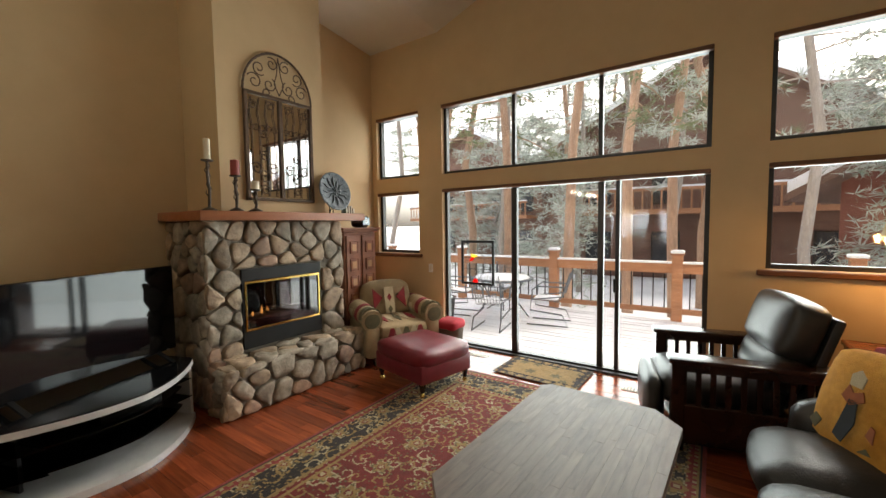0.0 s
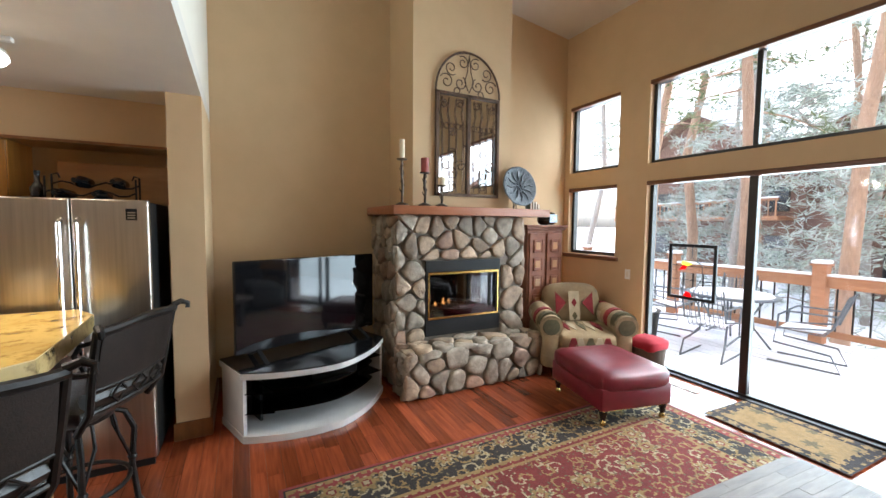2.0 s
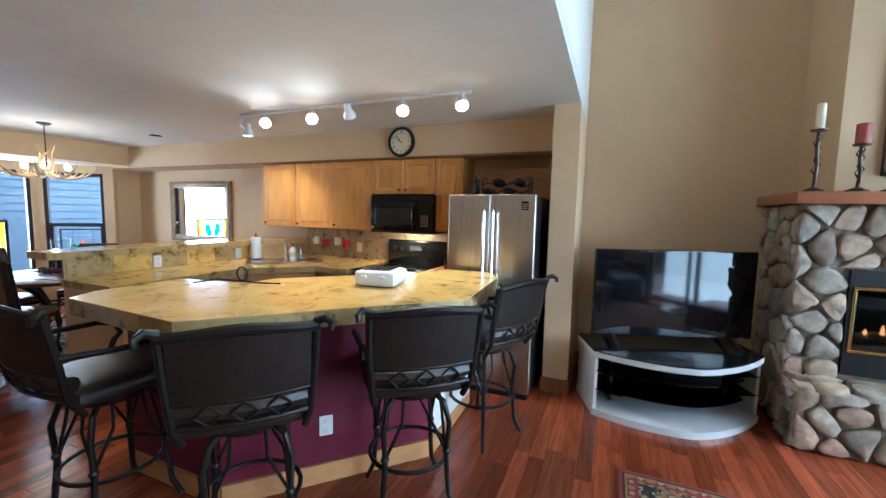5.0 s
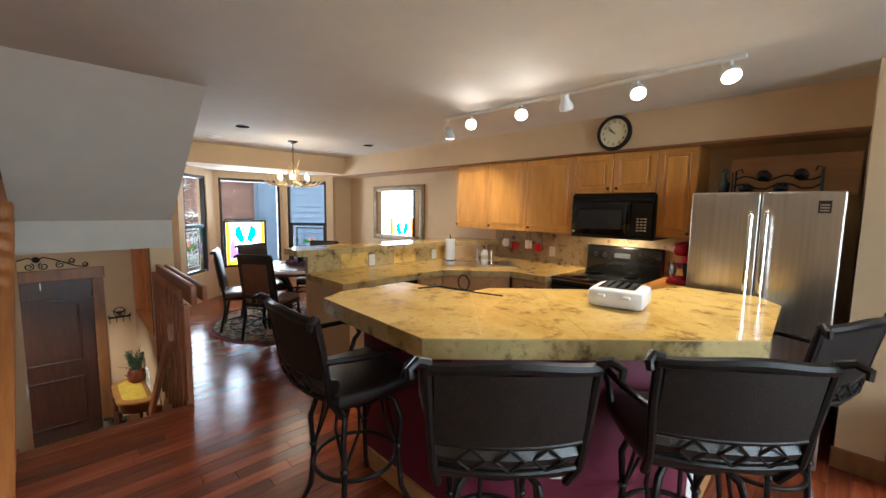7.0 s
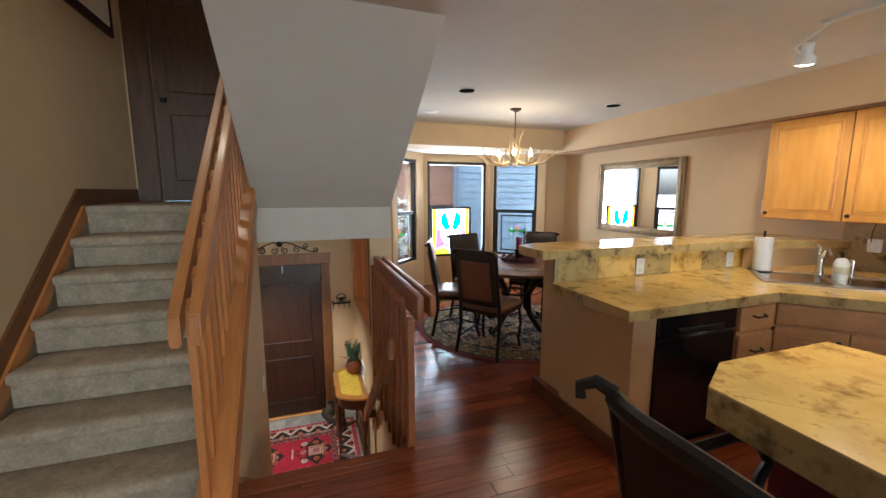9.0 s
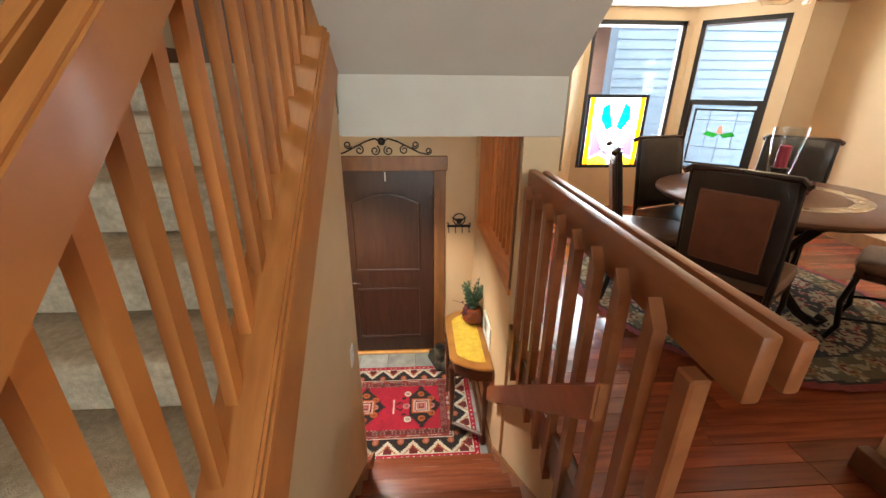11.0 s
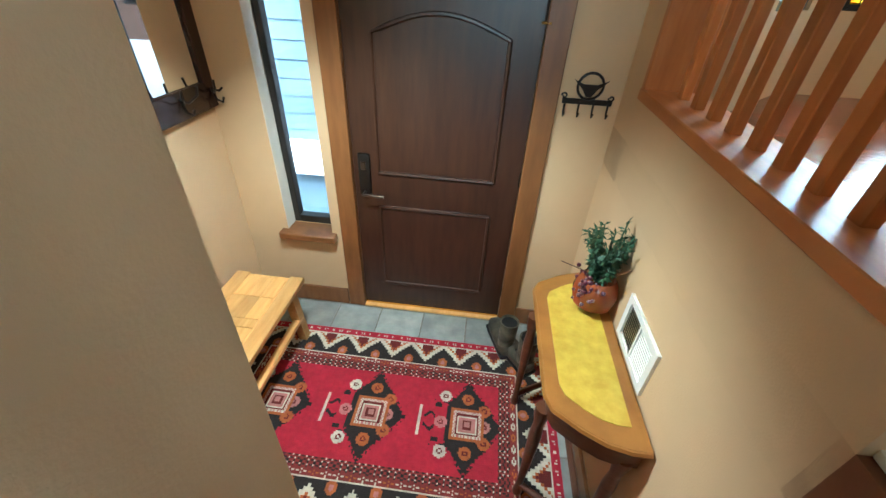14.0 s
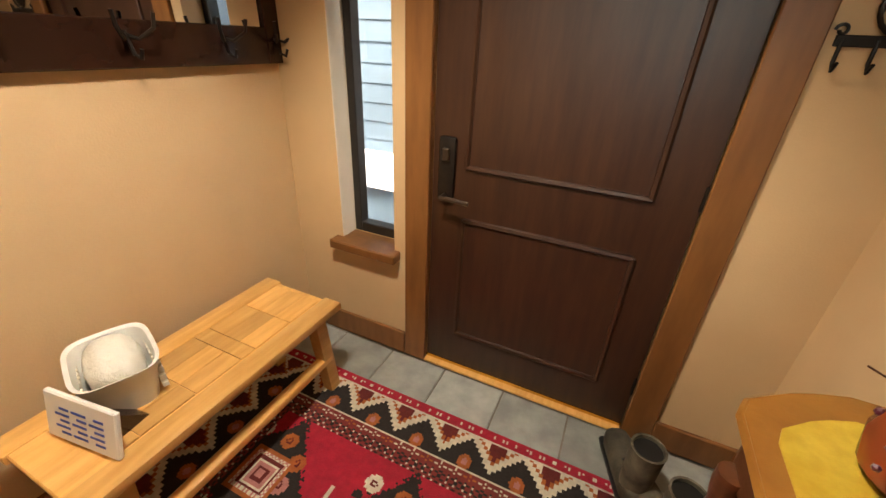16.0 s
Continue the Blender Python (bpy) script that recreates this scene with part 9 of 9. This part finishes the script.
# cherry boards running along x
r = random.Random(8)
WIDE = 0.094
proto = {}
near, rest_v, rest_f = [], [], []
row, y = 0, -7.75
while y < N:
    areas = []
    if y > -3.56 + 0.01:
        areas.append((W, E))
    else:
        areas.append((W, -0.86 if y < -4.83 else -0.722))
    for a, b in areas:
        x = a - r.uniform(0, 0.7)
        while x < b:
            ln = r.choice((0.5, 0.7, 0.9, 1.1))
            x0, x1 = max(a, x), min(b, x + ln)
            x += ln
            if x1 - x0 < 0.04:
                continue
            y1 = min(y + WIDE, N)
            if y < -3.56 < y1 and x1 > -0.8:
                y_ = -3.56
            close = -1.75 < x0 < 0.35 and -4.6 < y < -0.3
            if close and len(near) < 290:
                near.append((x0, x1, y, y1))
            else:
                rest_v.append((x0, x1, y, y1))
    y += WIDE
    row += 1
for x0, x1, ya, yb in near:
    key = (round(x1 - x0, 2), round(yb - ya, 3))
    if key not in proto:
        proto[key] = mesh_of("floorboard", cube(0.0007, key[0] - 0.0007, 0.0007, key[1] - 0.0007, -0.014, 0.0, 0.001), CHERRY)
    ob = new("floorboard", proto[key])
    ob.parent = FLOOR
    ob.location = (x0, ya, r.uniform(-0.0006, 0.0))


def island_wood():
    m = CHERRY.copy()
    m.name = "cherry_floorboard_joined"
    n, l = m.node_tree.nodes, m.node_tree.links
    geo = n.new("ShaderNodeNewGeometry")
    for ln in [q for q in l if q.from_node.bl_idname == "ShaderNodeObjectInfo"]:
        to = ln.to_socket
        l.remove(ln)
        l.new(geo.outputs["Random Per Island"], to)
    return m


verts, faces = [], []
for x0, x1, ya, yb in rest_v:
    b = len(verts)
    z = r.uniform(-0.0006, 0.0)
    e = 0.0009
    verts += [(x0 + e, ya + e, -0.014), (x1 - e, ya + e, -0.014), (x1 - e, yb - e, -0.014), (x0 + e, yb - e, -0.014), (x0 + e, ya + e, z), (x1 - e, ya + e, z), (x1 - e, yb - e, z), (x0 + e, yb - e, z)]
    faces += [tuple(b + q for q in f) for f in ((4, 5, 6, 7), (0, 1, 5, 4), (1, 2, 6, 5), (2, 3, 7, 6), (3, 0, 4, 7))]
me = bpy.data.meshes.new("floorboards")
me.from_pydata(verts, [], faces)
me.materials.append(island_wood())
ob = tagged(new("floorboards", me), "red cherry floorboards across the rooms", kind="stuff")
ob.parent = FLOOR
